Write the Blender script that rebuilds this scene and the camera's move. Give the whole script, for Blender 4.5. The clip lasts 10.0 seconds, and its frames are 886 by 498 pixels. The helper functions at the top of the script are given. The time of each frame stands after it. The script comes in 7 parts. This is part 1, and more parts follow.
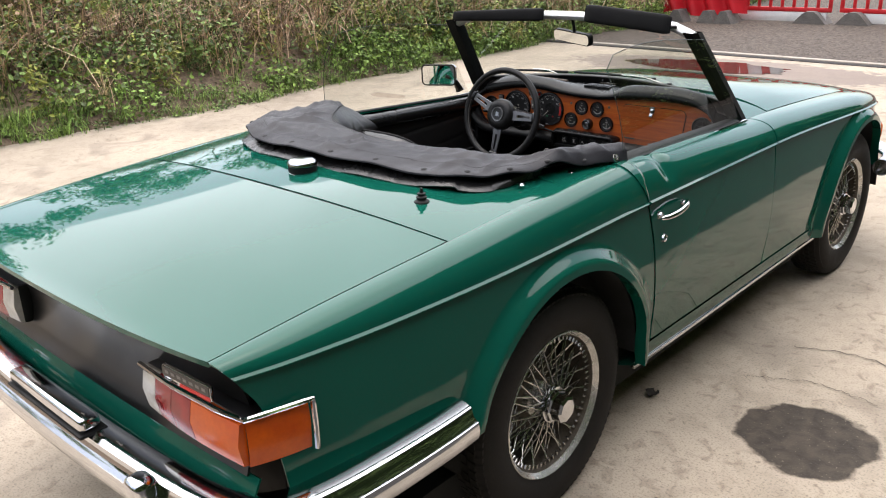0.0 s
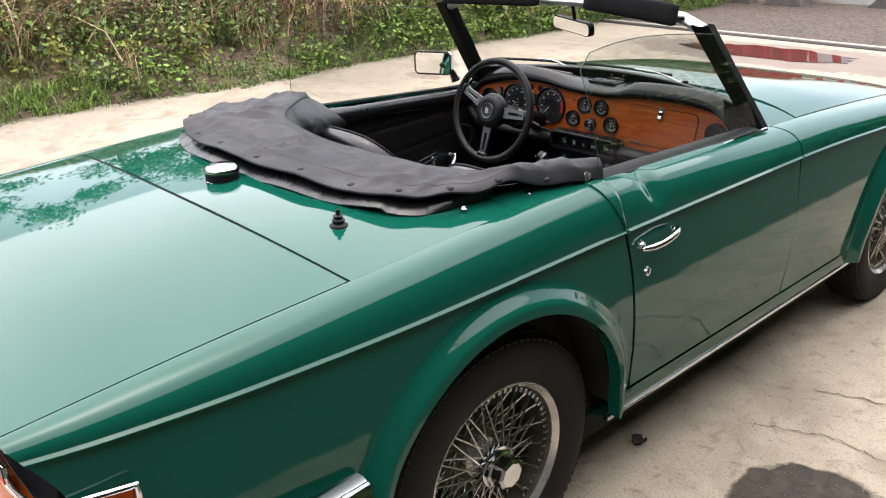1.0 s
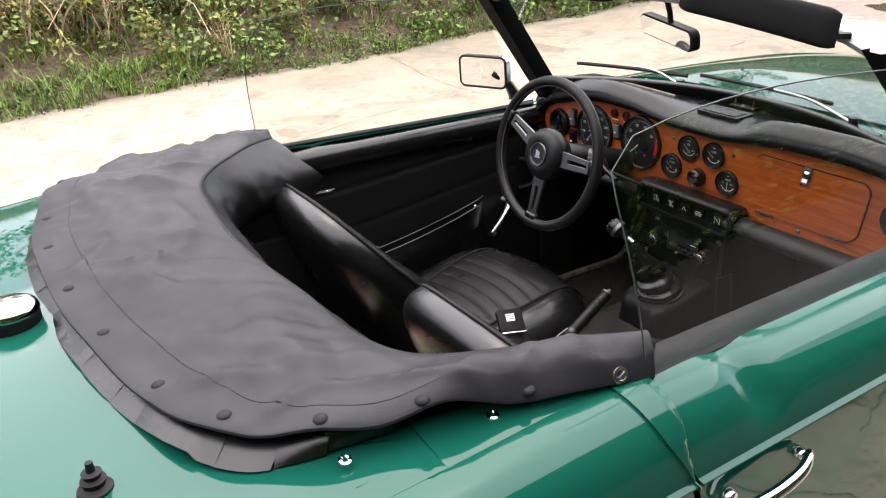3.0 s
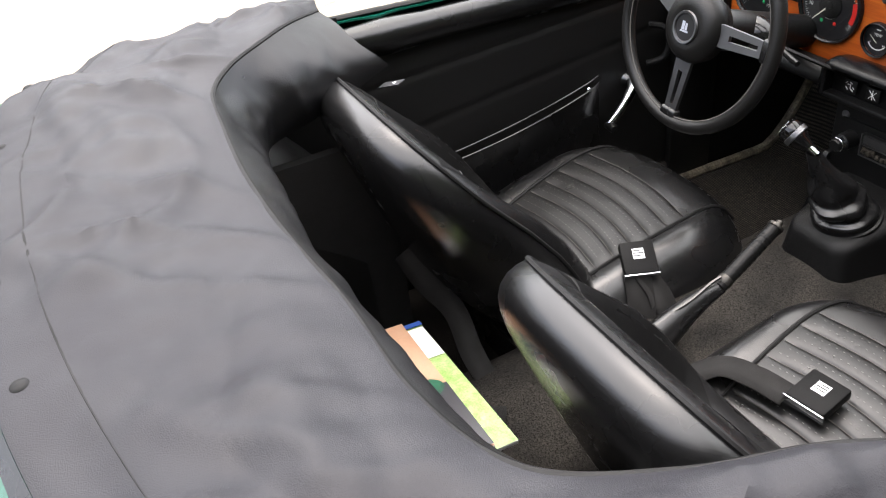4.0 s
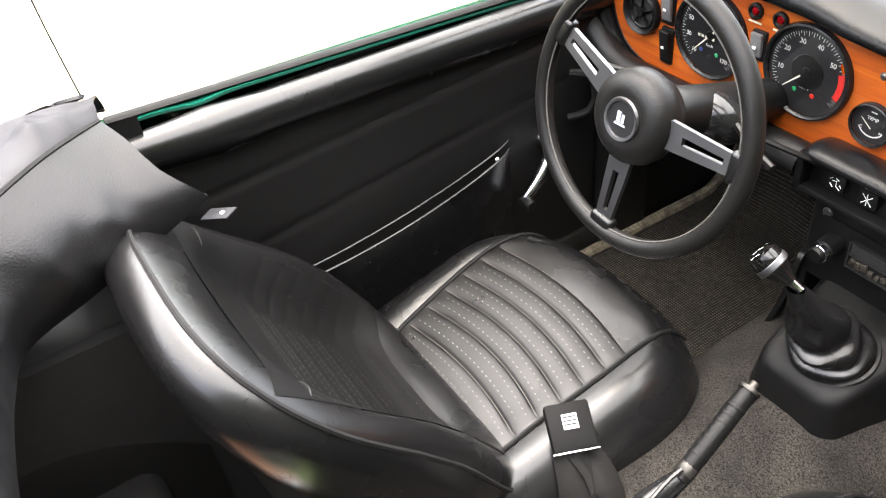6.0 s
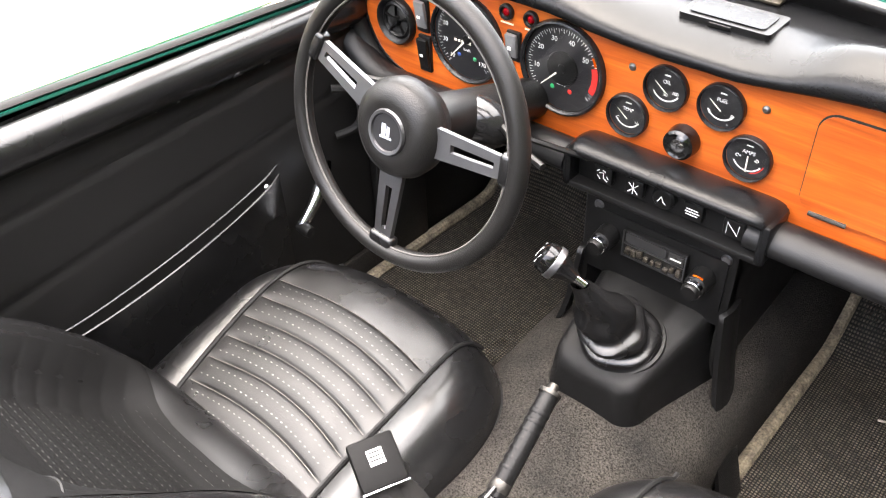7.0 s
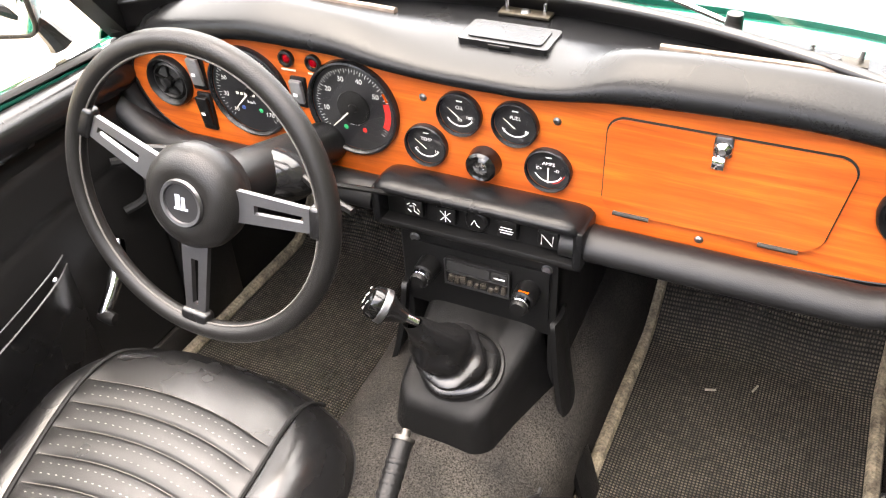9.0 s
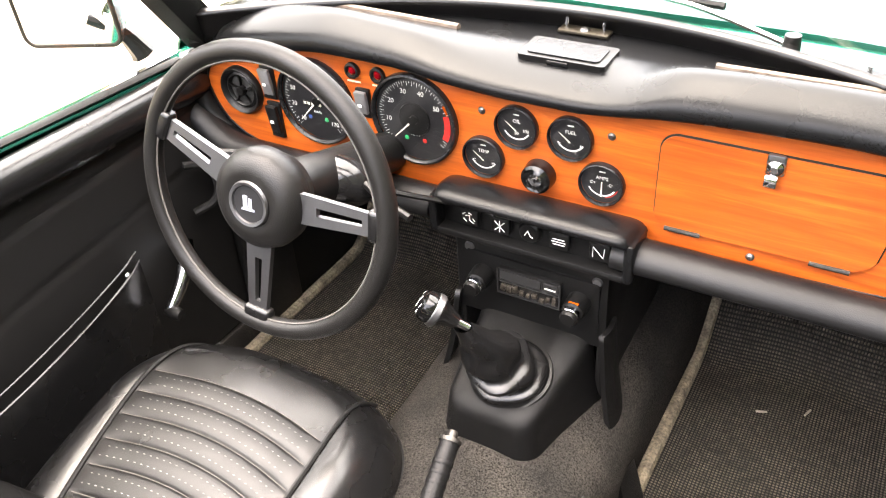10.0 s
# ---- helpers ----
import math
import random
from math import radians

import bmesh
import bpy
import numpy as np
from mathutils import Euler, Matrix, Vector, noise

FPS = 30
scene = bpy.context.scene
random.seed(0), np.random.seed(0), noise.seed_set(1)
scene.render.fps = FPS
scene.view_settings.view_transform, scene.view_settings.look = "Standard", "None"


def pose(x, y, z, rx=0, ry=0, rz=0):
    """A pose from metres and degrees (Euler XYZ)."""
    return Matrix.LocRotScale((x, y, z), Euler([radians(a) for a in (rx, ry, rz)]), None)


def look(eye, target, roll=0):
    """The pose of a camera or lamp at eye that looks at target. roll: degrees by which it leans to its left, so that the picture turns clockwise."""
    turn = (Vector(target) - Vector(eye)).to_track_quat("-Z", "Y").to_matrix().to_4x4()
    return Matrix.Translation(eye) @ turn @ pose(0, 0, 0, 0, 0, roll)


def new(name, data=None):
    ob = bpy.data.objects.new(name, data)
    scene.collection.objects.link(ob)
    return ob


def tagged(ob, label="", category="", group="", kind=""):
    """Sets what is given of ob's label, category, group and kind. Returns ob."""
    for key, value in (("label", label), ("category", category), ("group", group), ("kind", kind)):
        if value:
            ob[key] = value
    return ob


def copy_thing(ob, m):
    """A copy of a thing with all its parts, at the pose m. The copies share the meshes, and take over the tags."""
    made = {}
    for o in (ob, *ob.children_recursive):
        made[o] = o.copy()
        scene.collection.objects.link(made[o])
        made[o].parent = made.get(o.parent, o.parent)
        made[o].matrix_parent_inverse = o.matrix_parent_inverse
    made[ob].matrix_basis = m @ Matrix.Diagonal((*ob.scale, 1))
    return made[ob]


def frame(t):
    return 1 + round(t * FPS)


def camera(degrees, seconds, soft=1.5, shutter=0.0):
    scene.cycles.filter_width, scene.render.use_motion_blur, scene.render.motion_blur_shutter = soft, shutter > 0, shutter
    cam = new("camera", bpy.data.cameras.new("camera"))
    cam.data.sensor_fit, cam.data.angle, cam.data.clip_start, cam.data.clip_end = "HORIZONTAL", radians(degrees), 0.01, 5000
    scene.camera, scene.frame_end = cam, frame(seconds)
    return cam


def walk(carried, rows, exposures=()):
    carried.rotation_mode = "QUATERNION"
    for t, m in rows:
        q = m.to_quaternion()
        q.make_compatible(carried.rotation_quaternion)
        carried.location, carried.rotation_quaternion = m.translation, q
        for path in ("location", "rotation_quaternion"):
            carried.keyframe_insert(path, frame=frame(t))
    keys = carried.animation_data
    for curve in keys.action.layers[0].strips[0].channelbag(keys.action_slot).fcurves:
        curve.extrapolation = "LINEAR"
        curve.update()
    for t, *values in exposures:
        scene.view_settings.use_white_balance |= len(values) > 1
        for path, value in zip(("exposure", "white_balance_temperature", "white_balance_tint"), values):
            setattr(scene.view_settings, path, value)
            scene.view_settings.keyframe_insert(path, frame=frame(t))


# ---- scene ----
cam = camera(55.5, 10.0, soft=1.1)
SKY, SUN = 0.12, 1.3
EXPOSURES = [(0.0, 1.72, 6650, 13), (1.0, 1.95, 6700, 13), (2.2, 2.15, 6750, 14), (3.5, 2.4, 6850, 17), (4.0, 2.85, 6850, 13), (4.5, 3.5, 6900, 12), (5.0, 3.4, 6950, 12), (5.5, 3.55, 7000, 12), (7.0, 4.4, 7100, 15), (8.5, 4.5, 7350, 16), (10.0, 4.5, 7500, 16)]
PATH = [
    (0, (1.832, -1.633, 1.506), (0.552, -0.263, 0.809), -1.9),
    (0.5, (1.783, -1.404, 1.515), (0.482, -0.064, 0.797), -1.5),
    (1, (1.79, -1.16, 1.494), (0.423, 0.094, 0.748), -1.2),
    (1.5, (1.805, -0.894, 1.506), (0.354, 0.243, 0.73), -1.3),
    (2, (1.623, -0.653, 1.482), (0.16, 0.438, 0.665), -1.5),
    (2.2, (1.543, -0.57, 1.497), (0.083, 0.525, 0.679), -1.7),
    (3.3, (1.135, -0.156, 1.462), (-0.449, 0.695, 0.586), -4.6),
    (3.5, (1.043, -0.107, 1.444), (-0.534, 0.693, 0.51), -5.5),
    (4, (0.818, -0.016, 1.396), (-0.69, 0.627, 0.25), -7.3),
    (4.5, (0.71, 0.111, 1.389), (-0.826, 0.478, 0.162), -9.7),
    (5, (0.587, 0.206, 1.4), (-0.952, 0.489, 0.155), -10.8),
    (5.5, (0.475, 0.255, 1.407), (-0.985, 0.745, 0.13), -9.2),
    (5.7, (0.446, 0.273, 1.408), (-0.972, 0.869, 0.13), -8.2),
    (6.8, (0.375, 0.349, 1.368), (-0.751, 1.405, 0.096), -3.9),
    (7, (0.379, 0.356, 1.361), (-0.682, 1.477, 0.089), -3.0),
    (7.5, (0.363, 0.383, 1.344), (-0.483, 1.657, 0.056), -1.6),
    (8, (0.362, 0.396, 1.334), (-0.323, 1.756, 0.038), -2.3),
    (8.5, (0.37, 0.393, 1.35), (-0.244, 1.803, 0.072), -2.9),
    (9, (0.35, 0.384, 1.357), (-0.368, 1.783, 0.12), -3.3),
    (9.5, (0.349, 0.376, 1.357), (-0.478, 1.738, 0.149), -3.4),
    (10, (0.371, 0.357, 1.366), (-0.48, 1.716, 0.171), -4.2),
]
walk(cam, [(t, look(eye, target, roll)) for t, eye, target, roll in PATH], EXPOSURES)

# ---- world and light ----
world = bpy.data.worlds.new("overcast_sky")
scene.world = world
world.use_nodes = True
wn = world.node_tree
wn.nodes.clear()
sky = wn.nodes.new("ShaderNodeTexSky")
sky.sky_type, sky.sun_disc = "NISHITA", False
sky.sun_elevation, sky.sun_rotation = radians(76), radians(292)
sky.air_density, sky.dust_density, sky.ozone_density = 1.0, 2.0, 1.0
sat = wn.nodes.new("ShaderNodeHueSaturation")
sat.inputs["Saturation"].default_value = 0.46
bg = wn.nodes.new("ShaderNodeBackground")
bg.inputs["Strength"].default_value = SKY
wout = wn.nodes.new("ShaderNodeOutputWorld")
wn.links.new(sky.outputs[0], sat.inputs["Color"])
# soft uneven cloud
cloud_at, cloud, cloud_range, cloud_mix = wn.nodes.new("ShaderNodeTexCoord"), wn.nodes.new("ShaderNodeTexNoise"), wn.nodes.new("ShaderNodeMapRange"), wn.nodes.new("ShaderNodeMix")
cloud.inputs["Scale"].default_value, cloud.inputs["Detail"].default_value, cloud.inputs["Distortion"].default_value = 1.6, 5.0, 0.6
cloud_range.inputs["From Min"].default_value, cloud_range.inputs["From Max"].default_value = 0.35, 0.65
cloud_range.inputs["To Min"].default_value, cloud_range.inputs["To Max"].default_value = 0.75, 1.25
cloud_mix.data_type, cloud_mix.blend_type = "RGBA", "MULTIPLY"
cloud_mix.inputs[0].default_value = 1.0
wn.links.new(cloud_at.outputs["Generated"], cloud.inputs["Vector"])
wn.links.new(cloud.outputs["Fac"], cloud_range.inputs["Value"])
wn.links.new(sat.outputs[0], cloud_mix.inputs[6])
wn.links.new(cloud_range.outputs[0], cloud_mix.inputs[7])
wn.links.new(cloud_mix.outputs[2], bg.inputs["Color"])
wn.links.new(bg.outputs[0], wout.inputs["Surface"])
sun = new("sun", bpy.data.lights.new("sun", "SUN"))
sun.data.energy, sun.data.angle, sun.data.color = SUN, radians(112), (1.0, 0.98, 0.95)
sun.matrix_world = look((-3, 1.2, 13), (0, 0, 0))


# ---- materials ----
def surface(name, base, rough=0.5, metal=0.0, var=0.2, scale=6.0, grain=0.1, grain_scale=180.0, bump=0.0, bump_scale=250.0,
            coat=0.0, coat_rough=0.03, tint=None, spec=0.5, rough_var=0.1, island=0.0, stretch=(1, 1, 1), random_ob=0.0):
    """A surface with large uneven patches, fine grain, uneven gloss and fine relief."""
    m = bpy.data.materials.new(name)
    m.use_nodes = True
    nt = m.node_tree
    b = nt.nodes["Principled BSDF"]
    co = nt.nodes.new("ShaderNodeTexCoord")
    mp = nt.nodes.new("ShaderNodeMapping")
    mp.inputs["Scale"].default_value = stretch
    nt.links.new(co.outputs["Object"], mp.inputs["Vector"])

    def noise_tex(sc, detail=4.0):
        n = nt.nodes.new("ShaderNodeTexNoise")
        n.inputs["Scale"].default_value, n.inputs["Detail"].default_value = sc, detail
        nt.links.new(mp.outputs[0], n.inputs["Vector"])
        return n.outputs["Fac"]

    def ranged(value, lo, hi):
        r = nt.nodes.new("ShaderNodeMapRange")
        r.inputs["From Min"].default_value, r.inputs["From Max"].default_value = 0.25, 0.75
        r.inputs["To Min"].default_value, r.inputs["To Max"].default_value = lo, hi
        nt.links.new(value, r.inputs["Value"])
        return r.outputs[0]

    def mixed(kind, a, fac_or_b):
        x = nt.nodes.new("ShaderNodeMix")
        x.data_type, x.blend_type = "RGBA", kind
        x.inputs[0].default_value = 1.0
        nt.links.new(a, x.inputs[6])
        nt.links.new(fac_or_b, x.inputs[7])
        return x.outputs[2]

    big, small = noise_tex(scale), noise_tex(grain_scale, 2.0)
    two = nt.nodes.new("ShaderNodeMix")
    two.data_type = "RGBA"
    two.inputs[6].default_value = (*base, 1)
    two.inputs[7].default_value = (*(tint or [c * (1 - var) for c in base]), 1)
    nt.links.new(ranged(big, 0, 1), two.inputs[0])
    col = two.outputs[2]
    if grain:
        col = mixed("MULTIPLY", col, ranged(small, 1 - grain, 1 + grain))
    if island:
        geo = nt.nodes.new("ShaderNodeNewGeometry")
        col = mixed("MULTIPLY", col, ranged(geo.outputs["Random Per Island"], 1 - island, 1 + island))
    if random_ob:
        oi = nt.nodes.new("ShaderNodeObjectInfo")
        col = mixed("MULTIPLY", col, ranged(oi.outputs["Random"], 1 - random_ob, 1 + random_ob))
    nt.links.new(col, b.inputs["Base Color"])
    b.inputs["Metallic"].default_value = metal
    b.inputs["Specular IOR Level"].default_value = spec
    nt.links.new(ranged(big, max(0.0, rough - rough_var * rough), min(1.0, rough + rough_var * rough)), b.inputs["Roughness"])
    b.inputs["Coat Weight"].default_value, b.inputs["Coat Roughness"].default_value = coat, coat_rough
    if bump:
        bp = nt.nodes.new("ShaderNodeBump")
        bp.inputs["Strength"].default_value, bp.inputs["Distance"].default_value = bump, 0.002
        nt.links.new(noise_tex(bump_scale, 3.0), bp.inputs["Height"])
        nt.links.new(bp.outputs[0], b.inputs["Normal"])
    return m


paint = surface("green_paint", (0.003, 0.078, 0.052), 0.4, 0.0, 0.06, 3, 0.02, 900, coat=1.0, coat_rough=0.03, spec=0.0)
paint.node_tree.nodes["Principled BSDF"].inputs["Coat IOR"].default_value = 1.43
chrome = surface("chrome", (0.66, 0.67, 0.69), 0.09, 1.0, 0.12, 20, 0.05, 300, rough_var=0.5)
satin = surface("brushed_alloy", (0.2, 0.2, 0.205), 0.42, 1.0, 0.12, 40, 0.08, 900, bump=0.05, bump_scale=900)
black_paint = surface("satin_black_paint", (0.006, 0.0055, 0.0055), 0.3, 0.0, 0.3, 8, 0.1, 300)
rubber = surface("tyre_rubber", (0.009, 0.0085, 0.008), 0.7, 0, 0.35, 20, 0.2, 200, bump=0.2, bump_scale=400, tint=(0.018, 0.016, 0.014), spec=0.2)
seal = surface("black_rubber", (0.011, 0.011, 0.011), 0.55, 0, 0.3, 25, 0.15, 300, bump=0.1, spec=0.2)
leather = surface("black_vinyl", (0.0065, 0.0065, 0.0067), 0.26, 0, 0.3, 9, 0.1, 400, bump=0.1, bump_scale=700, rough_var=0.35, spec=0.55)
trim_vinyl = surface("matt_black_vinyl", (0.0095, 0.0093, 0.0092), 0.42, 0, 0.3, 9, 0.1, 400, bump=0.2, bump_scale=900, rough_var=0.2, spec=0.38)
cover_vinyl = surface("faded_black_cover", (0.0118, 0.0118, 0.0148), 0.5, 0, 0.25, 6, 0.12, 300, bump=0.25, bump_scale=800, tint=(0.0165, 0.0162, 0.0195), rough_var=0.3, spec=0.28)
pad_vinyl = surface("dash_pad_vinyl", (0.006, 0.0062, 0.0066), 0.24, 0, 0.25, 12, 0.1, 500, bump=0.15, bump_scale=900, rough_var=0.4, spec=0.19)
plastic = surface("black_plastic", (0.006, 0.006, 0.006), 0.36, 0, 0.3, 14, 0.12, 300, bump=0.2, bump_scale=900, spec=0.3)
carpet = surface("black_carpet", (0.012, 0.0112, 0.0104), 0.95, 0, 0.4, 14, 0.9, 380, bump=1.0, bump_scale=420, tint=(0.031, 0.0278, 0.024), spec=0.1)
dark_void = surface("dark_underside", (0.008, 0.008, 0.008), 0.9, 0, 0.3, 8, 0.2, 90)
binding = surface("tan_binding", (0.27, 0.225, 0.155), 0.85, 0, 0.4, 45, 0.5, 220, bump=0.8, bump_scale=300, tint=(0.07, 0.058, 0.042))
webbing = surface("black_webbing", (0.016, 0.0155, 0.015), 0.8, 0, 0.2, 30, 0.2, 900, bump=0.4, bump_scale=1200, spec=0.15)
white_mark = surface("white_print", (0.75, 0.75, 0.72), 0.5, 0, 0.05, 30, 0.03)
red_mark = surface("red_print", (0.55, 0.02, 0.015), 0.5, 0, 0.05, 30, 0.03)
green_mark = surface("green_lens", (0.01, 0.3, 0.1), 0.3, 0, 0.05, 30, 0.03)
cream_mark = surface("cream_print", (0.62, 0.6, 0.5), 0.5, 0, 0.05, 30, 0.03)
dial_black = surface("dial_face", (0.012, 0.012, 0.013), 0.4, 0, 0.2, 40, 0.1)
red_lens = surface("red_lens", (0.27, 0.002, 0.007), 0.18, 0, 0.4, 30, 0.05, 200, spec=0.4)
amber_lens = surface("amber_lens", (0.58, 0.095, 0.002), 0.18, 0, 0.25, 18, 0.06, 120, spec=0.4, tint=(0.44, 0.055, 0.002))
clear_lens = surface("white_lens", (0.48, 0.46, 0.41), 0.2, 0, 0.3, 30, 0.05, 150, spec=0.4)
dirty_hub = surface("rusty_hub", (0.09, 0.075, 0.055), 0.7, 0.2, 0.4, 30, 0.3, 200, tint=(0.05, 0.038, 0.026))
spoke_steel = surface("spoke_steel", (0.6, 0.59, 0.56), 0.25, 1.0, 0.3, 60, 0.1)
roll_vinyl = surface("dash_roll_vinyl", (0.007, 0.007, 0.0072), 0.4, 0, 0.25, 12, 0.1, 500, bump=0.18, bump_scale=900, spec=0.28)
moulded = surface("moulded_console", (0.005, 0.005, 0.005), 0.36, 0, 0.3, 14, 0.12, 300, bump=0.5, bump_scale=1100, rough_var=0.25, spec=0.26)
silver_paint = surface("silver_wheel_paint", (0.66, 0.65, 0.62), 0.26, 0.75, 0.2, 30, 0.1, 200, tint=(0.46, 0.45, 0.42))
visor_black = surface("visor_vinyl", (0.0045, 0.0045, 0.0045), 0.6, 0, 0.3, 10, 0.1, 400, bump=0.2, bump_scale=900, spec=0.12)
paper_cover = surface("magazine_dusk", (0.42, 0.27, 0.18), 0.35, 0, 0.3, 9, 0.05, tint=(0.34, 0.15, 0.085))
paper_dark = surface("magazine_dark", (0.03, 0.03, 0.035), 0.35, 0, 0.2, 20, 0.05)
paper_white = surface("paper_white", (0.72, 0.72, 0.7), 0.5, 0, 0.1, 20, 0.05)
paper_green = surface("magazine_green", (0.16, 0.3, 0.06), 0.35, 0, 0.3, 60, 0.3, 300, tint=(0.35, 0.42, 0.2))
paper_blue = surface("magazine_blue", (0.03, 0.08, 0.3), 0.35, 0, 0.2, 30, 0.05)


aged_metal = surface("aged_metal", (0.07, 0.066, 0.06), 0.4, 0.8, 0.4, 60, 0.2, 300, tint=(0.03, 0.028, 0.026))


def wood_material():
    m = bpy.data.materials.new("varnished_walnut")
    m.use_nodes = True
    nt = m.node_tree
    b = nt.nodes["Principled BSDF"]
    co = nt.nodes.new("ShaderNodeTexCoord")
    mp = nt.nodes.new("ShaderNodeMapping")
    mp.inputs["Scale"].default_value = (1.6, 20, 24)
    nt.links.new(co.outputs["Object"], mp.inputs["Vector"])
    n1, n2 = nt.nodes.new("ShaderNodeTexNoise"), nt.nodes.new("ShaderNodeTexNoise")
    n1.inputs["Scale"].default_value, n1.inputs["Detail"].default_value, n1.inputs["Distortion"].default_value = 2.2, 5, 1.2
    n2.inputs["Scale"].default_value, n2.inputs["Detail"].default_value = 22, 3
    ramp = nt.nodes.new("ShaderNodeValToRGB")
    e = ramp.color_ramp.elements
    e[0].position, e[0].color = 0.3, (0.35, 0.058, 0.006, 1)
    e[1].position, e[1].color = 0.72, (0.63, 0.15, 0.016, 1)
    mid = e.new(0.52)
    mid.color = (0.5, 0.096, 0.01, 1)
    mx = nt.nodes.new("ShaderNodeMix")
    mx.data_type, mx.blend_type = "RGBA", "MULTIPLY"
    mx.inputs[0].default_value = 0.4
    for n in (n1, n2):
        nt.links.new(mp.outputs[0], n.inputs["Vector"])
    nt.links.new(n1.outputs["Fac"], ramp.inputs[0])
    nt.links.new(ramp.outputs[0], mx.inputs[6])
    nt.links.new(n2.outputs["Fac"], mx.inputs[7])
    nt.links.new(mx.outputs[2], b.inputs["Base Color"])
    b.inputs["Roughness"].default_value = 0.42
    b.inputs["Coat Weight"].default_value, b.inputs["Coat Roughness"].default_value = 0.35, 0.22
    return m


wood = wood_material()


def glass_material(name, tint, rough=0.0):
    """Thin clear glass: mostly seen through, with a mirror's gloss at grazing angles."""
    m = bpy.data.materials.new(name)
    m.use_nodes = True
    nt = m.node_tree
    nt.nodes.clear()
    out, mix = nt.nodes.new("ShaderNodeOutputMaterial"), nt.nodes.new("ShaderNodeMixShader")
    clear, gloss, fr = nt.nodes.new("ShaderNodeBsdfTransparent"), nt.nodes.new("ShaderNodeBsdfGlossy"), nt.nodes.new("ShaderNodeLayerWeight")
    clear.inputs[0].default_value = (*tint, 1)
    gloss.inputs["Roughness"].default_value = rough
    power, scaled = nt.nodes.new("ShaderNodeMath"), nt.nodes.new("ShaderNodeMapRange")
    power.operation = "POWER"
    power.inputs[1].default_value = 4.0
    fr.inputs[0].default_value = 0.5
    nt.links.new(fr.outputs["Facing"], power.inputs[0])
    scaled.inputs["To Min"].default_value, scaled.inputs["To Max"].default_value = 0.075, 0.9
    nt.links.new(power.outputs[0], scaled.inputs["Value"])
    nt.links.new(scaled.outputs[0], mix.inputs[0])
    nt.links.new(clear.outputs[0], mix.inputs[1])
    nt.links.new(gloss.outputs[0], mix.inputs[2])
    nt.links.new(mix.outputs[0], out.inputs[0])
    return m


glass = glass_material("window_glass", (0.86, 0.88, 0.86), 0.01)
dial_glass = glass_material("dial_glass", (0.95, 0.95, 0.95), 0.02)
mirror_mat = surface("mirror", (0.85, 0.86, 0.86), 0.02, 1.0, 0.03, 10, 0.0)

# ---- builders ----
BASES = {}


def thing(name, at, label, category, group="", kind=""):
    """An empty at the base of a thing, which carries its parts."""
    ob = new(name)
    ob.empty_display_size = 0.1
    ob.location = at
    BASES[ob.name] = Matrix.Translation(at)
    return tagged(ob, label, category, group, kind)


def part(name, data, material, parent=None, label="", smooth=True):
    """Links a (verts, faces) pair, a bmesh or a mesh as one mesh object under a thing or a part; places are in the world."""
    if isinstance(data, tuple):
        me = bpy.data.meshes.new(name)
        me.from_pydata(data[0], [], data[1])
    elif isinstance(data, bmesh.types.BMesh):
        me = bpy.data.meshes.new(name)
        data.to_mesh(me)
        data.free()
    else:
        me = data
    if smooth and me.polygons:
        me.polygons.foreach_set("use_smooth", [True] * len(me.polygons))
        me.set_sharp_from_angle(angle=radians(38))
    me.materials.append(material)
    ob = new(name, me)
    if parent is not None:
        ob.parent = parent
        ob.matrix_parent_inverse = BASES[parent.name].inverted()
    BASES[ob.name] = Matrix.Identity(4)
    if label:
        ob["label"] = label
    return ob


def thick(ob, depth, offset=-1.0, bevel=0.0, crisp=True):
    s = ob.modifiers.new("thickness", "SOLIDIFY")
    s.thickness, s.offset = depth, offset
    if crisp:
        bm = bmesh.new()
        bm.from_mesh(ob.data)
        for e in bm.edges:
            if len(e.link_faces) == 1:
                e.smooth = False
        bm.to_mesh(ob.data)
        bm.free()
    if bevel:
        b = ob.modifiers.new("edges", "BEVEL")
        b.width, b.segments, b.limit_method, b.angle_limit = bevel, 2, "ANGLE", radians(50)
    return ob


def sheet(fn, nu, nv, close_u=False, close_v=False, flip=False):
    """A grid of points fn(u, v), u and v from 0 to 1."""
    cu, cv = (nu if close_u else nu + 1), (nv if close_v else nv + 1)
    verts = [tuple(fn(i / nu, j / nv)) for i in range(cu) for j in range(cv)]
    faces = []
    for i in range(nu):
        for j in range(nv):
            a, b = i * cv + j, ((i + 1) % cu) * cv + j
            c, d = ((i + 1) % cu) * cv + (j + 1) % cv, i * cv + (j + 1) % cv
            faces.append((a, d, c, b) if flip else (a, b, c, d))
    return verts, faces


def joined(*parts):
    verts, faces = [], []
    for v, f in parts:
        n = len(verts)
        verts += v
        faces += [tuple(i + n for i in x) for x in f]
    return verts, faces


def moved(data, m):
    return [tuple(m @ Vector(v)) for v in data[0]], data[1]


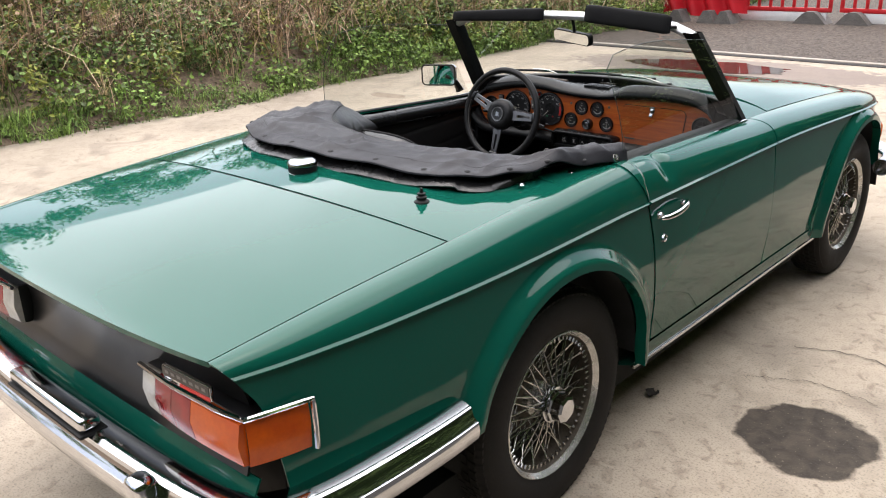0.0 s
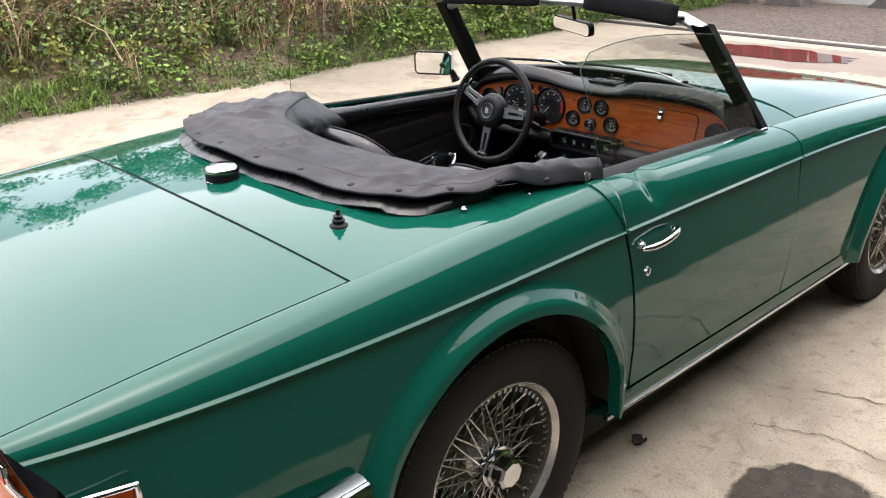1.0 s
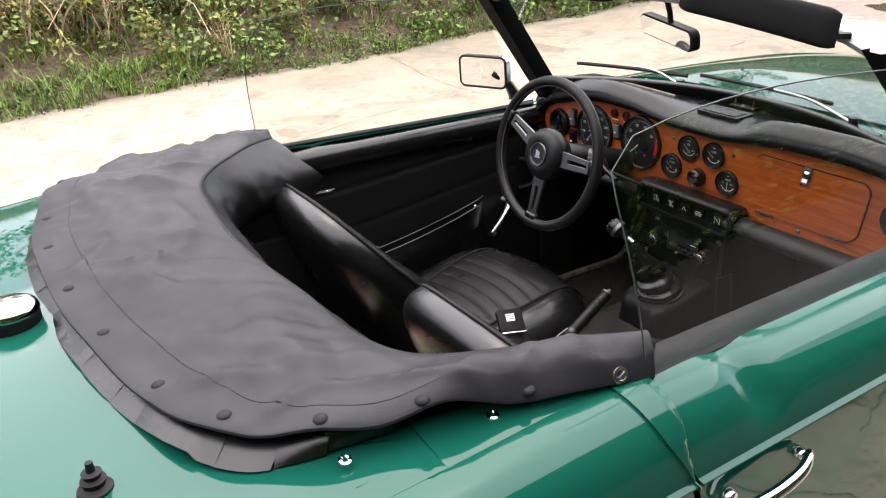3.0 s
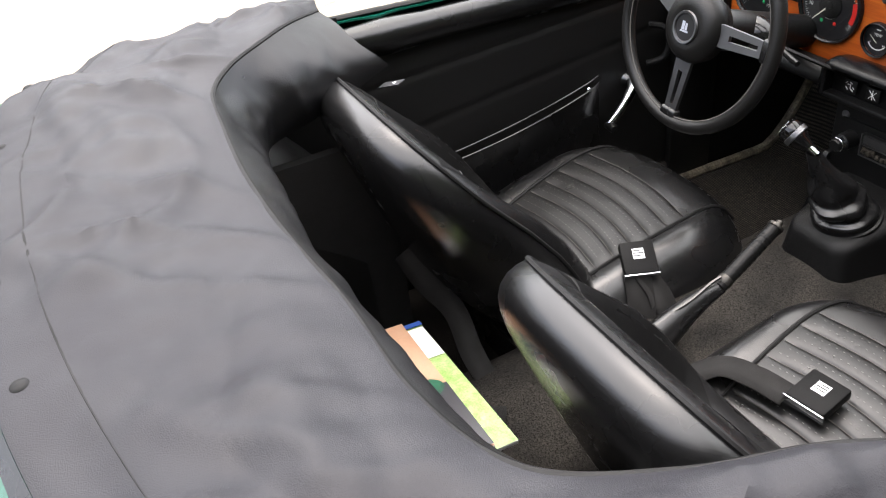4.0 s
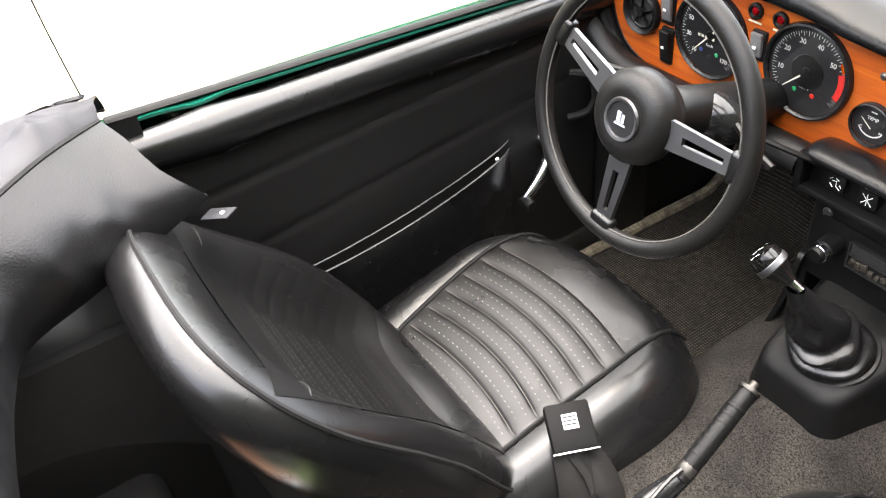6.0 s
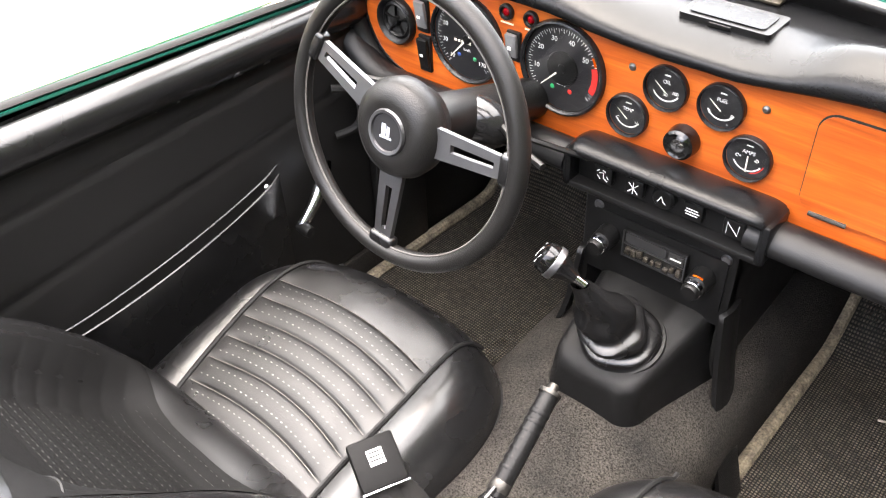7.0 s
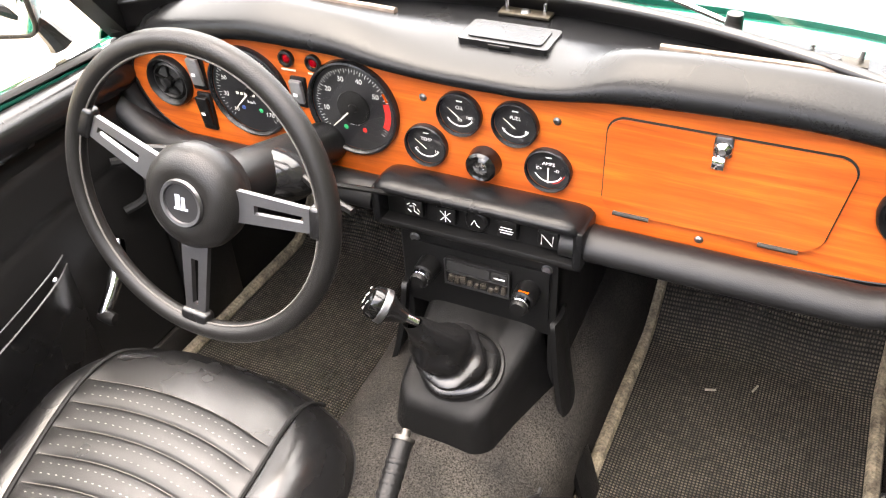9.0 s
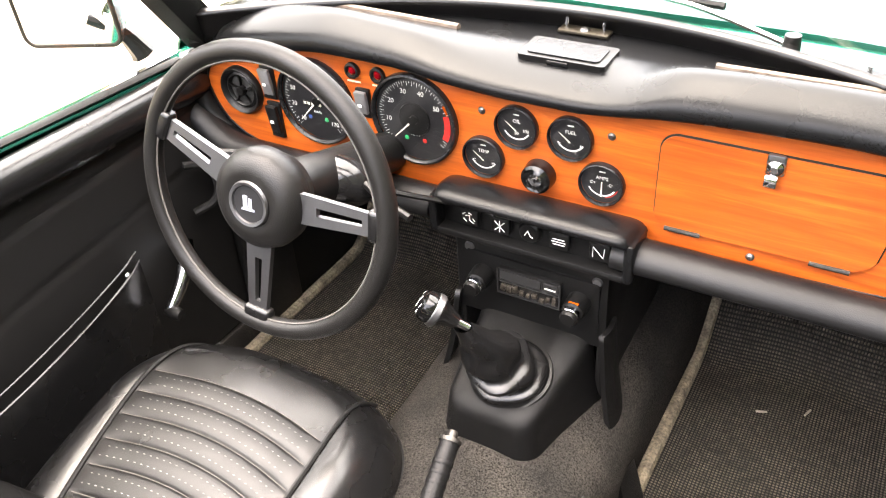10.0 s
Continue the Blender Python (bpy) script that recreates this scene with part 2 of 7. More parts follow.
def box(x0, x1, y0, y1, z0, z1, bevel=0.0, segments=2):
    bm = bmesh.new()
    bmesh.ops.create_cube(bm, size=1, matrix=Matrix.LocRotScale(((x0 + x1) / 2, (y0 + y1) / 2, (z0 + z1) / 2), None, (x1 - x0, y1 - y0, z1 - z0)))
    if bevel:
        bmesh.ops.bevel(bm, geom=bm.edges[:], offset=bevel, segments=segments, profile=0.5, affect="EDGES")
    bm.verts.index_update()
    out = [tuple(v.co) for v in bm.verts], [tuple(v.index for v in f.verts) for f in bm.faces]
    bm.free()
    return out


def revolve(profile, n=32, m=None):
    """Turns (radius, height) pairs round z, and moves the result by m."""
    verts, faces = [], []
    k = len(profile)
    for i in range(n):
        a = 2 * math.pi * i / n
        verts += [(r * math.cos(a), r * math.sin(a), h) for r, h in profile]
    for i in range(n):
        for j in range(k - 1):
            faces.append((i * k + j, ((i + 1) % n) * k + j, ((i + 1) % n) * k + j + 1, i * k + j + 1))
    data = (verts, faces)
    return moved(data, m) if m is not None else data


def smooth_line(points, n, closed=False):
    """A smooth line of n + 1 points through the given ones."""
    pts = [Vector(p) for p in points]
    k = len(pts)
    out = []
    spans = k if closed else k - 1
    for i in range(n if closed else n + 1):
        s = i * spans / n
        a = min(int(s), spans - 1)
        f = s - a
        g = (lambda j: pts[j % k]) if closed else (lambda j: pts[max(0, min(k - 1, j))])
        p0, p1, p2, p3 = g(a - 1), g(a), g(a + 1), g(a + 2)
        out.append(0.5 * ((2 * p1) + (p2 - p0) * f + (2 * p0 - 5 * p1 + 4 * p2 - p3) * f * f + (3 * p1 - p0 - 3 * p2 + p3) * f ** 3))
    return out


def tube(points, radius, n=8, closed=False, radii=None):
    """A round bar along a line of points, with closed ends."""
    pts = [Vector(p) for p in points]
    k = len(pts)
    verts, faces = [], []
    ref = None
    for i, p in enumerate(pts):
        q0, q1 = (pts[(i - 1) % k], pts[(i + 1) % k]) if closed else (pts[max(0, i - 1)], pts[min(k - 1, i + 1)])
        d = (q1 - q0).normalized()
        if ref is None:
            ref = d.orthogonal().normalized()
        ref = (ref - d * ref.dot(d)).normalized()
        s = d.cross(ref)
        r = radii[i] if radii else radius
        verts += [tuple(p + r * (math.cos(a) * ref + math.sin(a) * s)) for a in (2 * math.pi * j / n for j in range(n))]
    for i in range(k if closed else k - 1):
        for j in range(n):
            a, b = i * n, ((i + 1) % k) * n
            faces.append((a + j, a + (j + 1) % n, b + (j + 1) % n, b + j))
    if not closed:
        faces += [tuple(range(n - 1, -1, -1)), tuple((k - 1) * n + j for j in range(n))]
    return verts, faces


def bezier(p0, p1, p2, t):
    return tuple((1 - t) ** 2 * a + 2 * t * (1 - t) * b + t * t * c for a, b, c in zip(p0, p1, p2))


def along(v, table):
    """A value between the rows (place, value) of a short table, on a smooth curve without overshoot."""
    if v <= table[0][0]:
        return table[0][1]
    if v >= table[-1][0]:
        return table[-1][1]
    n = len(table)
    k = next(i for i in range(n - 1) if v <= table[i + 1][0])

    def slope(i):
        return (table[i + 1][1] - table[i][1]) / (table[i + 1][0] - table[i][0])

    def tangent(i):
        if i == 0:
            return slope(0)
        if i == n - 1:
            return slope(n - 2)
        p, q = slope(i - 1), slope(i)
        return 0.0 if p * q <= 0 else 2 * p * q / (p + q)
    (x0, y0), (x1, y1) = table[k], table[k + 1]
    h = x1 - x0
    t = (v - x0) / h
    return (2 * t ** 3 - 3 * t * t + 1) * y0 + (t ** 3 - 2 * t * t + t) * h * tangent(k) + (3 * t * t - 2 * t ** 3) * y1 + (t ** 3 - t * t) * h * tangent(k + 1)


def plate(outline, y0, y1):
    """A flat plate: an outline of (x, z) pairs with depth from y0 (front) to y1."""
    n = len(outline)
    verts = [(x, y0, z) for x, z in outline] + [(x, y1, z) for x, z in outline]
    faces = [tuple(range(n)), tuple(range(2 * n - 1, n - 1, -1))]
    faces += [(i, n + i, n + (i + 1) % n, (i + 1) % n) for i in range(n)]
    return verts, faces


def rounded(x0, x1, z0, z1, r, k=6):
    out = []
    for cx, cz, a0 in ((x1 - r, z1 - r, 0), (x0 + r, z1 - r, 90), (x0 + r, z0 + r, 180), (x1 - r, z0 + r, 270)):
        out += [(cx + r * math.cos(radians(a0 + 90 * i / k)), cz + r * math.sin(radians(a0 + 90 * i / k))) for i in range(k + 1)]
    return out


def lettering(text, size, m, material, parent, name="lettering"):
    cu = bpy.data.curves.new("lettering", "FONT")
    cu.body, cu.size, cu.align_x, cu.align_y, cu.extrude = text, size, "CENTER", "CENTER", 0.0002
    ob = bpy.data.objects.new("lettering", cu)
    me = bpy.data.meshes.new_from_object(ob)
    bpy.data.objects.remove(ob)
    me.transform(m)
    return part(name, me, material, parent, smooth=False)


FACE_BACK = Matrix.Rotation(radians(90), 4, "X")  # local z towards -y, local y up


def facing(x, y, z, turn=0.0):
    """A pose whose z points back along -y and whose y points up, turned about its own z."""
    return Matrix.Translation((x, y, z)) @ FACE_BACK @ Matrix.Rotation(radians(turn), 4, "Z")

# ---- ground and surroundings ----
def ground_material():
    """Pale worn concrete with cracks, dark damp stains and, past a line, grey gravel."""
    m = bpy.data.materials.new("worn_concrete")
    m.use_nodes = True
    nt = m.node_tree
    b = nt.nodes["Principled BSDF"]
    co = nt.nodes.new("ShaderNodeTexCoord")

    def tex(sc, detail=4.0, dist=0.0):
        n = nt.nodes.new("ShaderNodeTexNoise")
        n.inputs["Scale"].default_value, n.inputs["Detail"].default_value, n.inputs["Distortion"].default_value = sc, detail, dist
        nt.links.new(co.outputs["Object"], n.inputs["Vector"])
        return n.outputs["Fac"]

    def rng(v, a, b_, lo, hi):
        r = nt.nodes.new("ShaderNodeMapRange")
        for k, x in zip(("From Min", "From Max", "To Min", "To Max"), (a, b_, lo, hi)):
            r.inputs[k].default_value = x
        nt.links.new(v, r.inputs["Value"])
        return r.outputs[0]

    def math_node(op, a, b_):
        n = nt.nodes.new("ShaderNodeMath")
        n.operation = op
        for i, v in enumerate((a, b_)):
            if isinstance(v, (int, float)):
                n.inputs[i].default_value = v
            else:
                nt.links.new(v, n.inputs[i])
        return n.outputs[0]

    def blend(fac, a, b_):
        x = nt.nodes.new("ShaderNodeMix")
        x.data_type = "RGBA"
        nt.links.new(fac, x.inputs[0])
        for i, v in ((6, a), (7, b_)):
            if isinstance(v, tuple):
                x.inputs[i].default_value = (*v, 1)
            else:
                nt.links.new(v, x.inputs[i])
        return x.outputs[2]

    col = blend(rng(tex(0.9, 6), 0.35, 0.65, 0, 1), (0.47, 0.395, 0.305), (0.36, 0.305, 0.235))
    col = blend(rng(tex(6, 8, 0.6), 0.5, 0.72, 0, 0.45), col, (0.22, 0.18, 0.135))
    col = blend(rng(tex(2.3, 8, 1.0), 0.53, 0.66, 0, 0.4), col, (0.19, 0.16, 0.13))
    col = blend(rng(tex(13, 6, 1.4), 0.56, 0.7, 0, 0.5), col, (0.17, 0.13, 0.1))
    col = blend(rng(tex(140, 3), 0.5, 0.72, 0, 0.6), col, (0.15, 0.125, 0.1))
    col = blend(rng(tex(48, 5), 0.62, 0.72, 0, 0.5), col, (0.12, 0.1, 0.075))
    sep = nt.nodes.new("ShaderNodeSeparateXYZ")
    nt.links.new(co.outputs["Object"], sep.inputs[0])

    def spot(cx, cy, rx, ry, rag):
        dx = math_node("DIVIDE", math_node("SUBTRACT", sep.outputs[0], cx), rx)
        dy = math_node("DIVIDE", math_node("SUBTRACT", sep.outputs[1], cy), ry)
        r = math_node("POWER", math_node("ADD", math_node("MULTIPLY", dx, dx), math_node("MULTIPLY", dy, dy)), 0.5)
        return rng(math_node("ADD", r, math_node("MULTIPLY", math_node("SUBTRACT", tex(9, 5), 0.5), rag)), 0.94, 1.02, 1, 0)

    oil = spot(1.115, 0.765, 0.205, 0.215, 0.55)
    oil_col = blend(rng(tex(16, 6, 0.8), 0.35, 0.7, 0, 1), (0.018, 0.014, 0.01), (0.06, 0.047, 0.034))
    oil_col = blend(rng(tex(120, 3), 0.66, 0.72, 0, 0.8), oil_col, (0.22, 0.19, 0.15))
    col = blend(rng(oil, 0, 1, 0, 0.94), col, oil_col)
    for cx, cy, rx, ry in ((-2.5, 2.8, 0.35, 0.2), (-4.4, 4.3, 0.25, 0.12), (1.9, 2.4, 0.2, 0.05), (-3.6, 1.6, 0.12, 0.06)):
        col = blend(rng(spot(cx, cy, rx, ry, 1.6), 0, 1, 0, 0.5), col, (0.2, 0.14, 0.1))
    # damp concrete round the puddle
    col = blend(rng(spot(-2.35, 7.6, 1.9, 0.72, 0.8), 0, 1, 0, 0.8), col, (0.19, 0.15, 0.13))
    # unseen dark ground beside the slab, added to darken the reflections in the flank
    side = rng(math_node("ADD", sep.outputs[0], math_node("MULTIPLY", math_node("SUBTRACT", tex(3, 4), 0.5), 0.12)), 1.5, 1.54, 0, 1)
    col = blend(side, col, blend(rng(tex(60, 4), 0.4, 0.6, 0, 1), (0.035, 0.033, 0.03), (0.075, 0.07, 0.064)))
    # gravel past the drain
    line = rng(math_node("ADD", sep.outputs[1], math_node("MULTIPLY", sep.outputs[0], 0.05)), 8.52, 8.56, 0, 1)
    vor = nt.nodes.new("ShaderNodeTexVoronoi")
    vor.inputs["Scale"].default_value = 36
    nt.links.new(co.outputs["Object"], vor.inputs["Vector"])
    sepc = nt.nodes.new("ShaderNodeSeparateColor")
    nt.links.new(vor.outputs["Color"], sepc.inputs[0])
    grav = blend(rng(sepc.outputs[0], 0, 1, 0, 1), (0.036, 0.029, 0.023), (0.14, 0.112, 0.09))
    col = blend(line, col, grav)
    nt.links.new(col, b.inputs["Base Color"])
    rough = math_node("SUBTRACT", 0.88, math_node("MULTIPLY", oil, 0.08))
    nt.links.new(rough, b.inputs["Roughness"])
    b.inputs["Specular IOR Level"].default_value = 0.3
    h = math_node("ADD", math_node("MULTIPLY", tex(110, 5), 0.8), math_node("MULTIPLY", math_node("MULTIPLY", vor.outputs["Distance"], line), 3.0))
    bp = nt.nodes.new("ShaderNodeBump")
    bp.inputs["Strength"].default_value, bp.inputs["Distance"].default_value = 0.45, 0.006
    nt.links.new(h, bp.inputs["Height"])
    nt.links.new(bp.outputs[0], b.inputs["Normal"])
    return m


ground = part("ground", sheet(lambda u, v: (-900 + 1800 * u, -900 + 1800 * v, 0), 4, 4, flip=False), ground_material(), None, smooth=False)
tagged(ground, "pale worn concrete yard running into grey gravel", "ground", kind="structure")

crack_mat = surface("crack_dirt", (0.1, 0.08, 0.06), 0.95, 0, 0.4, 20, 0.3, 90)


def crack(points, width, seed):
    """A thin uneven crack line on the concrete."""
    rnd = random.Random(seed)
    pts = smooth_line([(x, y, 0) for x, y in points], 40)
    verts, faces = [], []
    for i, p in enumerate(pts):
        d = (pts[min(40, i + 1)] - pts[max(0, i - 1)]).normalized()
        s = Vector((-d.y, d.x, 0))
        o = s * rnd.uniform(-0.012, 0.012)
        w = width * rnd.uniform(0.15, 0.6)
        verts += [tuple(p + o + s * w + Vector((0, 0, 0.004))), tuple(p + o - s * w + Vector((0, 0, 0.004)))]
    faces = [(2 * i, 2 * i + 1, 2 * i + 3, 2 * i + 2) for i in range(40)]
    return verts, faces


for k, (pts, w) in enumerate((([(0.85, 1.35), (1.1, 1.42), (1.5, 1.3), (2.1, 1.38)], 0.005), ([(1.0, 2.0), (1.5, 1.9), (2.2, 2.1)], 0.004),
                              ([(0.8, 1.02), (1.0, 1.12), (1.22, 1.1)], 0.004), ([(1.3, 1.1), (1.5, 1.22), (1.9, 1.2)], 0.005),
                              ([(1.35, 1.75), (1.6, 2.3), (1.9, 2.9)], 0.006), ([(0.9, 0.2), (1.2, 0.12), (1.7, 0.25)], 0.003),
                              ([(-3.0, 0.5), (-3.6, 2.5), (-3.3, 5.0), (-3.8, 7.5)], 0.006), ([(-5.2, 3.2), (-3.8, 3.0), (-2.2, 3.3)], 0.006))):
    tagged(part("ground_crack", crack(pts, w, k), crack_mat), "dark hairline crack in the concrete", "crack", "cracks in the yard", "structure")

debris_mat = surface("dead_leaf", (0.025, 0.018, 0.014), 0.8, 0, 0.3, 60, 0.2)
tagged(part("dead_leaf", moved(sheet(lambda u, v: ((u - 0.5) * 0.05 * math.sin(math.pi * (0.1 + 0.8 * v)), (v - 0.5) * 0.045, 0.006 + 0.012 * (u - 0.5) ** 2 * 4), 6, 6),
                                Matrix.Translation((0.616, 0.698, 0)))[0:2], debris_mat), "small curled dark dead leaf on concrete", "leaf")

drain_mat = surface("drain_iron", (0.03, 0.026, 0.023), 0.8, 0.3, 0.4, 12, 0.3, 90)
kerb_mat = surface("kerb_concrete", (0.42, 0.37, 0.31), 0.9, 0, 0.3, 4, 0.2, 80, bump=0.3, bump_scale=60)
drain = part("drain_channel", moved(box(-7, 7, -0.06, 0.06, 0.0, 0.008, 0.003), Matrix.Translation((0, 8.48, 0)) @ Matrix.Rotation(radians(-2.9), 4, "Z")), drain_mat)
tagged(drain, "dark iron drainage channel across the yard", "drain", kind="structure")
edge = part("kerb", moved(box(-7, 7, -0.05, 0.05, 0.0, 0.02, 0.006), Matrix.Translation((0, 8.6, 0)) @ Matrix.Rotation(radians(-2.9), 4, "Z")), kerb_mat)
tagged(edge, "low concrete edging before the gravel", "kerb", kind="structure")

water_mat = surface("puddle_water", (0.06, 0.048, 0.04), 0.04, 0, 0.3, 3, 0.0, coat=0.0)


def puddle_outline():
    rnd = random.Random(4)
    return [(-2.6 + (0.95 + rnd.uniform(-0.12, 0.12)) * math.cos(a), 7.65 + (0.4 + rnd.uniform(-0.06, 0.06)) * math.sin(a)) for a in (2 * math.pi * i / 36 for i in range(36))]


pud = puddle_outline()
tagged(part("puddle", ([(x, y, 0.005) for x, y in pud], [tuple(range(36))]), water_mat, smooth=False), "shallow brown puddle on the concrete", "puddle", kind="structure")


def bank_height(x, y):
    e = -5.45 + 0.25 * noise.noise((0, y * 0.5, 0)) - 0.02 * (y - 3)
    d = e - x
    if d <= 0:
        return -0.05
    return 0.9 * (1 - math.exp(-d * 0.55)) + 0.17 * d + 0.16 * noise.noise((x * 0.7, y * 0.7, 3)) * min(1, d)


soil = surface("bank_soil", (0.24, 0.175, 0.125), 0.95, 0, 0.5, 3, 0.5, 40, bump=0.9, bump_scale=30, tint=(0.12, 0.09, 0.062), spec=0.1)
bank = part("bank", sheet(lambda u, v: ((x := -5.0 - 13 * u ** 1.4), (y := -14 + 44 * v), bank_height(x, y)), 40, 110), soil)
tagged(bank, "brown earth bank overgrown with weeds", "bank", kind="structure")


def leaf_cloud(spots, per, size, spread, seed, up=0.5, aspect=0.6):
    """Many small folded leaves round the given spots (x, y, z, radius, height)."""
    g = np.random.default_rng(seed)
    spots = np.array(spots)
    n = len(spots) * per
    c = np.repeat(spots, per, 0)
    d = g.normal(size=(n, 3))
    d /= np.linalg.norm(d, axis=1)[:, None]
    rad = g.uniform(0.3, 1.0, n) ** 0.6
    p = c[:, :3] + d * rad[:, None] * np.stack([c[:, 3], c[:, 3], c[:, 4]], 1) * spread
    nrm = d * (1 - up) + np.array([0, 0, up]) + g.normal(scale=0.4, size=(n, 3))
    nrm /= np.linalg.norm(nrm, axis=1)[:, None]
    t = np.cross(nrm, g.normal(size=(n, 3)))
    t /= np.linalg.norm(t, axis=1)[:, None]
    s = np.cross(nrm, t)
    L = (size * g.uniform(0.55, 1.3, n))[:, None]
    verts = np.stack([p - t * L, p + s * L * aspect + nrm * L * 0.15, p + t * L, p - s * L * aspect + nrm * L * 0.15], 1).reshape(-1, 3)
    idx = np.arange(n)[:, None] * 4
    return verts.tolist(), (idx + np.array([[0, 1, 2, 3]])).tolist()


def blades(spots, per, height, lean, width, seed):
    """Grass blades or stalks, bent, of three segments."""
    g = np.random.default_rng(seed)
    c = np.repeat(np.array(spots), per, 0)
    n = len(c)
    base = c[:, :3] + np.concatenate([g.normal(scale=1.0, size=(n, 2)) * c[:, 3:4], np.zeros((n, 1))], 1)
    a = g.uniform(0, 2 * np.pi, n)
    out = np.stack([np.cos(a), np.sin(a), 0 * a], 1)
    side = np.stack([-np.sin(a), np.cos(a), 0 * a], 1) * width
    h = height * g.uniform(0.5, 1.25, n)[:, None]
    l = lean * g.uniform(0.2, 1.3, n)[:, None] * h
    rows = []
    for f, w in ((0, 1), (0.4, 0.9), (0.75, 0.6), (1, 0.1)):
        p = base + out * l * f * f + np.array([0, 0, 1]) * h * (f - 0.25 * f * f * lean)
        rows += [p - side * w, p + side * w]
    verts = np.stack(rows, 1).reshape(-1, 3)
    idx = np.arange(n)[:, None, None] * 8
    faces = (idx + np.array([[[0, 1, 3, 2], [2, 3, 5, 4], [4, 5, 7, 6]]])).reshape(-1, 4)
    return verts.tolist(), faces.tolist()


def bank_spots(count, x0, x1, y0, y1, seed, r, h, lift=0.0, clump=1.0):
    rnd = random.Random(seed)
    out = []
    while len(out) < count:
        x, y = rnd.uniform(x0, x1), rnd.uniform(y0, y1)
        if rnd.random() > 0.45 + 1.6 * clump * noise.noise((x * 0.8, y * 0.8, seed * 3.7)) + (1 - clump):
            continue
        if (z := bank_height(x, y)) > 0.0:
            out.append((x, y, z + lift * rnd.random(), r * rnd.uniform(0.6, 1.4), h * rnd.uniform(0.5, 1.4)))
    return out


leaf_a = surface("weed_leaf", (0.25, 0.36, 0.085), 0.55, 0, 0.4, 2, 0.1, 60, island=0.6, tint=(0.15, 0.24, 0.055), spec=0.3)
leaf_b = surface("bramble_leaf", (0.19, 0.27, 0.072), 0.5, 0, 0.4, 2, 0.1, 60, island=0.65, tint=(0.1, 0.16, 0.048), spec=0.3)
leaf_c = surface("yellow_leaf", (0.38, 0.4, 0.1), 0.55, 0, 0.4, 2, 0.1, 60, island=0.4, spec=0.3)
straw = surface("dry_straw", (0.66, 0.5, 0.31), 0.8, 0, 0.4, 3, 0.2, 60, island=0.5, tint=(0.42, 0.3, 0.18), spec=0.2)
twig = surface("dead_stem", (0.54, 0.39, 0.265), 0.85, 0, 0.4, 3, 0.2, 60, island=0.6, tint=(0.3, 0.21, 0.15), spec=0.2)
bark = surface("pale_bark", (0.33, 0.27, 0.2), 0.85, 0, 0.4, 8, 0.3, 60, bump=0.5, bump_scale=60)


def stuff(name, data, mat, label, category):
    return tagged(part(name, data, mat, None, smooth=False), label, category, kind="stuff")


stuff("weeds", leaf_cloud(bank_spots(900, -7.8, -5.5, -3, 17, 1, 0.2, 0.2, 0.15, clump=0.9), 80, 0.027, 1.0, 1), leaf_a, "fresh green low weeds along the foot of the bank", "weeds")
stuff("brambles", leaf_cloud(bank_spots(640, -9.0, -5.65, -3, 17, 2, 0.27, 0.26, 0.35, clump=0.9), 90, 0.03, 1.0, 2), leaf_b, "dark green tangled brambles on the bank", "brambles")
stuff("nettles", leaf_cloud(bank_spots(420, -8.8, -5.6, -3, 17, 3, 0.16, 0.2, 0.35), 60, 0.032, 1.0, 3, up=0.7, aspect=0.4), leaf_c, "yellowish green leafy weeds on the bank", "weeds")
stuff("grass", blades(bank_spots(420, -6.4, -5.42, -3, 17, 4, 0.06, 0.1), 26, 0.18, 1.1, 0.0035, 4), leaf_a, "long green grass at the edge of the concrete", "grass")
stuff("dry_grass", blades(bank_spots(300, -8.4, -5.6, -3, 17, 5, 0.06, 0.1, clump=1.0), 34, 0.42, 0.7, 0.003, 5), straw, "tufts of dry straw-coloured grass", "grass")

def edge_spots(count, seed, r, h):
    """Spots along the uneven line where the bank meets the concrete."""
    rnd = random.Random(seed)
    out = []
    for i in range(count):
        y = rnd.uniform(-3, 17)
        x = -5.45 + 0.25 * noise.noise((0, y * 0.5, 0)) - 0.02 * (y - 3) - rnd.uniform(-0.06, 0.32) ** 1 + 0.08 * noise.noise((3, y * 2.1, 0))
        out.append((x, y, max(0.0, bank_height(x, y)), r * rnd.uniform(0.6, 1.4), h * rnd.uniform(0.5, 1.4)))
    return out


stuff("edge_grass", blades(edge_spots(520, 21, 0.05, 0.1), 24, 0.11, 1.0, 0.003, 21), leaf_a, "short green grass spilling onto the concrete", "grass")
stuff("edge_weeds", leaf_cloud(edge_spots(650, 22, 0.12, 0.07), 45, 0.016, 1.0, 22, up=0.6), leaf_b, "low green weeds along the edge of the concrete", "weeds")
stuff("straw_stems", blades(bank_spots(800, -11.5, -6.2, -4, 19, 16, 0.2, 0.3), 8, 0.75, 1.7, 0.004, 16), straw, "pale dry stems over the bank", "stems")
stuff("dead_stems", blades(bank_spots(2500, -11.5, -5.95, -4, 19, 6, 0.25, 0.3), 13, 0.8, 1.8, 0.005, 6), twig, "mass of dead brown weed stems on the bank", "stems")
stuff("dead_foliage", leaf_cloud(bank_spots(1100, -12, -6.6, -4, 19, 7, 0.35, 0.35, 0.3), 44, 0.03, 1.0, 7), twig, "withered brown leaves on the bank", "foliage")


def stalk(points, r, mat, name, label, category, n=6):
    pts = smooth_line(points, 14)
    return tagged(part(name, tube(pts, r, n, radii=[r * (1 - 0.6 * i / 14) for i in range(15)]), mat), label, category, "bent stalks on the bank")


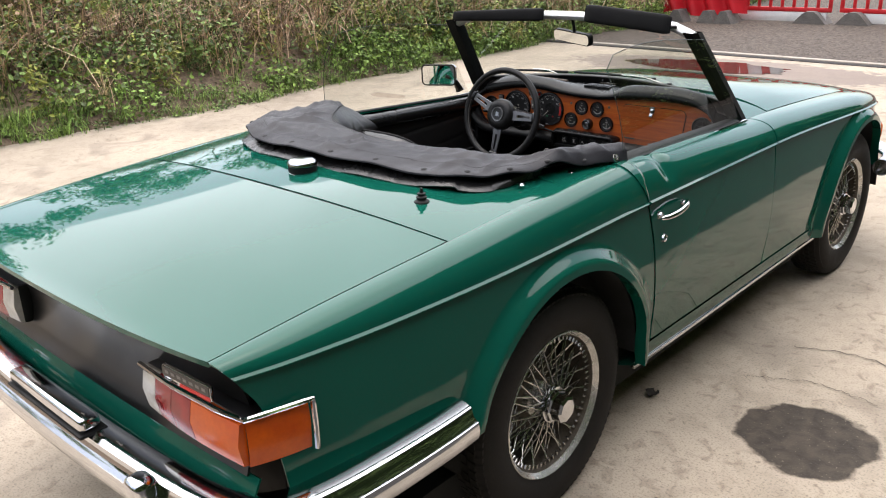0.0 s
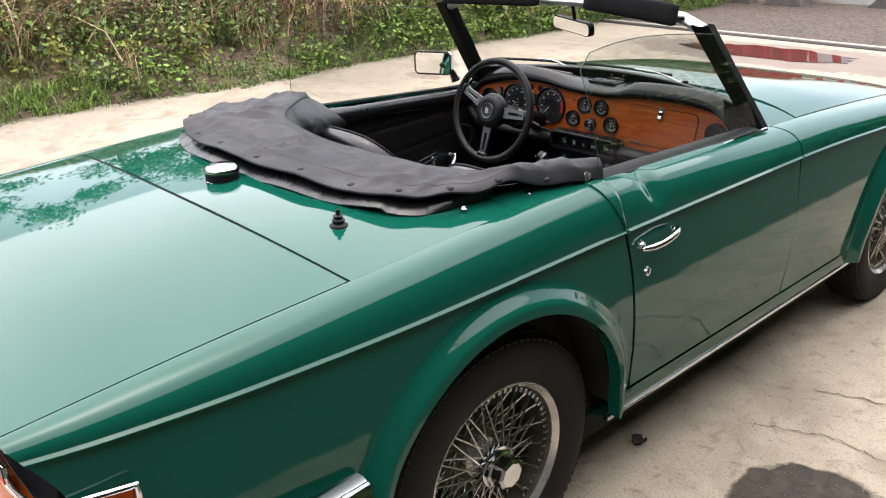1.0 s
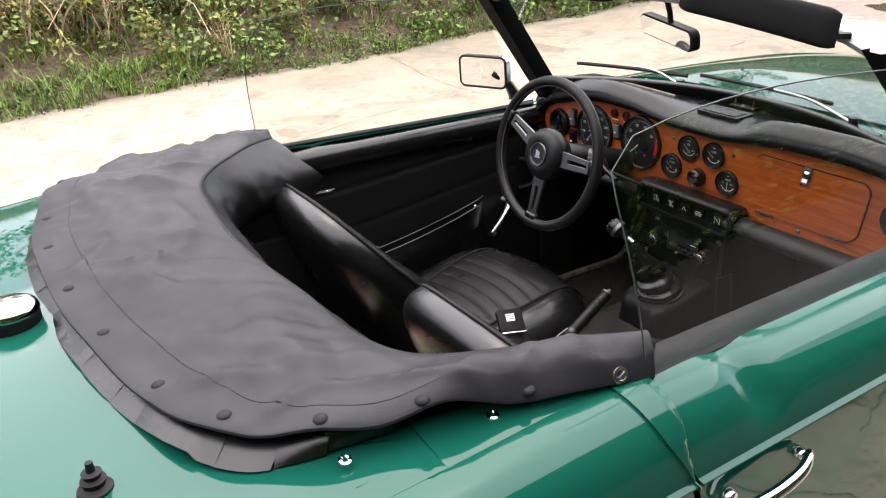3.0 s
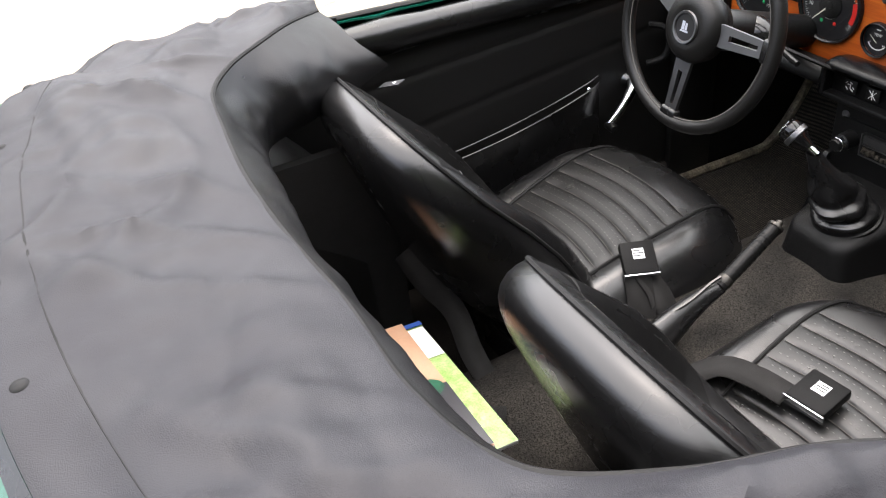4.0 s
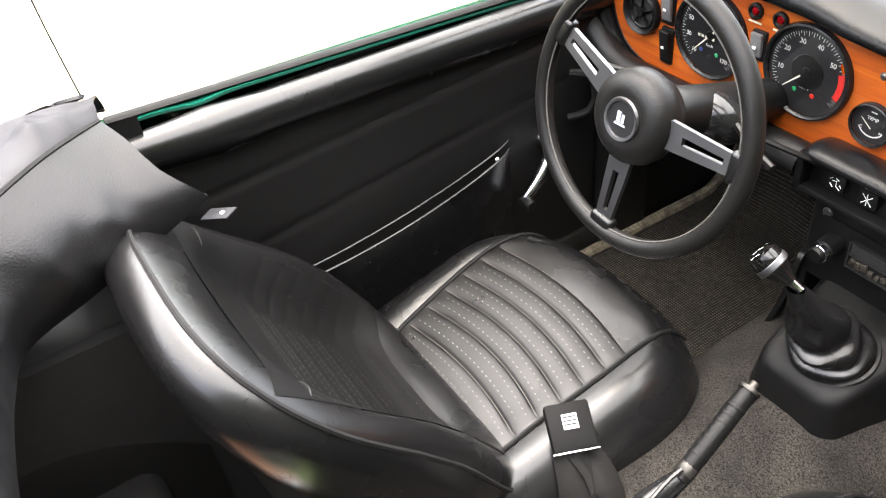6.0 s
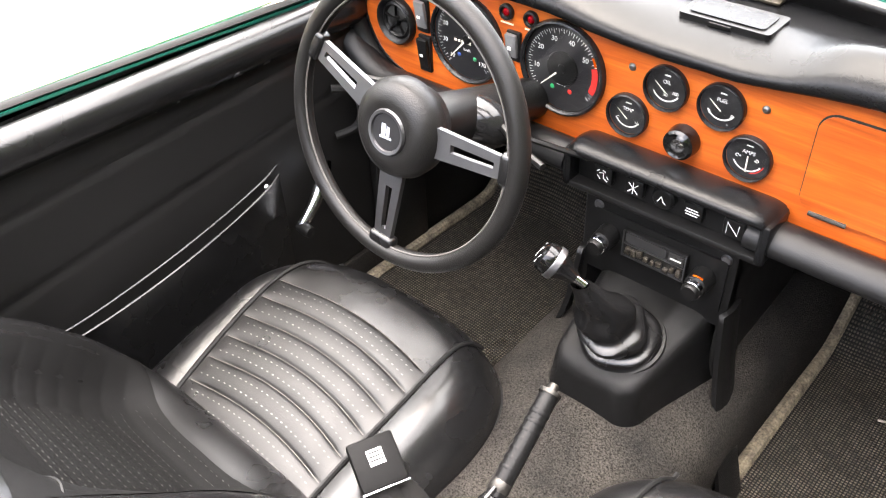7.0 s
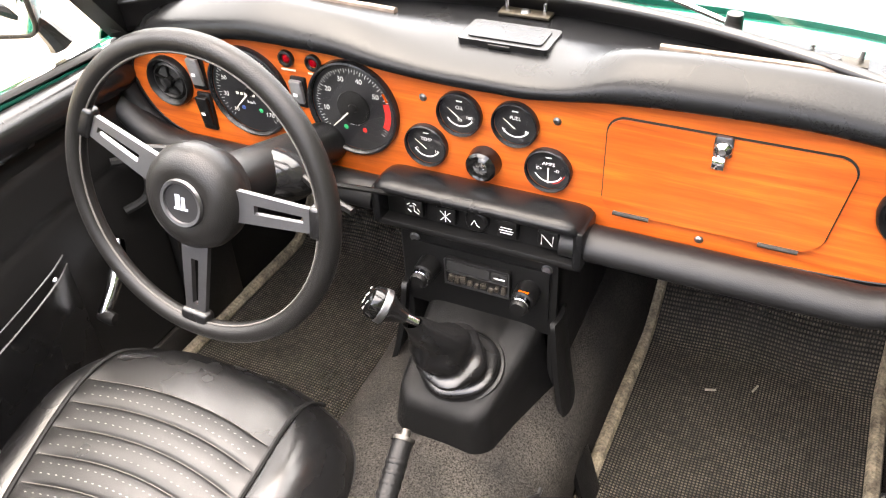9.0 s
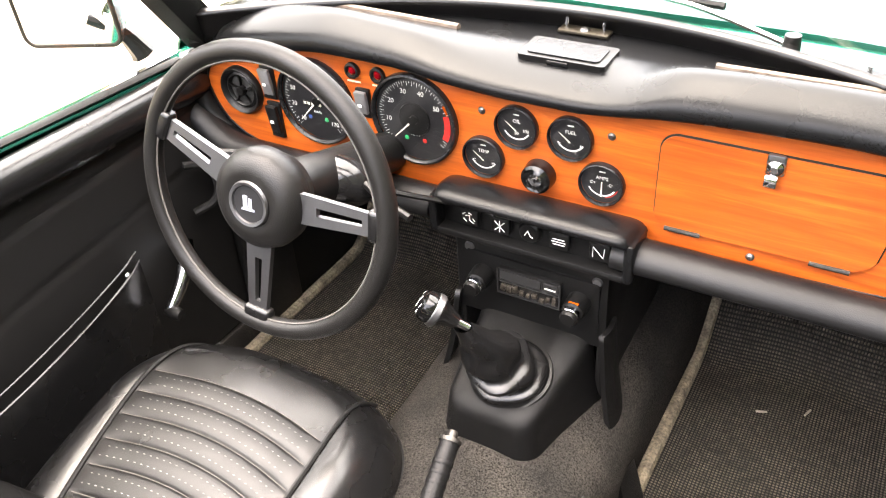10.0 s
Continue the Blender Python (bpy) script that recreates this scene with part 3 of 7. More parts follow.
rs = random.Random(12)
for k in range(26):
    x, y = rs.uniform(-7.2, -5.7), rs.uniform(-1.5, 12)
    z = max(0, bank_height(x, y))
    dx, dy, h = rs.uniform(-0.2, 0.7), rs.uniform(-0.9, 0.9), rs.uniform(0.3, 1.1)
    stalk([(x, y, z), (x + dx * 0.2, y + dy * 0.2, z + h * 0.7), (x + dx * 0.6, y + dy * 0.6, z + h), (x + dx, y + dy, z + h * rs.uniform(0.4, 1.0))], rs.uniform(0.006, 0.013), straw, "dry_stalk", "bent pale dry stalk among the weeds", "stalk")


def tree(x, y, height, r, seed, leaves, mat, label):
    """A tree: tapered trunk, limbs, twigs and a loose crown of leaves."""
    rnd = random.Random(seed)
    z = max(0, bank_height(x, y)) - 0.1
    t = thing("tree", (x, y, z), label, "tree", "trees on the bank")
    pts = [Vector((x, y, z))]
    for i in range(1, 7):
        pts.append(Vector((x + rnd.uniform(-0.12, 0.12) * i, y + rnd.uniform(-0.12, 0.12) * i, z + height * i / 6)))
    line = smooth_line(pts, 24)
    part("trunk", tube(line, r, 8, radii=[r * (1 - 0.85 * i / 24) for i in range(25)]), bark, t)
    tips, limbs = [], []
    for k in range(12):
        i = rnd.randint(7, 23)
        a, L = rnd.uniform(0, 6.28), height * rnd.uniform(0.14, 0.32)
        p = line[i]
        q = p + Vector((math.cos(a) * L, math.sin(a) * L, L * rnd.uniform(0.2, 0.9)))
        mid = (p + q) / 2 + Vector((0, 0, -0.06 * L))
        bl = smooth_line([p, mid, q], 8)
        limbs.append(tube(bl, 0, 5, radii=[r * 0.4 * (1 - 0.8 * j / 8) for j in range(9)]))
        tips += [(*bl[j], 0.35, 0.3) for j in (4, 6, 8)]
        for m in range(3):
            s = bl[rnd.randint(3, 8)]
            e = s + Vector((rnd.uniform(-1, 1), rnd.uniform(-1, 1), rnd.uniform(0, 1))) * L * 0.4
            limbs.append(tube([s, (s + e) / 2, e], r * 0.1, 4))
            tips.append((*e, 0.3, 0.28))
    part("branches", joined(*limbs), bark, t)["kind"] = "stuff"
    if leaves:
        part("crown", leaf_cloud(tips, leaves, 0.05, 1.0, seed), mat, t, smooth=False)


for k, (x, y, h, r, lv) in enumerate(((-6.9, 4.6, 2.2, 0.03, 0), (-7.2, 5.2, 2.4, 0.04, 6), (-7.5, 3.6, 2.0, 0.026, 0), (-7.0, 5.9, 2.0, 0.03, 4), (-9.5, 1.0, 2.6, 0.05, 40),
                                      (-10.0, 4.5, 2.8, 0.05, 40), (-9.6, -2.5, 2.6, 0.05, 40), (-10.2, 8.0, 2.8, 0.05, 40), (-10.5, -6.0, 3, 0.05, 40), (-11.0, 12.0, 3.0, 0.06, 40), (-12, 16.5, 3, 0.06, 40),
                                      (-9.8, -4.2, 2.7, 0.05, 40), (-10.1, -0.8, 2.9, 0.05, 40), (-9.6, 2.8, 2.6, 0.05, 40), (-10.3, 6.3, 2.9, 0.05, 40), (-10.6, 10.0, 2.8, 0.05, 40), (-9.9, -8.0, 2.8, 0.05, 40))):
    tree(x, y, h, r, 40 + k, lv, leaf_b, "thin pale-barked sapling on the weedy bank" if h < 2.5 else "tree with loose dark green foliage on the bank")

# unseen tall dense hedges beside and behind, added to block sky light and darken reflections
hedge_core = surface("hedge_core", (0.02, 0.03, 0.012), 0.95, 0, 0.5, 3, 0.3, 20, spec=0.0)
for x0, x1, y0, y1, lb in ((4.1, 5.1, -12.5, 16, "tall dark leafy hedge out of view, added to block light beside the yard"), (-14, 10.3, -13.5, -12.5, "tall dark leafy hedge out of view, added to block light behind the yard")):
    top = 5.6 if x0 > 0 else 4.4
    hd = thing("hedge", ((x0 + x1) / 2, (y0 + y1) / 2, 0), lb, "hedge", "hedges round the yard")
    # dark box: inner shade of the leaves as colour, keeps the hedge opaque
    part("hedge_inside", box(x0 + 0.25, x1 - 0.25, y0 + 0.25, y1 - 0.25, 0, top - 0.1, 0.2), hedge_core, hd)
    n = int(max(x1 - x0, y1 - y0) * 16)

    part("foliage", leaf_cloud([(rs.uniform(x0, x1), rs.uniform(y0, y1), rs.uniform(0.1, top), 0.45, 0.45) for i in range(n)], 70, 0.07, 1.0, 9), leaf_b, hd, smooth=False)["kind"] = "stuff"

# ---- road-works barriers ----
barrier_red = surface("barrier_red", (0.6, 0.015, 0.02), 0.45, 0, 0.25, 5, 0.08, 60, tint=(0.42, 0.01, 0.015))
barrier_white = surface("barrier_white", (0.75, 0.74, 0.72), 0.4, 0, 0.2, 5, 0.08, 60)
foot_grey = surface("rubber_foot", (0.17, 0.155, 0.14), 0.9, 0, 0.35, 8, 0.25, 60)
fabric_red = surface("red_sheet", (0.62, 0.01, 0.02), 0.5, 0, 0.2, 4, 0.06, 80)


def barrier():
    """A plastic road barrier: red frame with bars, a white panel and two feet."""
    t = thing("road_barrier", (0, 0, 0), "red plastic road barrier with a white reflective panel", "barrier", "barriers across the gravel")
    rails = [box(-0.98, 0.98, -0.02, 0.02, 0.93, 1.0, 0.01), box(-0.98, 0.98, -0.02, 0.02, 0.17, 0.24, 0.01), box(-0.98, 0.98, -0.02, 0.02, 0.55, 0.6, 0.01)]
    rails += [box(x - 0.03, x + 0.03, -0.018, 0.018, 0.2, 0.97, 0.008) for x in (-0.95, 0.95)]
    part("frame", joined(*rails), barrier_red, t)
    for i in range(9):
        x = -0.76 + 0.19 * i
        part("bar", box(x - 0.025, x + 0.025, -0.014, 0.014, 0.23, 0.56, 0.005), barrier_red, t)
    part("lower_board", box(-0.9, 0.9, -0.012, 0.012, 0.02, 0.17, 0.006), barrier_white, t, "white lower board")
    p = part("panel", box(-0.9, 0.9, -0.012, 0.012, 0.6, 0.93, 0.006), barrier_white, t, "white panel")
    for i in range(5):
        x = -0.76 + 0.38 * i
        part("stripe", plate([(x - 0.09, 0.61), (x + 0.05, 0.61), (x + 0.13, 0.92), (x - 0.01, 0.92)], -0.017, -0.0125), barrier_red, p, smooth=False)
    for x in (-0.7, 0.7):
        part("foot", plate([(x - 0.26, 0.0), (x + 0.26, 0.0), (x + 0.12, 0.15), (x + 0.06, 0.19), (x - 0.06, 0.19), (x - 0.12, 0.15)], -0.2, 0.2), foot_grey, t, "dark grey rubber foot", smooth=False)
    return t


b0 = barrier()
b0.matrix_basis = pose(-1.9, 12.75, 0, 0, 0, -4)
for x, y, a in ((-3.95, 12.7, 2), (0.15, 12.9, -3), (2.2, 13.1, -5), (4.25, 13.3, -4), (-6.2, 13.3, 14)):
    copy_thing(b0, pose(x, y, 0, 0, 0, a))


def red_sheet():
    """A red sheet slung over a rail, hanging in folds."""
    def at(u, v):
        x = -5.7 + 1.5 * u
        fold = 0.09 * math.sin(u * 26 + 2 * math.sin(v * 3)) * (0.3 + 0.7 * v)
        return (x, 12.2 + fold + 0.1 * v, 1.1 - 0.98 * v + 0.04 * math.sin(u * 9))
    return sheet(at, 60, 16)


sh = thing("draped_barrier", (-4.95, 12.3, 0), "folded red plastic barrier mesh standing on grey feet", "barrier")
thick(part("red_mesh", red_sheet(), fabric_red, sh), 0.01)
for x in (-5.3, -4.75, -4.45):
    part("foot", plate([(x - 0.16, 0.0), (x + 0.16, 0.0), (x + 0.05, 0.2), (x - 0.05, 0.2)], 12.0, 12.3), foot_grey, sh, "grey foot", smooth=False)

# ---- the car: shell ----
car = thing("sports_car", (0, 1.0, 0), "dark green open two-seat sports car with its hood folded", "car")

WELL = 0.385  # wheel arch radius
AXLES = (0.0, 2.235)
FAR_DROP = 0.026  # the left door sits lower
HUB_Z = 0.318


def crease_z(y):
    return along(y, [(-0.95, 0.785), (-0.3, 0.78), (0.4, 0.788), (1.3, 0.785), (2.05, 0.758), (2.5, 0.735), (2.9, 0.67)])


def crease_x(y):
    return along(y, [(-0.96, 0.662), (-0.85, 0.684), (-0.6, 0.709), (-0.2, 0.724), (0.4, 0.728), (1.3, 0.728), (2.2, 0.728), (2.4, 0.715), (2.6, 0.67), (2.75, 0.6), (2.88, 0.5)])


def seam_x(y):
    return along(y, [(-0.96, 0.617), (-0.65, 0.625), (-0.32, 0.632), (0.1, 0.632), (0.4, 0.628), (0.8, 0.622), (1.25, 0.612), (1.5, 0.61), (2.2, 0.6), (2.6, 0.55), (2.9, 0.42)])


def seam_z(y):
    return along(y, [(-0.96, 0.812), (-0.65, 0.842), (-0.32, 0.866), (0.0, 0.885), (0.4, 0.9), (0.8, 0.885), (1.25, 0.862), (1.5, 0.855), (2.2, 0.815), (2.55, 0.775), (2.9, 0.68)])


def side_x(y, z):
    """The flank below the crease, with the flared lips of the wheel arches."""
    x = crease_x(y) - 0.005 + 0.010 * math.sin(math.pi * max(0, min(1, (crease_z(y) - z) / 0.42))) - 0.05 * max(0, (0.45 - z)) ** 1.0
    for a in AXLES:
        r = math.hypot(y - a, z - HUB_Z)
        s = max(0.0, min(1.0, (WELL + 0.064 - r) / 0.046))
        x += 0.034 * s * s * (3 - 2 * s)
    if y < -0.3:
        s = max(0, min(1, (0.52 - z) / 0.05)) * max(0, min(1, (-0.3 - y) / 0.1))
        x += 0.012 * s
    return x


def arch_z(y, floor_z, tail_z):
    """The lower edge of a wing."""
    for a in AXLES:
        if abs(y - a) < WELL:
            z = HUB_Z + math.sqrt(WELL ** 2 - (y - a) ** 2)
            return max(z, tail_z) if (y < a) == (a == 0.0) else max(z, floor_z)
    return tail_z if y < 0 or y > 2.3 else floor_z


def door_rear(z):
    return along(z, [(0.28, 0.475), (0.33, 0.472), (0.6, 0.445), (0.79, 0.402), (0.86, 0.365), (0.905, 0.345)])


def tail_y(z):
    return along(z, [(0.45, -0.845), (0.56, -0.86), (0.7, -0.885), (0.815, -0.952)])


def columns(a, y0, y1):
    ys = [y0 + (a - WELL - 0.07 - y0) * i / 10 for i in range(10)]
    ys += [a - WELL - 0.07 + 0.01 * i for i in range(7)]
    ys += [a - WELL * math.cos(radians(2 + 176 * i / 44)) for i in range(45)]
    ys += [a + WELL + 0.01 * i for i in range(1, 5)]
    k = 3 if a == 0.0 else 8
    first = a + WELL + 0.045
    return ys + [first + (y1 - first) * i / k for i in range(k + 1)]


def flank(ys, lower, warp, upper=True, rows=18, dent=0.0):
    """A body side: from its lower edge up to the crease and, rounded, over to the seam."""
    verts, nrow = [], rows + (10 if upper else 0) + 2
    for y in ys:
        zb, zc = lower(y), crease_z(y)
        col = []
        for j in range(rows + 1):
            s = (j / rows) ** 1.35
            z = zb + (zc - 0.005 - zb) * s
            yy = warp(y, z)
            col.append((side_x(yy, z) - 0.003, yy, z))
        col.append((crease_x(y) + 0.004, warp(y, zc), zc - 0.001))
        col.append((crease_x(y) + 0.0035, warp(y, zc), zc + 0.001))
        col.insert(0, (col[0][0] - 0.035, col[0][1], col[0][2] + 0.002))
        if upper:
            for j in range(10):
                t = j / 9
                zz = zc + 0.004
                p = bezier((crease_x(y) - 0.004, zc + 0.0045), (crease_x(y) - 0.012, seam_z(y) + 0.004), (seam_x(y), seam_z(y)), t)
                yy = warp(y, p[1])
                dip = dent * math.exp(-((yy - 0.53 - 0.25 * (0.86 - p[1])) / 0.028) ** 2) * max(0, 1 - ((p[1] - 0.86) / 0.045) ** 2)
                col.append((p[0] - dip, yy, p[1] - 0.6 * dip))
        verts += col
    k = len(verts) // len(ys)
    faces = [(i * k + j, (i + 1) * k + j, (i + 1) * k + j + 1, i * k + j + 1) for i in range(len(ys) - 1) for j in range(k - 1)]
    return verts, faces


def mirrored(data):
    return [(-x, y, z) for x, y, z in data[0]], [tuple(reversed(f)) for f in data[1]]


def rear_warp(y, z):
    if y < -0.6:
        return -0.6 + (y + 0.6) / (-0.35) * (tail_y(z) + 0.6)
    if y > 0.4:
        return 0.4 + (y - 0.4) / 0.04 * (door_rear(z) - 0.0045 - 0.4)
    return y


rear_wing = flank(columns(0.0, -0.95, 0.44), lambda y: arch_z(y, 0.285, 0.44), rear_warp)
front_wing = flank(columns(2.235, 1.295, 2.88), lambda y: arch_z(y, 0.285, 0.42), lambda y, z: y)


def door_warp(y, z):
    f = (y - 0.45) / (1.286 - 0.45)
    r = door_rear(z) + 0.005
    return r + f * (1.286 + 0.008 * math.sin(math.pi * max(0, min(1, (z - 0.3) / 0.48))) - r)


door_skin = flank([0.45 + (1.286 - 0.45) * i / 70 for i in range(71)], lambda y: 0.334, door_warp, dent=0.012)

for flip, side in ((False, "right"), (True, "left")):
    fl = mirrored if flip else (lambda d: d)
    thick(part("rear_wing", fl(rear_wing), paint, car), 0.004)
    thick(part("front_wing", fl(front_wing), paint, car), 0.004)
    skin = fl(door_skin)
    if flip:
        skin = ([(x, y, z - FAR_DROP * max(0.0, min(1.0, (z - 0.7) / 0.12))) for x, y, z in skin[0]], skin[1])
    d = part("door", skin, paint, car, "dark green car door, closed")
    thick(d, 0.004)
    s = 1 if not flip else -1
    # sill with its bright strip
    part("sill", fl(joined(sheet(lambda u, v: (0.718 - 0.008 * v ** 2, 0.388 + 1.46 * u, 0.331 - 0.05 * v), 12, 5, flip=True),
                           sheet(lambda u, v: (0.71 - 0.09 * v, 0.388 + 1.46 * u, 0.281 - 0.03 * v), 12, 2, flip=True))), paint, car)
    part("sill_strip", fl(box(0.698, 0.714, 0.39, 1.845, 0.266, 0.279, 0.003)), chrome, car, "bright metal sill strip")
    # handle
    hx = 0.742
    base = (moved(revolve([(0, 0.012), (0.009, 0.01), (0.012, 0.004), (0.012, 0)], 16), Matrix.Translation((0.722, 0.465, 0.737)) @ Matrix.Rotation(radians(90), 4, "Y")),
                  moved(revolve([(0, 0.012), (0.007, 0.01), (0.009, 0.004), (0.009, 0)], 16), Matrix.Translation((0.724, 0.60, 0.742)) @ Matrix.Rotation(radians(90), 4, "Y")))
    hl = smooth_line([(0.738, 0.452, 0.733), (0.752, 0.475, 0.735), (0.757, 0.52, 0.738), (0.754, 0.57, 0.745), (0.738, 0.606, 0.748)], 18)
    h = part("handle", fl(tube(hl, 0.009, 10, radii=[0.005 + 0.004 * math.sin(math.pi * i / 18) ** 0.5 for i in range(19)])), chrome, d, "chrome pull handle")
    for one in base:
        part("handle_base", fl(one), chrome, h)
    part("lock", fl(moved(revolve([(0, 0.006), (0.004, 0.006), (0.005, 0.009), (0.011, 0.007), (0.013, 0.0)], 20), Matrix.Translation((0.727, 0.493, 0.66)) @ Matrix.Rotation(radians(90), 4, "Y"))), chrome, d, "round chrome door lock")
    # inner wheel housings
    for a in AXLES:
        part("wheel_housing", fl(sheet(lambda u, v: (0.42 + 0.29 * v, a - (WELL + 0.012) * math.cos(math.pi * u), HUB_Z + (WELL + 0.012) * math.sin(math.pi * u)), 20, 2)), dark_void, car)
        part("housing_wall", fl(box(0.40, 0.42, a - 0.42, a + 0.42, 0.2, 0.74)), dark_void, car)


def top_z(x, y, crown, power=2.2):
    return seam_z(y) + crown * (1 - min(1, abs(x) / seam_x(y)) ** power)


def split_y(x0):
    """The gap between boot lid and deck, bowed a little to the rear in the middle."""
    return -0.358 + 0.029 * x0 * x0


def boot_at(u, v):
    x0 = 2 * u - 1
    ym = -0.99 + 0.04 * abs(x0) ** 2.5
    y = ym + (split_y(x0) - 0.0065 - ym) * v
    x = x0 * (seam_x(y) - 0.0032)
    return (x, y, top_z(x, y, along(y, [(-0.98, 0.004), (-0.7, 0.02), (-0.32, 0.036)])))


boot_lid = part("boot_lid", sheet(boot_at, 36, 30), paint, car)
thick(boot_lid, 0.012)


def deck_at(u, v):
    x0 = 2 * u - 1
    y = split_y(x0) + (0.114 - split_y(x0)) * v
    x = x0 * (seam_x(y) - 0.0005)
    return (x, y, top_z(x, y, along(y, [(-0.32, 0.036), (0.1, 0.03)])))


thick(part("rear_deck", sheet(deck_at, 30, 12), paint, car), 0.006)
for s in (1, -1):
    strip = sheet(lambda u, v: (s * ((0.55 + 0.068 * v) + (seam_x(0.114 + 0.235 * v) - 0.55 - 0.068 * v) * u), 0.114 + 0.235 * v, seam_z(0.114 + 0.235 * v) + 0.012 * (1 - u)), 4, 8, flip=s < 0)
    thick(part("deck_side", strip, paint, car), 0.006)
    # rubber beading in the gaps beside the lid
    gap = [(s * seam_x(-0.94 + 0.62 * i / 20), -0.94 + 0.62 * i / 20, seam_z(-0.94 + 0.62 * i / 20) - 0.006) for i in range(21)]
    part("gap_seal", tube(gap, 0.005, 6), seal, car)
part("gap_seal", tube([((2 * i / 20 - 1) * 0.63, split_y(2 * i / 20 - 1) - 0.002, top_z((2 * i / 20 - 1) * 0.63, split_y(2 * i / 20 - 1), 0.036) - 0.007) for i in range(21)], 0.005, 6), seal, car)


def bonnet_at(u, v):
    x0 = 2 * u - 1
    y = 1.47 + 1.40 * v
    x = x0 * (seam_x(y) - 0.004)
    return (x, y, top_z(x, y, along(y, [(1.47, 0.060), (1.7, 0.060), (2.0, 0.048), (2.4, 0.026), (2.87, 0.0)]), 4.5))


thick(part("bonnet", sheet(bonnet_at, 30, 30), paint, car), 0.01)


def scuttle_at(u, v):
    x0 = 2 * u - 1
    y = 1.25 + 0.212 * v
    x = x0 * (seam_x(y) - 0.002)
    return (x, y, top_z(x, y, 0.055, 4.5) - 0.001)


thick(part("scuttle", sheet(scuttle_at, 30, 8), paint, car), 0.006)
part("gap_seal", tube([((2 * i / 20 - 1) * 0.6, 1.466, top_z((2 * i / 20 - 1) * 0.6, 1.466, 0.055, 4.5) - 0.007) for i in range(21)], 0.005, 6), seal, car)
part("nose", sheet(lambda u, v: ((2 * u - 1) * 0.5, 2.87 + 0.03 * math.sin(math.pi * v), 0.70 - 0.34 * v), 12, 8, flip=True), paint, car)

# underside and inner blocks that close the shell
for nm, bx in (("floor_pan", box(-0.62, 0.62, -0.84, 2.8, 0.15, 0.235)), ("boot_floor", box(-0.41, 0.41, -0.84, -0.02, 0.235, 0.78)), ("engine_bay", box(-0.41, 0.41, 1.84, 2.78, 0.235, 0.6)), ("tail_frame", box(-0.62, 0.62, -0.82, -0.42, 0.3, 0.76))):
    part(nm, bx, dark_void, car, smooth=False)

# tail: black panel under the lid, green lip and lamps
tail_panel = sheet(lambda u, v: ((2 * u - 1) * (0.64 - 0.015 * v), -0.93 - 0.012 * (1 - (2 * u - 1) ** 2) + 0.075 * math.sin(math.pi * min(1, v * 1.05)) ** 0.7 * 0.5 + 0.028 * v, 0.803 - 0.25 * v), 30, 14, flip=True)
thick(part("tail_panel", tail_panel, black_paint, car, "satin black recessed tail panel"), 0.006, offset=1)
lip = sheet(lambda u, v: ((2 * u - 1) * 0.655, -0.895 - 0.018 * (1 - (2 * u - 1) ** 2) - 0.022 * math.sin(math.pi * v), 0.556 - 0.12 * v), 30, 8, flip=True)
thick(part("rear_apron", lip, paint, car), 0.005, offset=1)
part("boot_lock", moved(revolve([(0, 0.012), (0.012, 0.012), (0.016, 0.006), (0.016, 0)], 18), facing(-0.02, -0.925, 0.765)), chrome, car, "chrome boot lock")


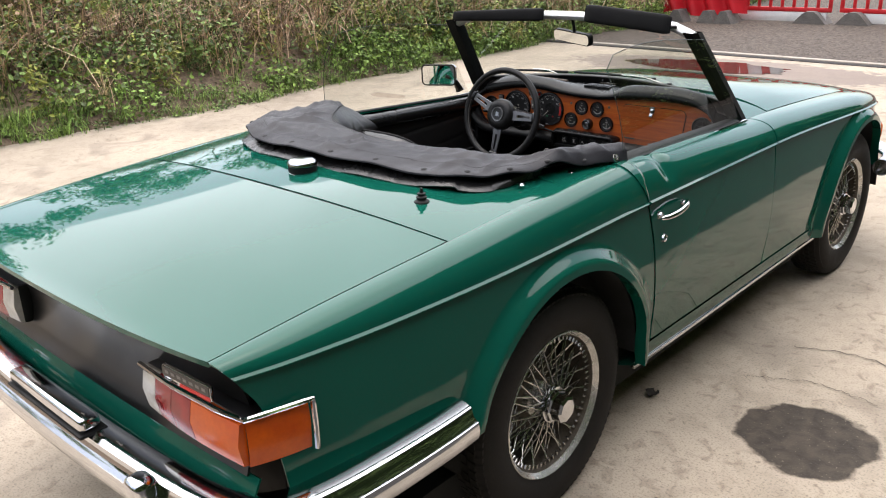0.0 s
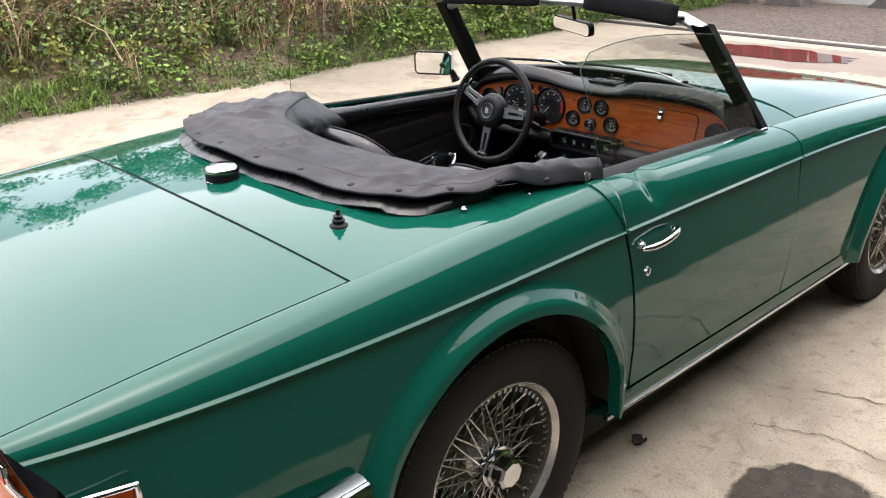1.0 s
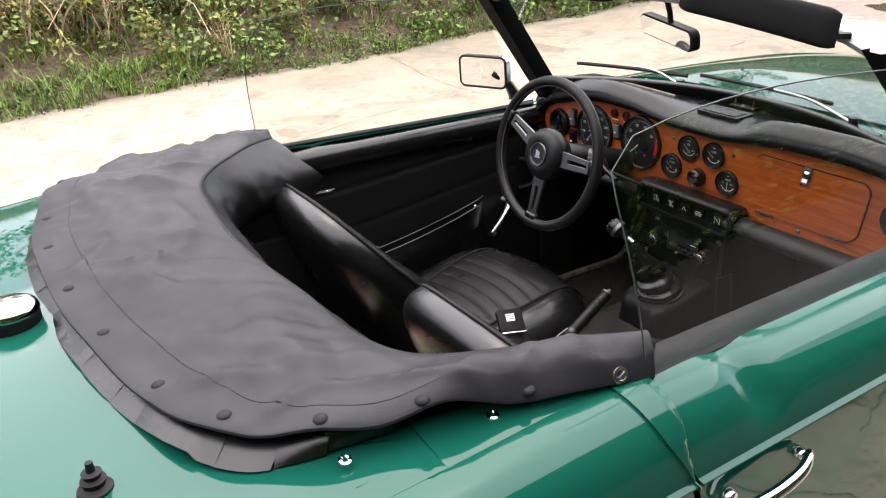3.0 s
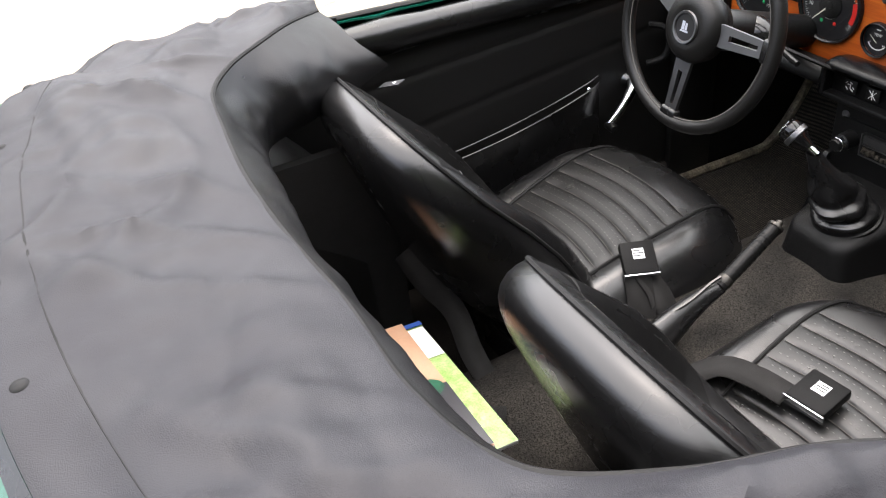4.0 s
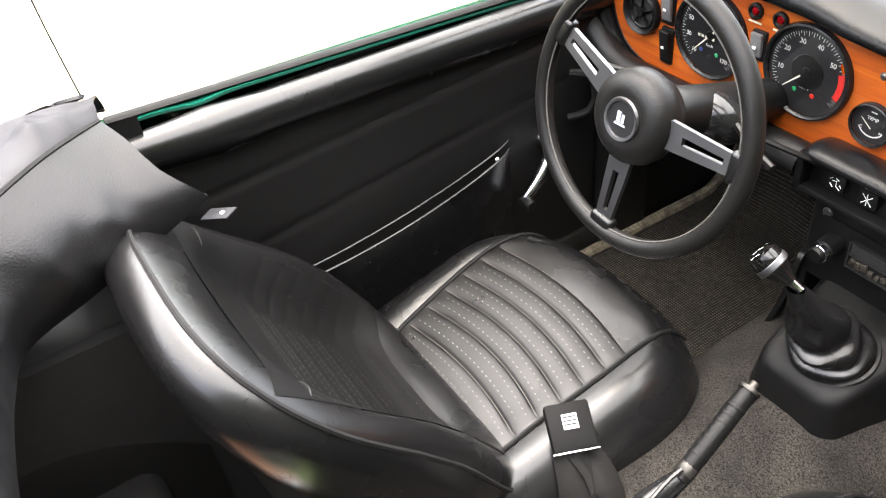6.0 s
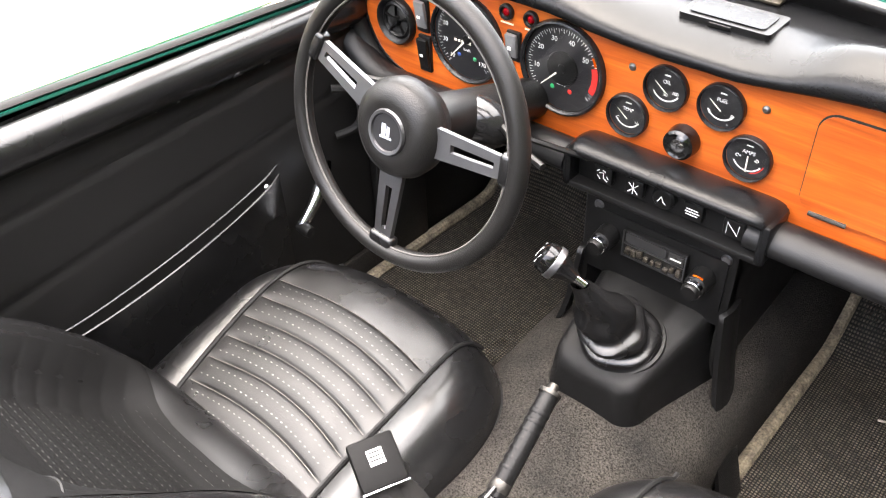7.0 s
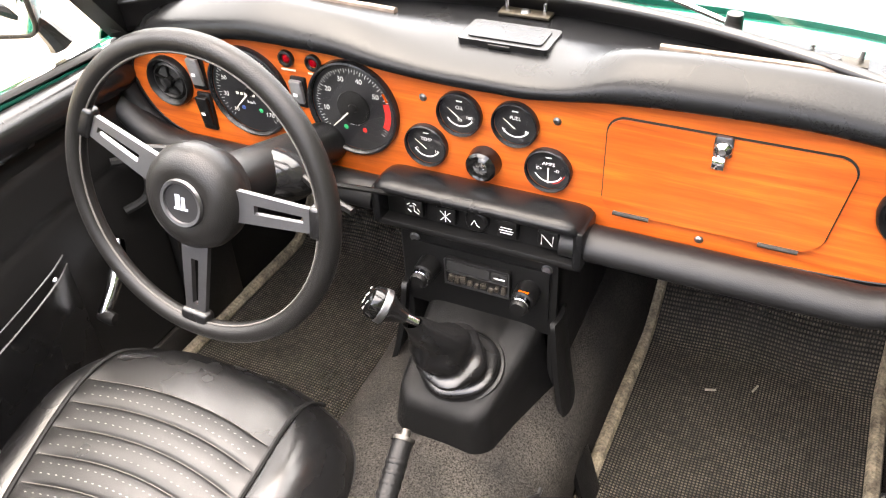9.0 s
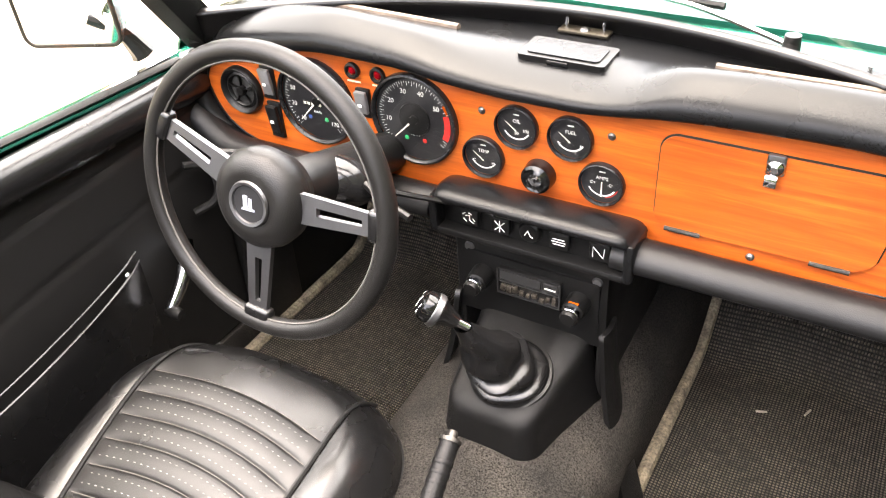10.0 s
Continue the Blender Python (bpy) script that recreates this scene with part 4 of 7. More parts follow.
for s in (1, -1):
    fl = (lambda d: d) if s > 0 else mirrored
    lamp = part("tail_lamp", fl(joined(box(0.32, 0.665, -0.922, -0.86, 0.598, 0.703, 0.006))), black_paint, car, "wrap-round tail lamp with white, red and amber lenses")

    def lens(name, xa, xb, mat, label):
        k = 8
        ring = []
        for i in range(k + 1):
            x = xa + (xb - xa) * i / k
            ring.append((x, -0.925))
        verts, faces = [], []
        for x, y in ring:
            bow = 0.012 * math.sin(math.pi * (x - 0.3) / 0.4)
            for z, dy in ((0.6, 0.016), (0.606, -0.004), (0.65, -0.012), (0.694, -0.004), (0.7, 0.016)):
                verts.append((x, y + dy - bow, z))
        faces = [(i * 5 + j, (i + 1) * 5 + j, (i + 1) * 5 + j + 1, i * 5 + j + 1) for i in range(k) for j in range(4)]
        faces += [(0, 1, 2, 3, 4), tuple(k * 5 + j for j in (4, 3, 2, 1, 0))]
        return part(name, fl((verts, faces)), mat, lamp, label)

    lens("lens", 0.322, 0.378, clear_lens, "white reversing lens")
    lens("lens", 0.38, 0.445, red_lens, "red lens")
    lens("lens", 0.447, 0.515, red_lens, "red lens")
    lens("lens", 0.517, 0.662, amber_lens, "amber lens")
    side = sheet(lambda u, v: (0.668 + 0.034 * u - 0.004 * (2 * v - 1) ** 2 + 0.004 * math.sin(math.pi * u), -0.922 + 0.118 * u, 0.6 + 0.1 * v), 8, 4)
    thick(part("side_lens", fl(side), amber_lens, lamp, "amber side lens"), 0.02)
    rim = [(0.318, -0.935, 0.704), (0.45, -0.943, 0.705), (0.6, -0.938, 0.705), (0.672, -0.927, 0.705), (0.69, -0.865, 0.706), (0.709, -0.8, 0.707), (0.7105, -0.799, 0.65), (0.7095, -0.799, 0.6)]
    rimline = []
    for a, b in zip(rim, rim[1:]):
        rimline += [Vector(a).lerp(Vector(b), i / 5) for i in range(5)]
    part("lamp_rim", fl(tube(rimline + [Vector(rim[-1])], 0.0055, 8)), chrome, lamp, "chrome lamp surround")
    badge = part("badge", fl(moved(box(-0.075, 0.075, -0.004, 0.004, -0.016, 0.016, 0.002), Matrix.Translation((0.53, -0.948, 0.742)) @ Matrix.Rotation(radians(3), 4, "Z"))), chrome, car, "chrome badge with dark and red bands")
    part("badge_band", fl(moved(box(-0.073, 0.073, -0.0055, -0.0042, -0.005, 0.0145), Matrix.Translation((0.53, -0.948, 0.742)) @ Matrix.Rotation(radians(3), 4, "Z"))), black_paint, badge, smooth=False)
    part("badge_band", fl(moved(box(-0.02, 0.073, -0.0055, -0.0042, -0.0142, -0.0075), Matrix.Translation((0.53, -0.948, 0.742)) @ Matrix.Rotation(radians(3), 4, "Z"))), red_mark, badge, smooth=False)
    for i in range(7):
        xx = -0.058 + 0.0193 * i
        part("badge_bar", fl(moved(box(xx - 0.0055, xx + 0.0055, -0.0062, -0.0056, 0.002, 0.0085), Matrix.Translation((0.53, -0.948, 0.742)) @ Matrix.Rotation(radians(3), 4, "Z"))), satin, badge, smooth=False)

# rear bumper
half = [(0.752, -0.405), (0.757, -0.5), (0.757, -0.65), (0.748, -0.8), (0.722, -0.9), (0.66, -0.965), (0.56, -0.995), (0.35, -1.012), (0.0, -1.02)]
bl = smooth_line([(x, y, 0) for x, y in half] + [(-x, y, 0) for x, y in half[-2::-1]], 90)


def bumper_sheet(line, z0, z1, deep):
    verts, faces = [], []
    n = len(line)
    k = 9
    for i, p in enumerate(line):
        d = (line[min(n - 1, i + 1)] - line[max(0, i - 1)]).normalized()
        out = Vector((-d.y, d.x, 0))
        if out.dot(p - Vector((0, p.y + 0.4, 0))) < 0 and abs(p.x) > 0.5:
            out = -out
        if abs(p.x) <= 0.5:
            out = Vector((0, -1, 0))
        for j in range(k):
            v = j / (k - 1)
            prof = [(-0.035, 0.98), (-0.01, 1.0), (0.0, 0.93), (0.004, 0.72), (0.012, 0.62), (0.014, 0.45), (0.012, 0.25), (0.0, 0.05), (-0.03, 0.0)][j]
            verts.append(tuple(p + out * (prof[0] * deep) + Vector((0, 0, z0 + (z1 - z0) * prof[1]))))
    faces = [(i * k + j, i * k + j + 1, (i + 1) * k + j + 1, (i + 1) * k + j) for i in range(n - 1) for j in range(k - 1)]
    return verts, faces


bumper = part("rear_bumper", bumper_sheet(bl, 0.425, 0.525, 1.6), chrome, car, "chrome wrap-round rear bumper")
thick(bumper, 0.004)
part("plate_lamp", box(-0.17, 0.2, -1.035, -0.985, 0.53, 0.566, 0.012, 3), chrome, bumper, "chrome lamp housing on the bumper")
part("plate_lamp_base", box(-0.175, 0.205, -1.04, -0.975, 0.522, 0.531, 0.004), seal, bumper)
for s in (1, -1):
    part("overrider", moved(box(-0.03, 0.03, -0.025, 0.03, -0.075, 0.07, 0.02, 4), Matrix.Translation((s * 0.44, -1.035, 0.47))), chrome, bumper)

fb = smooth_line([(0.757, 2.5, 0), (0.75, 2.62, 0), (0.71, 2.76, 0), (0.6, 2.88, 0), (0.3, 2.95, 0), (0.0, 2.96, 0), (-0.3, 2.95, 0), (-0.6, 2.88, 0), (-0.71, 2.76, 0), (-0.75, 2.62, 0), (-0.757, 2.5, 0)], 60)
part("front_bumper", tube(fb, 0.04, 10), chrome, car, "chrome front bumper")
bpy.data.objects["front_bumper"].matrix_basis = Matrix.Translation((0, 0, 0.44))
for s in (1, -1):
    part("indicator", moved(box(-0.02, 0.02, -0.05, 0.05, -0.035, 0.035, 0.012, 3), Matrix.Translation((s * 0.69, 2.58, 0.60)) @ Matrix.Rotation(radians(s * 22), 4, "Z")), amber_lens, car, "amber front indicator")

# fuel filler cap and aerial on the deck
cap = part("fuel_cap", revolve([(0, 0.046), (0.03, 0.047), (0.038, 0.043), (0.0415, 0.036), (0.0415, 0.032), (0.038, 0.03), (0.038, 0.012), (0.043, 0.008), (0.045, -0.006)], 36, Matrix.Translation((0.0, -0.232, 0.894))), chrome, car, "round chrome fuel filler cap")
part("cap_ring", revolve([(0.0383, 0.0295), (0.04, 0.028), (0.04, 0.013), (0.0383, 0.012)], 36, Matrix.Translation((0.0, -0.232, 0.894))), seal, cap)
aer = part("aerial_base", revolve([(0.0, 0.045), (0.004, 0.045), (0.005, 0.034), (0.011, 0.032), (0.009, 0.026), (0.014, 0.023), (0.012, 0.016), (0.019, 0.012), (0.022, 0.004), (0.024, -0.006)], 28, Matrix.Translation((0.436, -0.21, 0.882))), seal, car, "stepped black rubber aerial base")

# ---- windscreen ----
def screen_edge(u, v):
    b = 1 - (2 * u - 1) ** 2
    return Vector(((2 * u - 1) * (0.58 - 0.060 * v), 1.225 + 0.175 * b - (0.225 + 0.095 * b) * v, 0.90 + 0.02 * b + 0.285 * v))


scr = part("windscreen", sheet(lambda u, v: tuple(screen_edge(u, v)), 24, 8), glass, car, "clear raked windscreen glass")
scr.visible_shadow = False


for s in (0.0, 1.0):
    pts = [screen_edge(s, -0.14 + 1.14 * i / 12) for i in range(13)]
    verts, faces = [], []
    sg = -1 if s == 0 else 1
    for p in pts:
        for dx, dy in ((-0.02, -0.03), (0.016, -0.038), (0.026, -0.012), (0.02, 0.028), (-0.016, 0.028)):
            verts.append(tuple(p + Vector((sg * dx, dy, 0))))
    faces = [(i * 5 + j, i * 5 + (j + 1) % 5, (i + 1) * 5 + (j + 1) % 5, (i + 1) * 5 + j) for i in range(12) for j in range(5)]
    pil = part("screen_pillar", (verts, faces), visor_black, scr, "black windscreen pillar", smooth=False)
    pil.data.polygons.foreach_set("use_smooth", [False] * len(pil.data.polygons))
header = [screen_edge(i / 30, 1.03 - 0.09 * max(0.0, abs(i / 15 - 1) - 0.86) / 0.14) for i in range(31)]
verts, faces = [], []
for p in header:
    for k in range(12):
        a = 2 * math.pi * k / 12
        verts.append(tuple(p + Vector((0, 0.026 * math.cos(a), 0.016 * math.sin(a)))))
faces = [(i * 12 + j, i * 12 + (j + 1) % 12, (i + 1) * 12 + (j + 1) % 12, (i + 1) * 12 + j) for i in range(30) for j in range(12)] + [tuple(range(12)), tuple(range(371, 359, -1))]
part("header_rail", (verts, faces), surface("header_rail_white", (0.62, 0.63, 0.62), 0.4, 0.3, 0.25, 12, 0.1, 200), scr, "pale metal windscreen header rail")
base = sheet(lambda u, v: tuple(screen_edge(u, -0.09 + 0.17 * v) + Vector((0, -0.012 - 0.028 * (1 - v), 0.004 * math.sin(math.pi * v)))), 40, 6)
thick(part("screen_base", base, black_paint, scr, "black lower windscreen frame"), 0.012, crisp=False)
part("screen_rubber", tube([screen_edge(i / 30, -0.02) for i in range(31)], 0.012, 8), seal, scr)
for (xa, ta, ba), (xb, tb, bb) in (((-0.5, 1.222, 1.184), (-0.085, 1.243, 1.196)), ((0.095, 1.262, 1.2), (0.455, 1.238, 1.176))):
    def visor(u, v, xa=xa, ta=ta, ba=ba, xb=xb, tb=tb, bb=bb):
        e = min(1, 14 * min(u, 1 - u)) ** 0.5
        a = 2 * math.pi * v
        top, low = ta + (tb - ta) * u, ba + (bb - ba) * u
        c, s = math.cos(a), math.sin(a)
        hh = (top - low) / 2 * (0.8 + 0.2 * e)
        bow = 0.045 * (1 - ((xa + (xb - xa) * u) / 0.5) ** 2)
        return (xa + (xb - xa) * u, 0.968 + bow + 0.2 * hh * math.copysign(abs(c) ** 0.7, c) + 0.009 * e * math.copysign(abs(s) ** 0.7, s), (top + low) / 2 + hh * math.copysign(abs(c) ** 0.7, c))
    vz = part("sun_visor", sheet(visor, 28, 20, close_v=True), visor_black, scr, "padded black vinyl sun visor")
    part("visor_pivot", tube([(xa if xa < 0 else xb, 0.975, 1.2), ((xa - 0.012) if xa < 0 else (xb + 0.012), 0.99, 1.2)], 0.006, 8), black_paint, vz)
# mirrors
rm = Matrix.Translation((-0.012, 1.095, 1.133)) @ Matrix.Rotation(radians(-15.6), 4, "Z") @ Matrix.Rotation(radians(3.3), 4, "Y") @ Matrix.Rotation(radians(7), 4, "X")
rv = part("rear_view_mirror", moved(plate(rounded(-0.103, 0.103, -0.022, 0.022, 0.016), -0.006, 0.012), rm), seal, scr, "black-backed rear-view mirror", smooth=False)
part("mirror_glass", moved(plate(rounded(-0.099, 0.099, -0.019, 0.019, 0.014), -0.0085, -0.0065), rm), mirror_mat, rv, smooth=False)
part("mirror_stem", tube([(0.0, 1.09, 1.15), (0.0, 1.085, 1.175), (0.0, 1.075, 1.2)], 0.006, 8), seal, rv)
mt = Matrix.Translation((-0.728, 1.122, 0.931)) @ Matrix.Rotation(radians(22), 4, "Z") @ Matrix.Rotation(radians(-1), 4, "Y")
mirror_rim_mat = surface("mirror_rim", (0.035, 0.03, 0.025), 0.5, 0.2, 0.3, 40, 0.2, spec=0.2)
dm = part("door_mirror", moved(joined(plate(rounded(-0.079, 0.079, -0.045, 0.045, 0.018), -0.012, 0.006), plate(rounded(-0.072, 0.072, -0.039, 0.039, 0.02), 0.006, 0.022), plate(rounded(-0.05, 0.05, -0.03, 0.03, 0.022), 0.022, 0.034)), mt), chrome, car, "rectangular chrome door mirror on a black arm", smooth=False)
part("mirror_glass", moved(plate(rounded(-0.075, 0.075, -0.041, 0.041, 0.016), -0.0145, -0.0125), mt), mirror_mat, dm, smooth=False)
part("mirror_rim", moved(tube([(x, -0.013, z) for x, z in rounded(-0.077, 0.077, -0.043, 0.043, 0.017)], 0.0038, 8, closed=True), mt), mirror_rim_mat, dm, "dull brownish mirror rim")
part("mirror_arm", tube(smooth_line([(-0.69, 1.12, 0.93), (-0.665, 1.15, 0.905), (-0.655, 1.165, 0.875), (-0.652, 1.17, 0.862)], 10), 0.011, 8, radii=[0.008 + 0.0012 * i for i in range(11)]), black_paint, dm)
# wipers lying on the scuttle
for spin, mid, b0, b1 in (((-0.27, 1.425, 0.915), (-0.44, 1.425, 0.938), (-0.63, 1.385, 0.925), (-0.27, 1.45, 0.935)), ((0.24, 1.40, 0.925), (-0.03, 1.485, 0.936), (-0.28, 1.515, 0.925), (0.14, 1.47, 0.936))):
    w = part("wiper_arm", tube(smooth_line([spin, (Vector(spin) + Vector(mid)) / 2 + Vector((0, 0, 0.012)), mid], 12), 0.004, 6), spoke_steel, car, "thin metal wiper arm")
    part("wiper_blade", tube(smooth_line([b0, (Vector(b0) + Vector(b1)) / 2 + Vector((0, -0.004, 0.004)), b1], 12), 0.0055, 6), seal, w)
    part("wiper_spindle", revolve([(0, 0.03), (0.01, 0.028), (0.012, 0.0), (0.018, -0.014)], 16, Matrix.Translation(Vector(spin) - Vector((0, 0, 0.014)))), black_paint, w)

# side windows, wound up
for s in (1, -1):
    def pane(u, v, s=s):
        # bottom edge along the door, top edge up to the screen pillar
        y0, y1 = 0.395 - 0.027 * v, 1.2 - 0.2 * v
        c = 0.02 * (max(0, 0.06 - u) / 0.06) ** 2 * v ** 6
        y = y0 + (y1 - y0) * u + c
        low = FAR_DROP * (1 - v) if s < 0 else 0.0
        return (s * (0.642 - 0.062 * v ** 2.2 - 0.025 * u * (1 - 0.3 * v)), y, 0.893 - low - 0.03 * u + (0.275 + 0.025 * u + 0.03 * math.sin(math.pi * u ** 0.7)) * v - c)
    g = part("side_window", sheet(pane, 12, 8, flip=s < 0), glass, car, "clear wound-up side window glass")
    g.visible_shadow = False
    part("window_edge", tube([pane(0, i / 8) for i in range(9)] + [pane(i / 12, 1) for i in range(1, 13)], 0.0011, 6), surface("glass_edge", (0.035, 0.05, 0.043), 0.2, 0, 0.1, 40, 0.0), g)
    inner, wide, low = (0.600, 0.044, 0.0) if s > 0 else (0.636, 0.012, FAR_DROP)
    thick(part("window_seal", sheet(lambda u, v: (s * (inner + wide * v - 0.022 * u), 0.405 + 0.80 * u, 0.898 - 0.033 * u - low + 0.006 * math.sin(math.pi * v) - 0.006 * v), 24, 6, flip=s < 0), seal, car, "black rubber window seal"), 0.006)


# ---- wheels ----
def tyre_profile():
    r, w = 0.322, 0.083
    return [(0.196, -0.058), (0.205, -0.068), (0.235, -0.082), (0.262, -w), (0.29, -0.08), (0.308, -0.07), (0.318, -0.058), (r, -0.05), (r, 0.05), (0.318, 0.058), (0.308, 0.07), (0.29, 0.08), (0.262, w), (0.235, 0.082), (0.205, 0.068), (0.196, 0.058)]


def tread():
    """Blocks and grooves round the tread."""
    out = []
    for row, (x0, x1) in enumerate(((-0.056, -0.036), (-0.031, -0.013), (-0.009, 0.009), (0.013, 0.031), (0.036, 0.056))):
        for i in range(72):
            a = 2 * math.pi * (i + 0.5 * (row % 2)) / 72
            da = 2 * math.pi / 72 * 0.40
            r1 = 0.3265 if row in (1, 2, 3) else 0.3245
            vs = []
            for r in (0.316, r1):
                for aa, xx in ((a - da, x0), (a + da, x0), (a + da + 0.012, x1), (a - da + 0.012, x1)):
                    vs.append((r * math.cos(aa), r * math.sin(aa), xx))
            out.append((vs, [(4, 5, 6, 7), (0, 1, 5, 4), (1, 2, 6, 5), (2, 3, 7, 6), (3, 0, 4, 7)]))
    for i in range(90):  # shoulder lugs
        a = 2 * math.pi * i / 90
        for sgn in (-1, 1):
            vs = []
            for aa in (a - 0.022, a + 0.022):
                vs += [(0.318 * math.cos(aa), 0.318 * math.sin(aa), sgn * 0.0585), (0.3225 * math.cos(aa), 0.3225 * math.sin(aa), sgn * 0.056), (0.311 * math.cos(aa), 0.311 * math.sin(aa), sgn * 0.0715), (0.305 * math.cos(aa), 0.305 * math.sin(aa), sgn * 0.0715)]
            out.append((vs, [(0, 1, 5, 4), (1, 2, 6, 5), (2, 3, 7, 6)]))
    return joined(*out)


me_cache = {}


def wheel(x, y, s):
    """A wire wheel with its tyre; s: which side its face looks to."""
    m = Matrix.Translation((x, y, HUB_Z)) @ Matrix.Rotation(radians(90 * s), 4, "Y")
    rim = revolve([(0.19, -0.066), (0.205, -0.064), (0.206, -0.06), (0.194, -0.054), (0.19, -0.045), (0.188, -0.02), (0.188, 0.03), (0.19, 0.045), (0.194, 0.05), (0.198, 0.06), (0.206, 0.066), (0.208, 0.071), (0.205, 0.073), (0.201, 0.069), (0.196, 0.062), (0.193, 0.059)], 64, m)
    w = part("wheel", rim, silver_paint, car, "silver wire-spoked wheel")
    part("rim_well", revolve([(0.194, 0.06), (0.19, 0.055), (0.188, 0.03), (0.187, -0.02), (0.187, -0.045), (0.19, -0.06)], 64, m), dirty_hub, w, "dull inner rim")
    part("tyre", revolve(tyre_profile(), 72, m), rubber, w, "black radial tyre")
    part("tread", moved(tread(), m), rubber, w, smooth=False)
    part("hub", revolve([(0.0, 0.06), (0.03, 0.06), (0.034, 0.055), (0.036, 0.02), (0.05, 0.012), (0.05, -0.06), (0.06, -0.065)], 32, m), silver_paint, w)
    oct_ = [(0.0, 0.108), (0.03, 0.108), (0.038, 0.103), (0.04, 0.078), (0.046, 0.075), (0.047, 0.058)]
    part("hub_nut", revolve(oct_, 8, m), chrome, w, "octagonal chrome hub nut", smooth=False)
    part("hub_ring", revolve([(0.04, 0.066), (0.05, 0.064), (0.051, 0.05), (0.04, 0.048)], 28, m), chrome, w)
    part("brake_drum", revolve([(0.0, -0.01), (0.09, -0.01), (0.105, -0.018), (0.115, -0.03), (0.115, -0.07), (0.14, -0.07), (0.14, -0.085)], 40, m), dirty_hub, w, "rust-brown brake drum")
    if "spoke" not in me_cache:
        for key, (r0, h0, r1, h1, turn) in {"spoke": (0.036, 0.056, 0.18, 0.024, 34), "spoke_b": (0.05, -0.02, 0.178, 0.042, 26)}.items():
            for d, sg in (("l", -1), ("r", 1)):
                a = radians(turn * sg)
                v, f = tube([(r0, 0, h0), (r1 * math.cos(a), r1 * math.sin(a), h1)], 0.0022, 6)
                me = bpy.data.meshes.new("spoke")
                me.from_pydata(v, [], f)
                me.materials.append(spoke_steel)
                me_cache[key + d] = me
        me_cache["spoke"] = True
        v, f = revolve([(0, 0.012), (0.0038, 0.011), (0.0042, 0.0)], 8)
        me = bpy.data.meshes.new("nipple")
        me.from_pydata(v, [], f)
        me.materials.append(spoke_steel)
        me_cache["nipple"] = me
    for i in range(18):
        for key, off in (("spokel", 0), ("spoker", 10), ("spoke_bl", 5), ("spoke_br", 15)):
            ob = new("spoke", me_cache[key])
            ob.parent = w
            ob.matrix_basis = m @ Matrix.Rotation(radians(20 * i + off), 4, "Z")
    for i in range(60):
        ob = new("spoke_nipple", me_cache["nipple"])
        ob.parent = w
        ob.matrix_basis = m @ Matrix.Rotation(radians(6 * i), 4, "Z") @ Matrix.Translation((0.187, 0, 0.048)) @ Matrix.Rotation(radians(-90), 4, "Y")


for s in (1, -1):
    for y in AXLES:
        wheel(s * 0.632, y, s)

# ---- cockpit lining ----
def mat_material():
    """Black rubber floor mat with a small woven relief."""
    m = surface("ribbed_rubber_mat", (0.06, 0.052, 0.042), 0.7, 0, 0.4, 7, 0.6, 90, tint=(0.13, 0.112, 0.086), spec=0.25)
    nt = m.node_tree
    b = nt.nodes["Principled BSDF"]
    co = nt.nodes.new("ShaderNodeTexCoord")
    waves = []
    for ax in ("X", "Y"):
        w = nt.nodes.new("ShaderNodeTexWave")
        w.wave_type, w.bands_direction = "BANDS", ax
        w.inputs["Scale"].default_value, w.inputs["Distortion"].default_value = 60.0, 0.35
        nt.links.new(co.outputs["Object"], w.inputs["Vector"])
        waves.append(w.outputs["Fac"])
    mul = nt.nodes.new("ShaderNodeMath")
    mul.operation = "MULTIPLY"
    nt.links.new(waves[0], mul.inputs[0])
    nt.links.new(waves[1], mul.inputs[1])
    bp = nt.nodes.new("ShaderNodeBump")
    bp.inputs["Strength"].default_value, bp.inputs["Distance"].default_value = 0.9, 0.003
    nt.links.new(mul.outputs[0], bp.inputs["Height"])
    nt.links.new(bp.outputs[0], b.inputs["Normal"])
    # shade of the hollows painted in: colour goes near black between the woven cells
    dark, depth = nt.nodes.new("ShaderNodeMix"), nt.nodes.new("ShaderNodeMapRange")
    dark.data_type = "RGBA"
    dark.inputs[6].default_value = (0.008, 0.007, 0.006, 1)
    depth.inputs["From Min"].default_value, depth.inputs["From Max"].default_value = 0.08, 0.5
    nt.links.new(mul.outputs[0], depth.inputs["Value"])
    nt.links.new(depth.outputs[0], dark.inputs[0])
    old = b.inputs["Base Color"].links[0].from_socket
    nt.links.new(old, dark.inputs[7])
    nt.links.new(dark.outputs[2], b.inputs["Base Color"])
    return m


rubber_mat = mat_material()
lining = thing("cockpit_lining", (0, 0.9, 0.24), "black carpet and vinyl lining of the open cockpit", "car interior")
part("floor_carpet", sheet(lambda u, v: (-0.64 + 1.28 * u, 0.0 + 1.76 * v, 0.245 + 0.01 * max(0, v - 0.9)), 12, 20), carpet, lining)
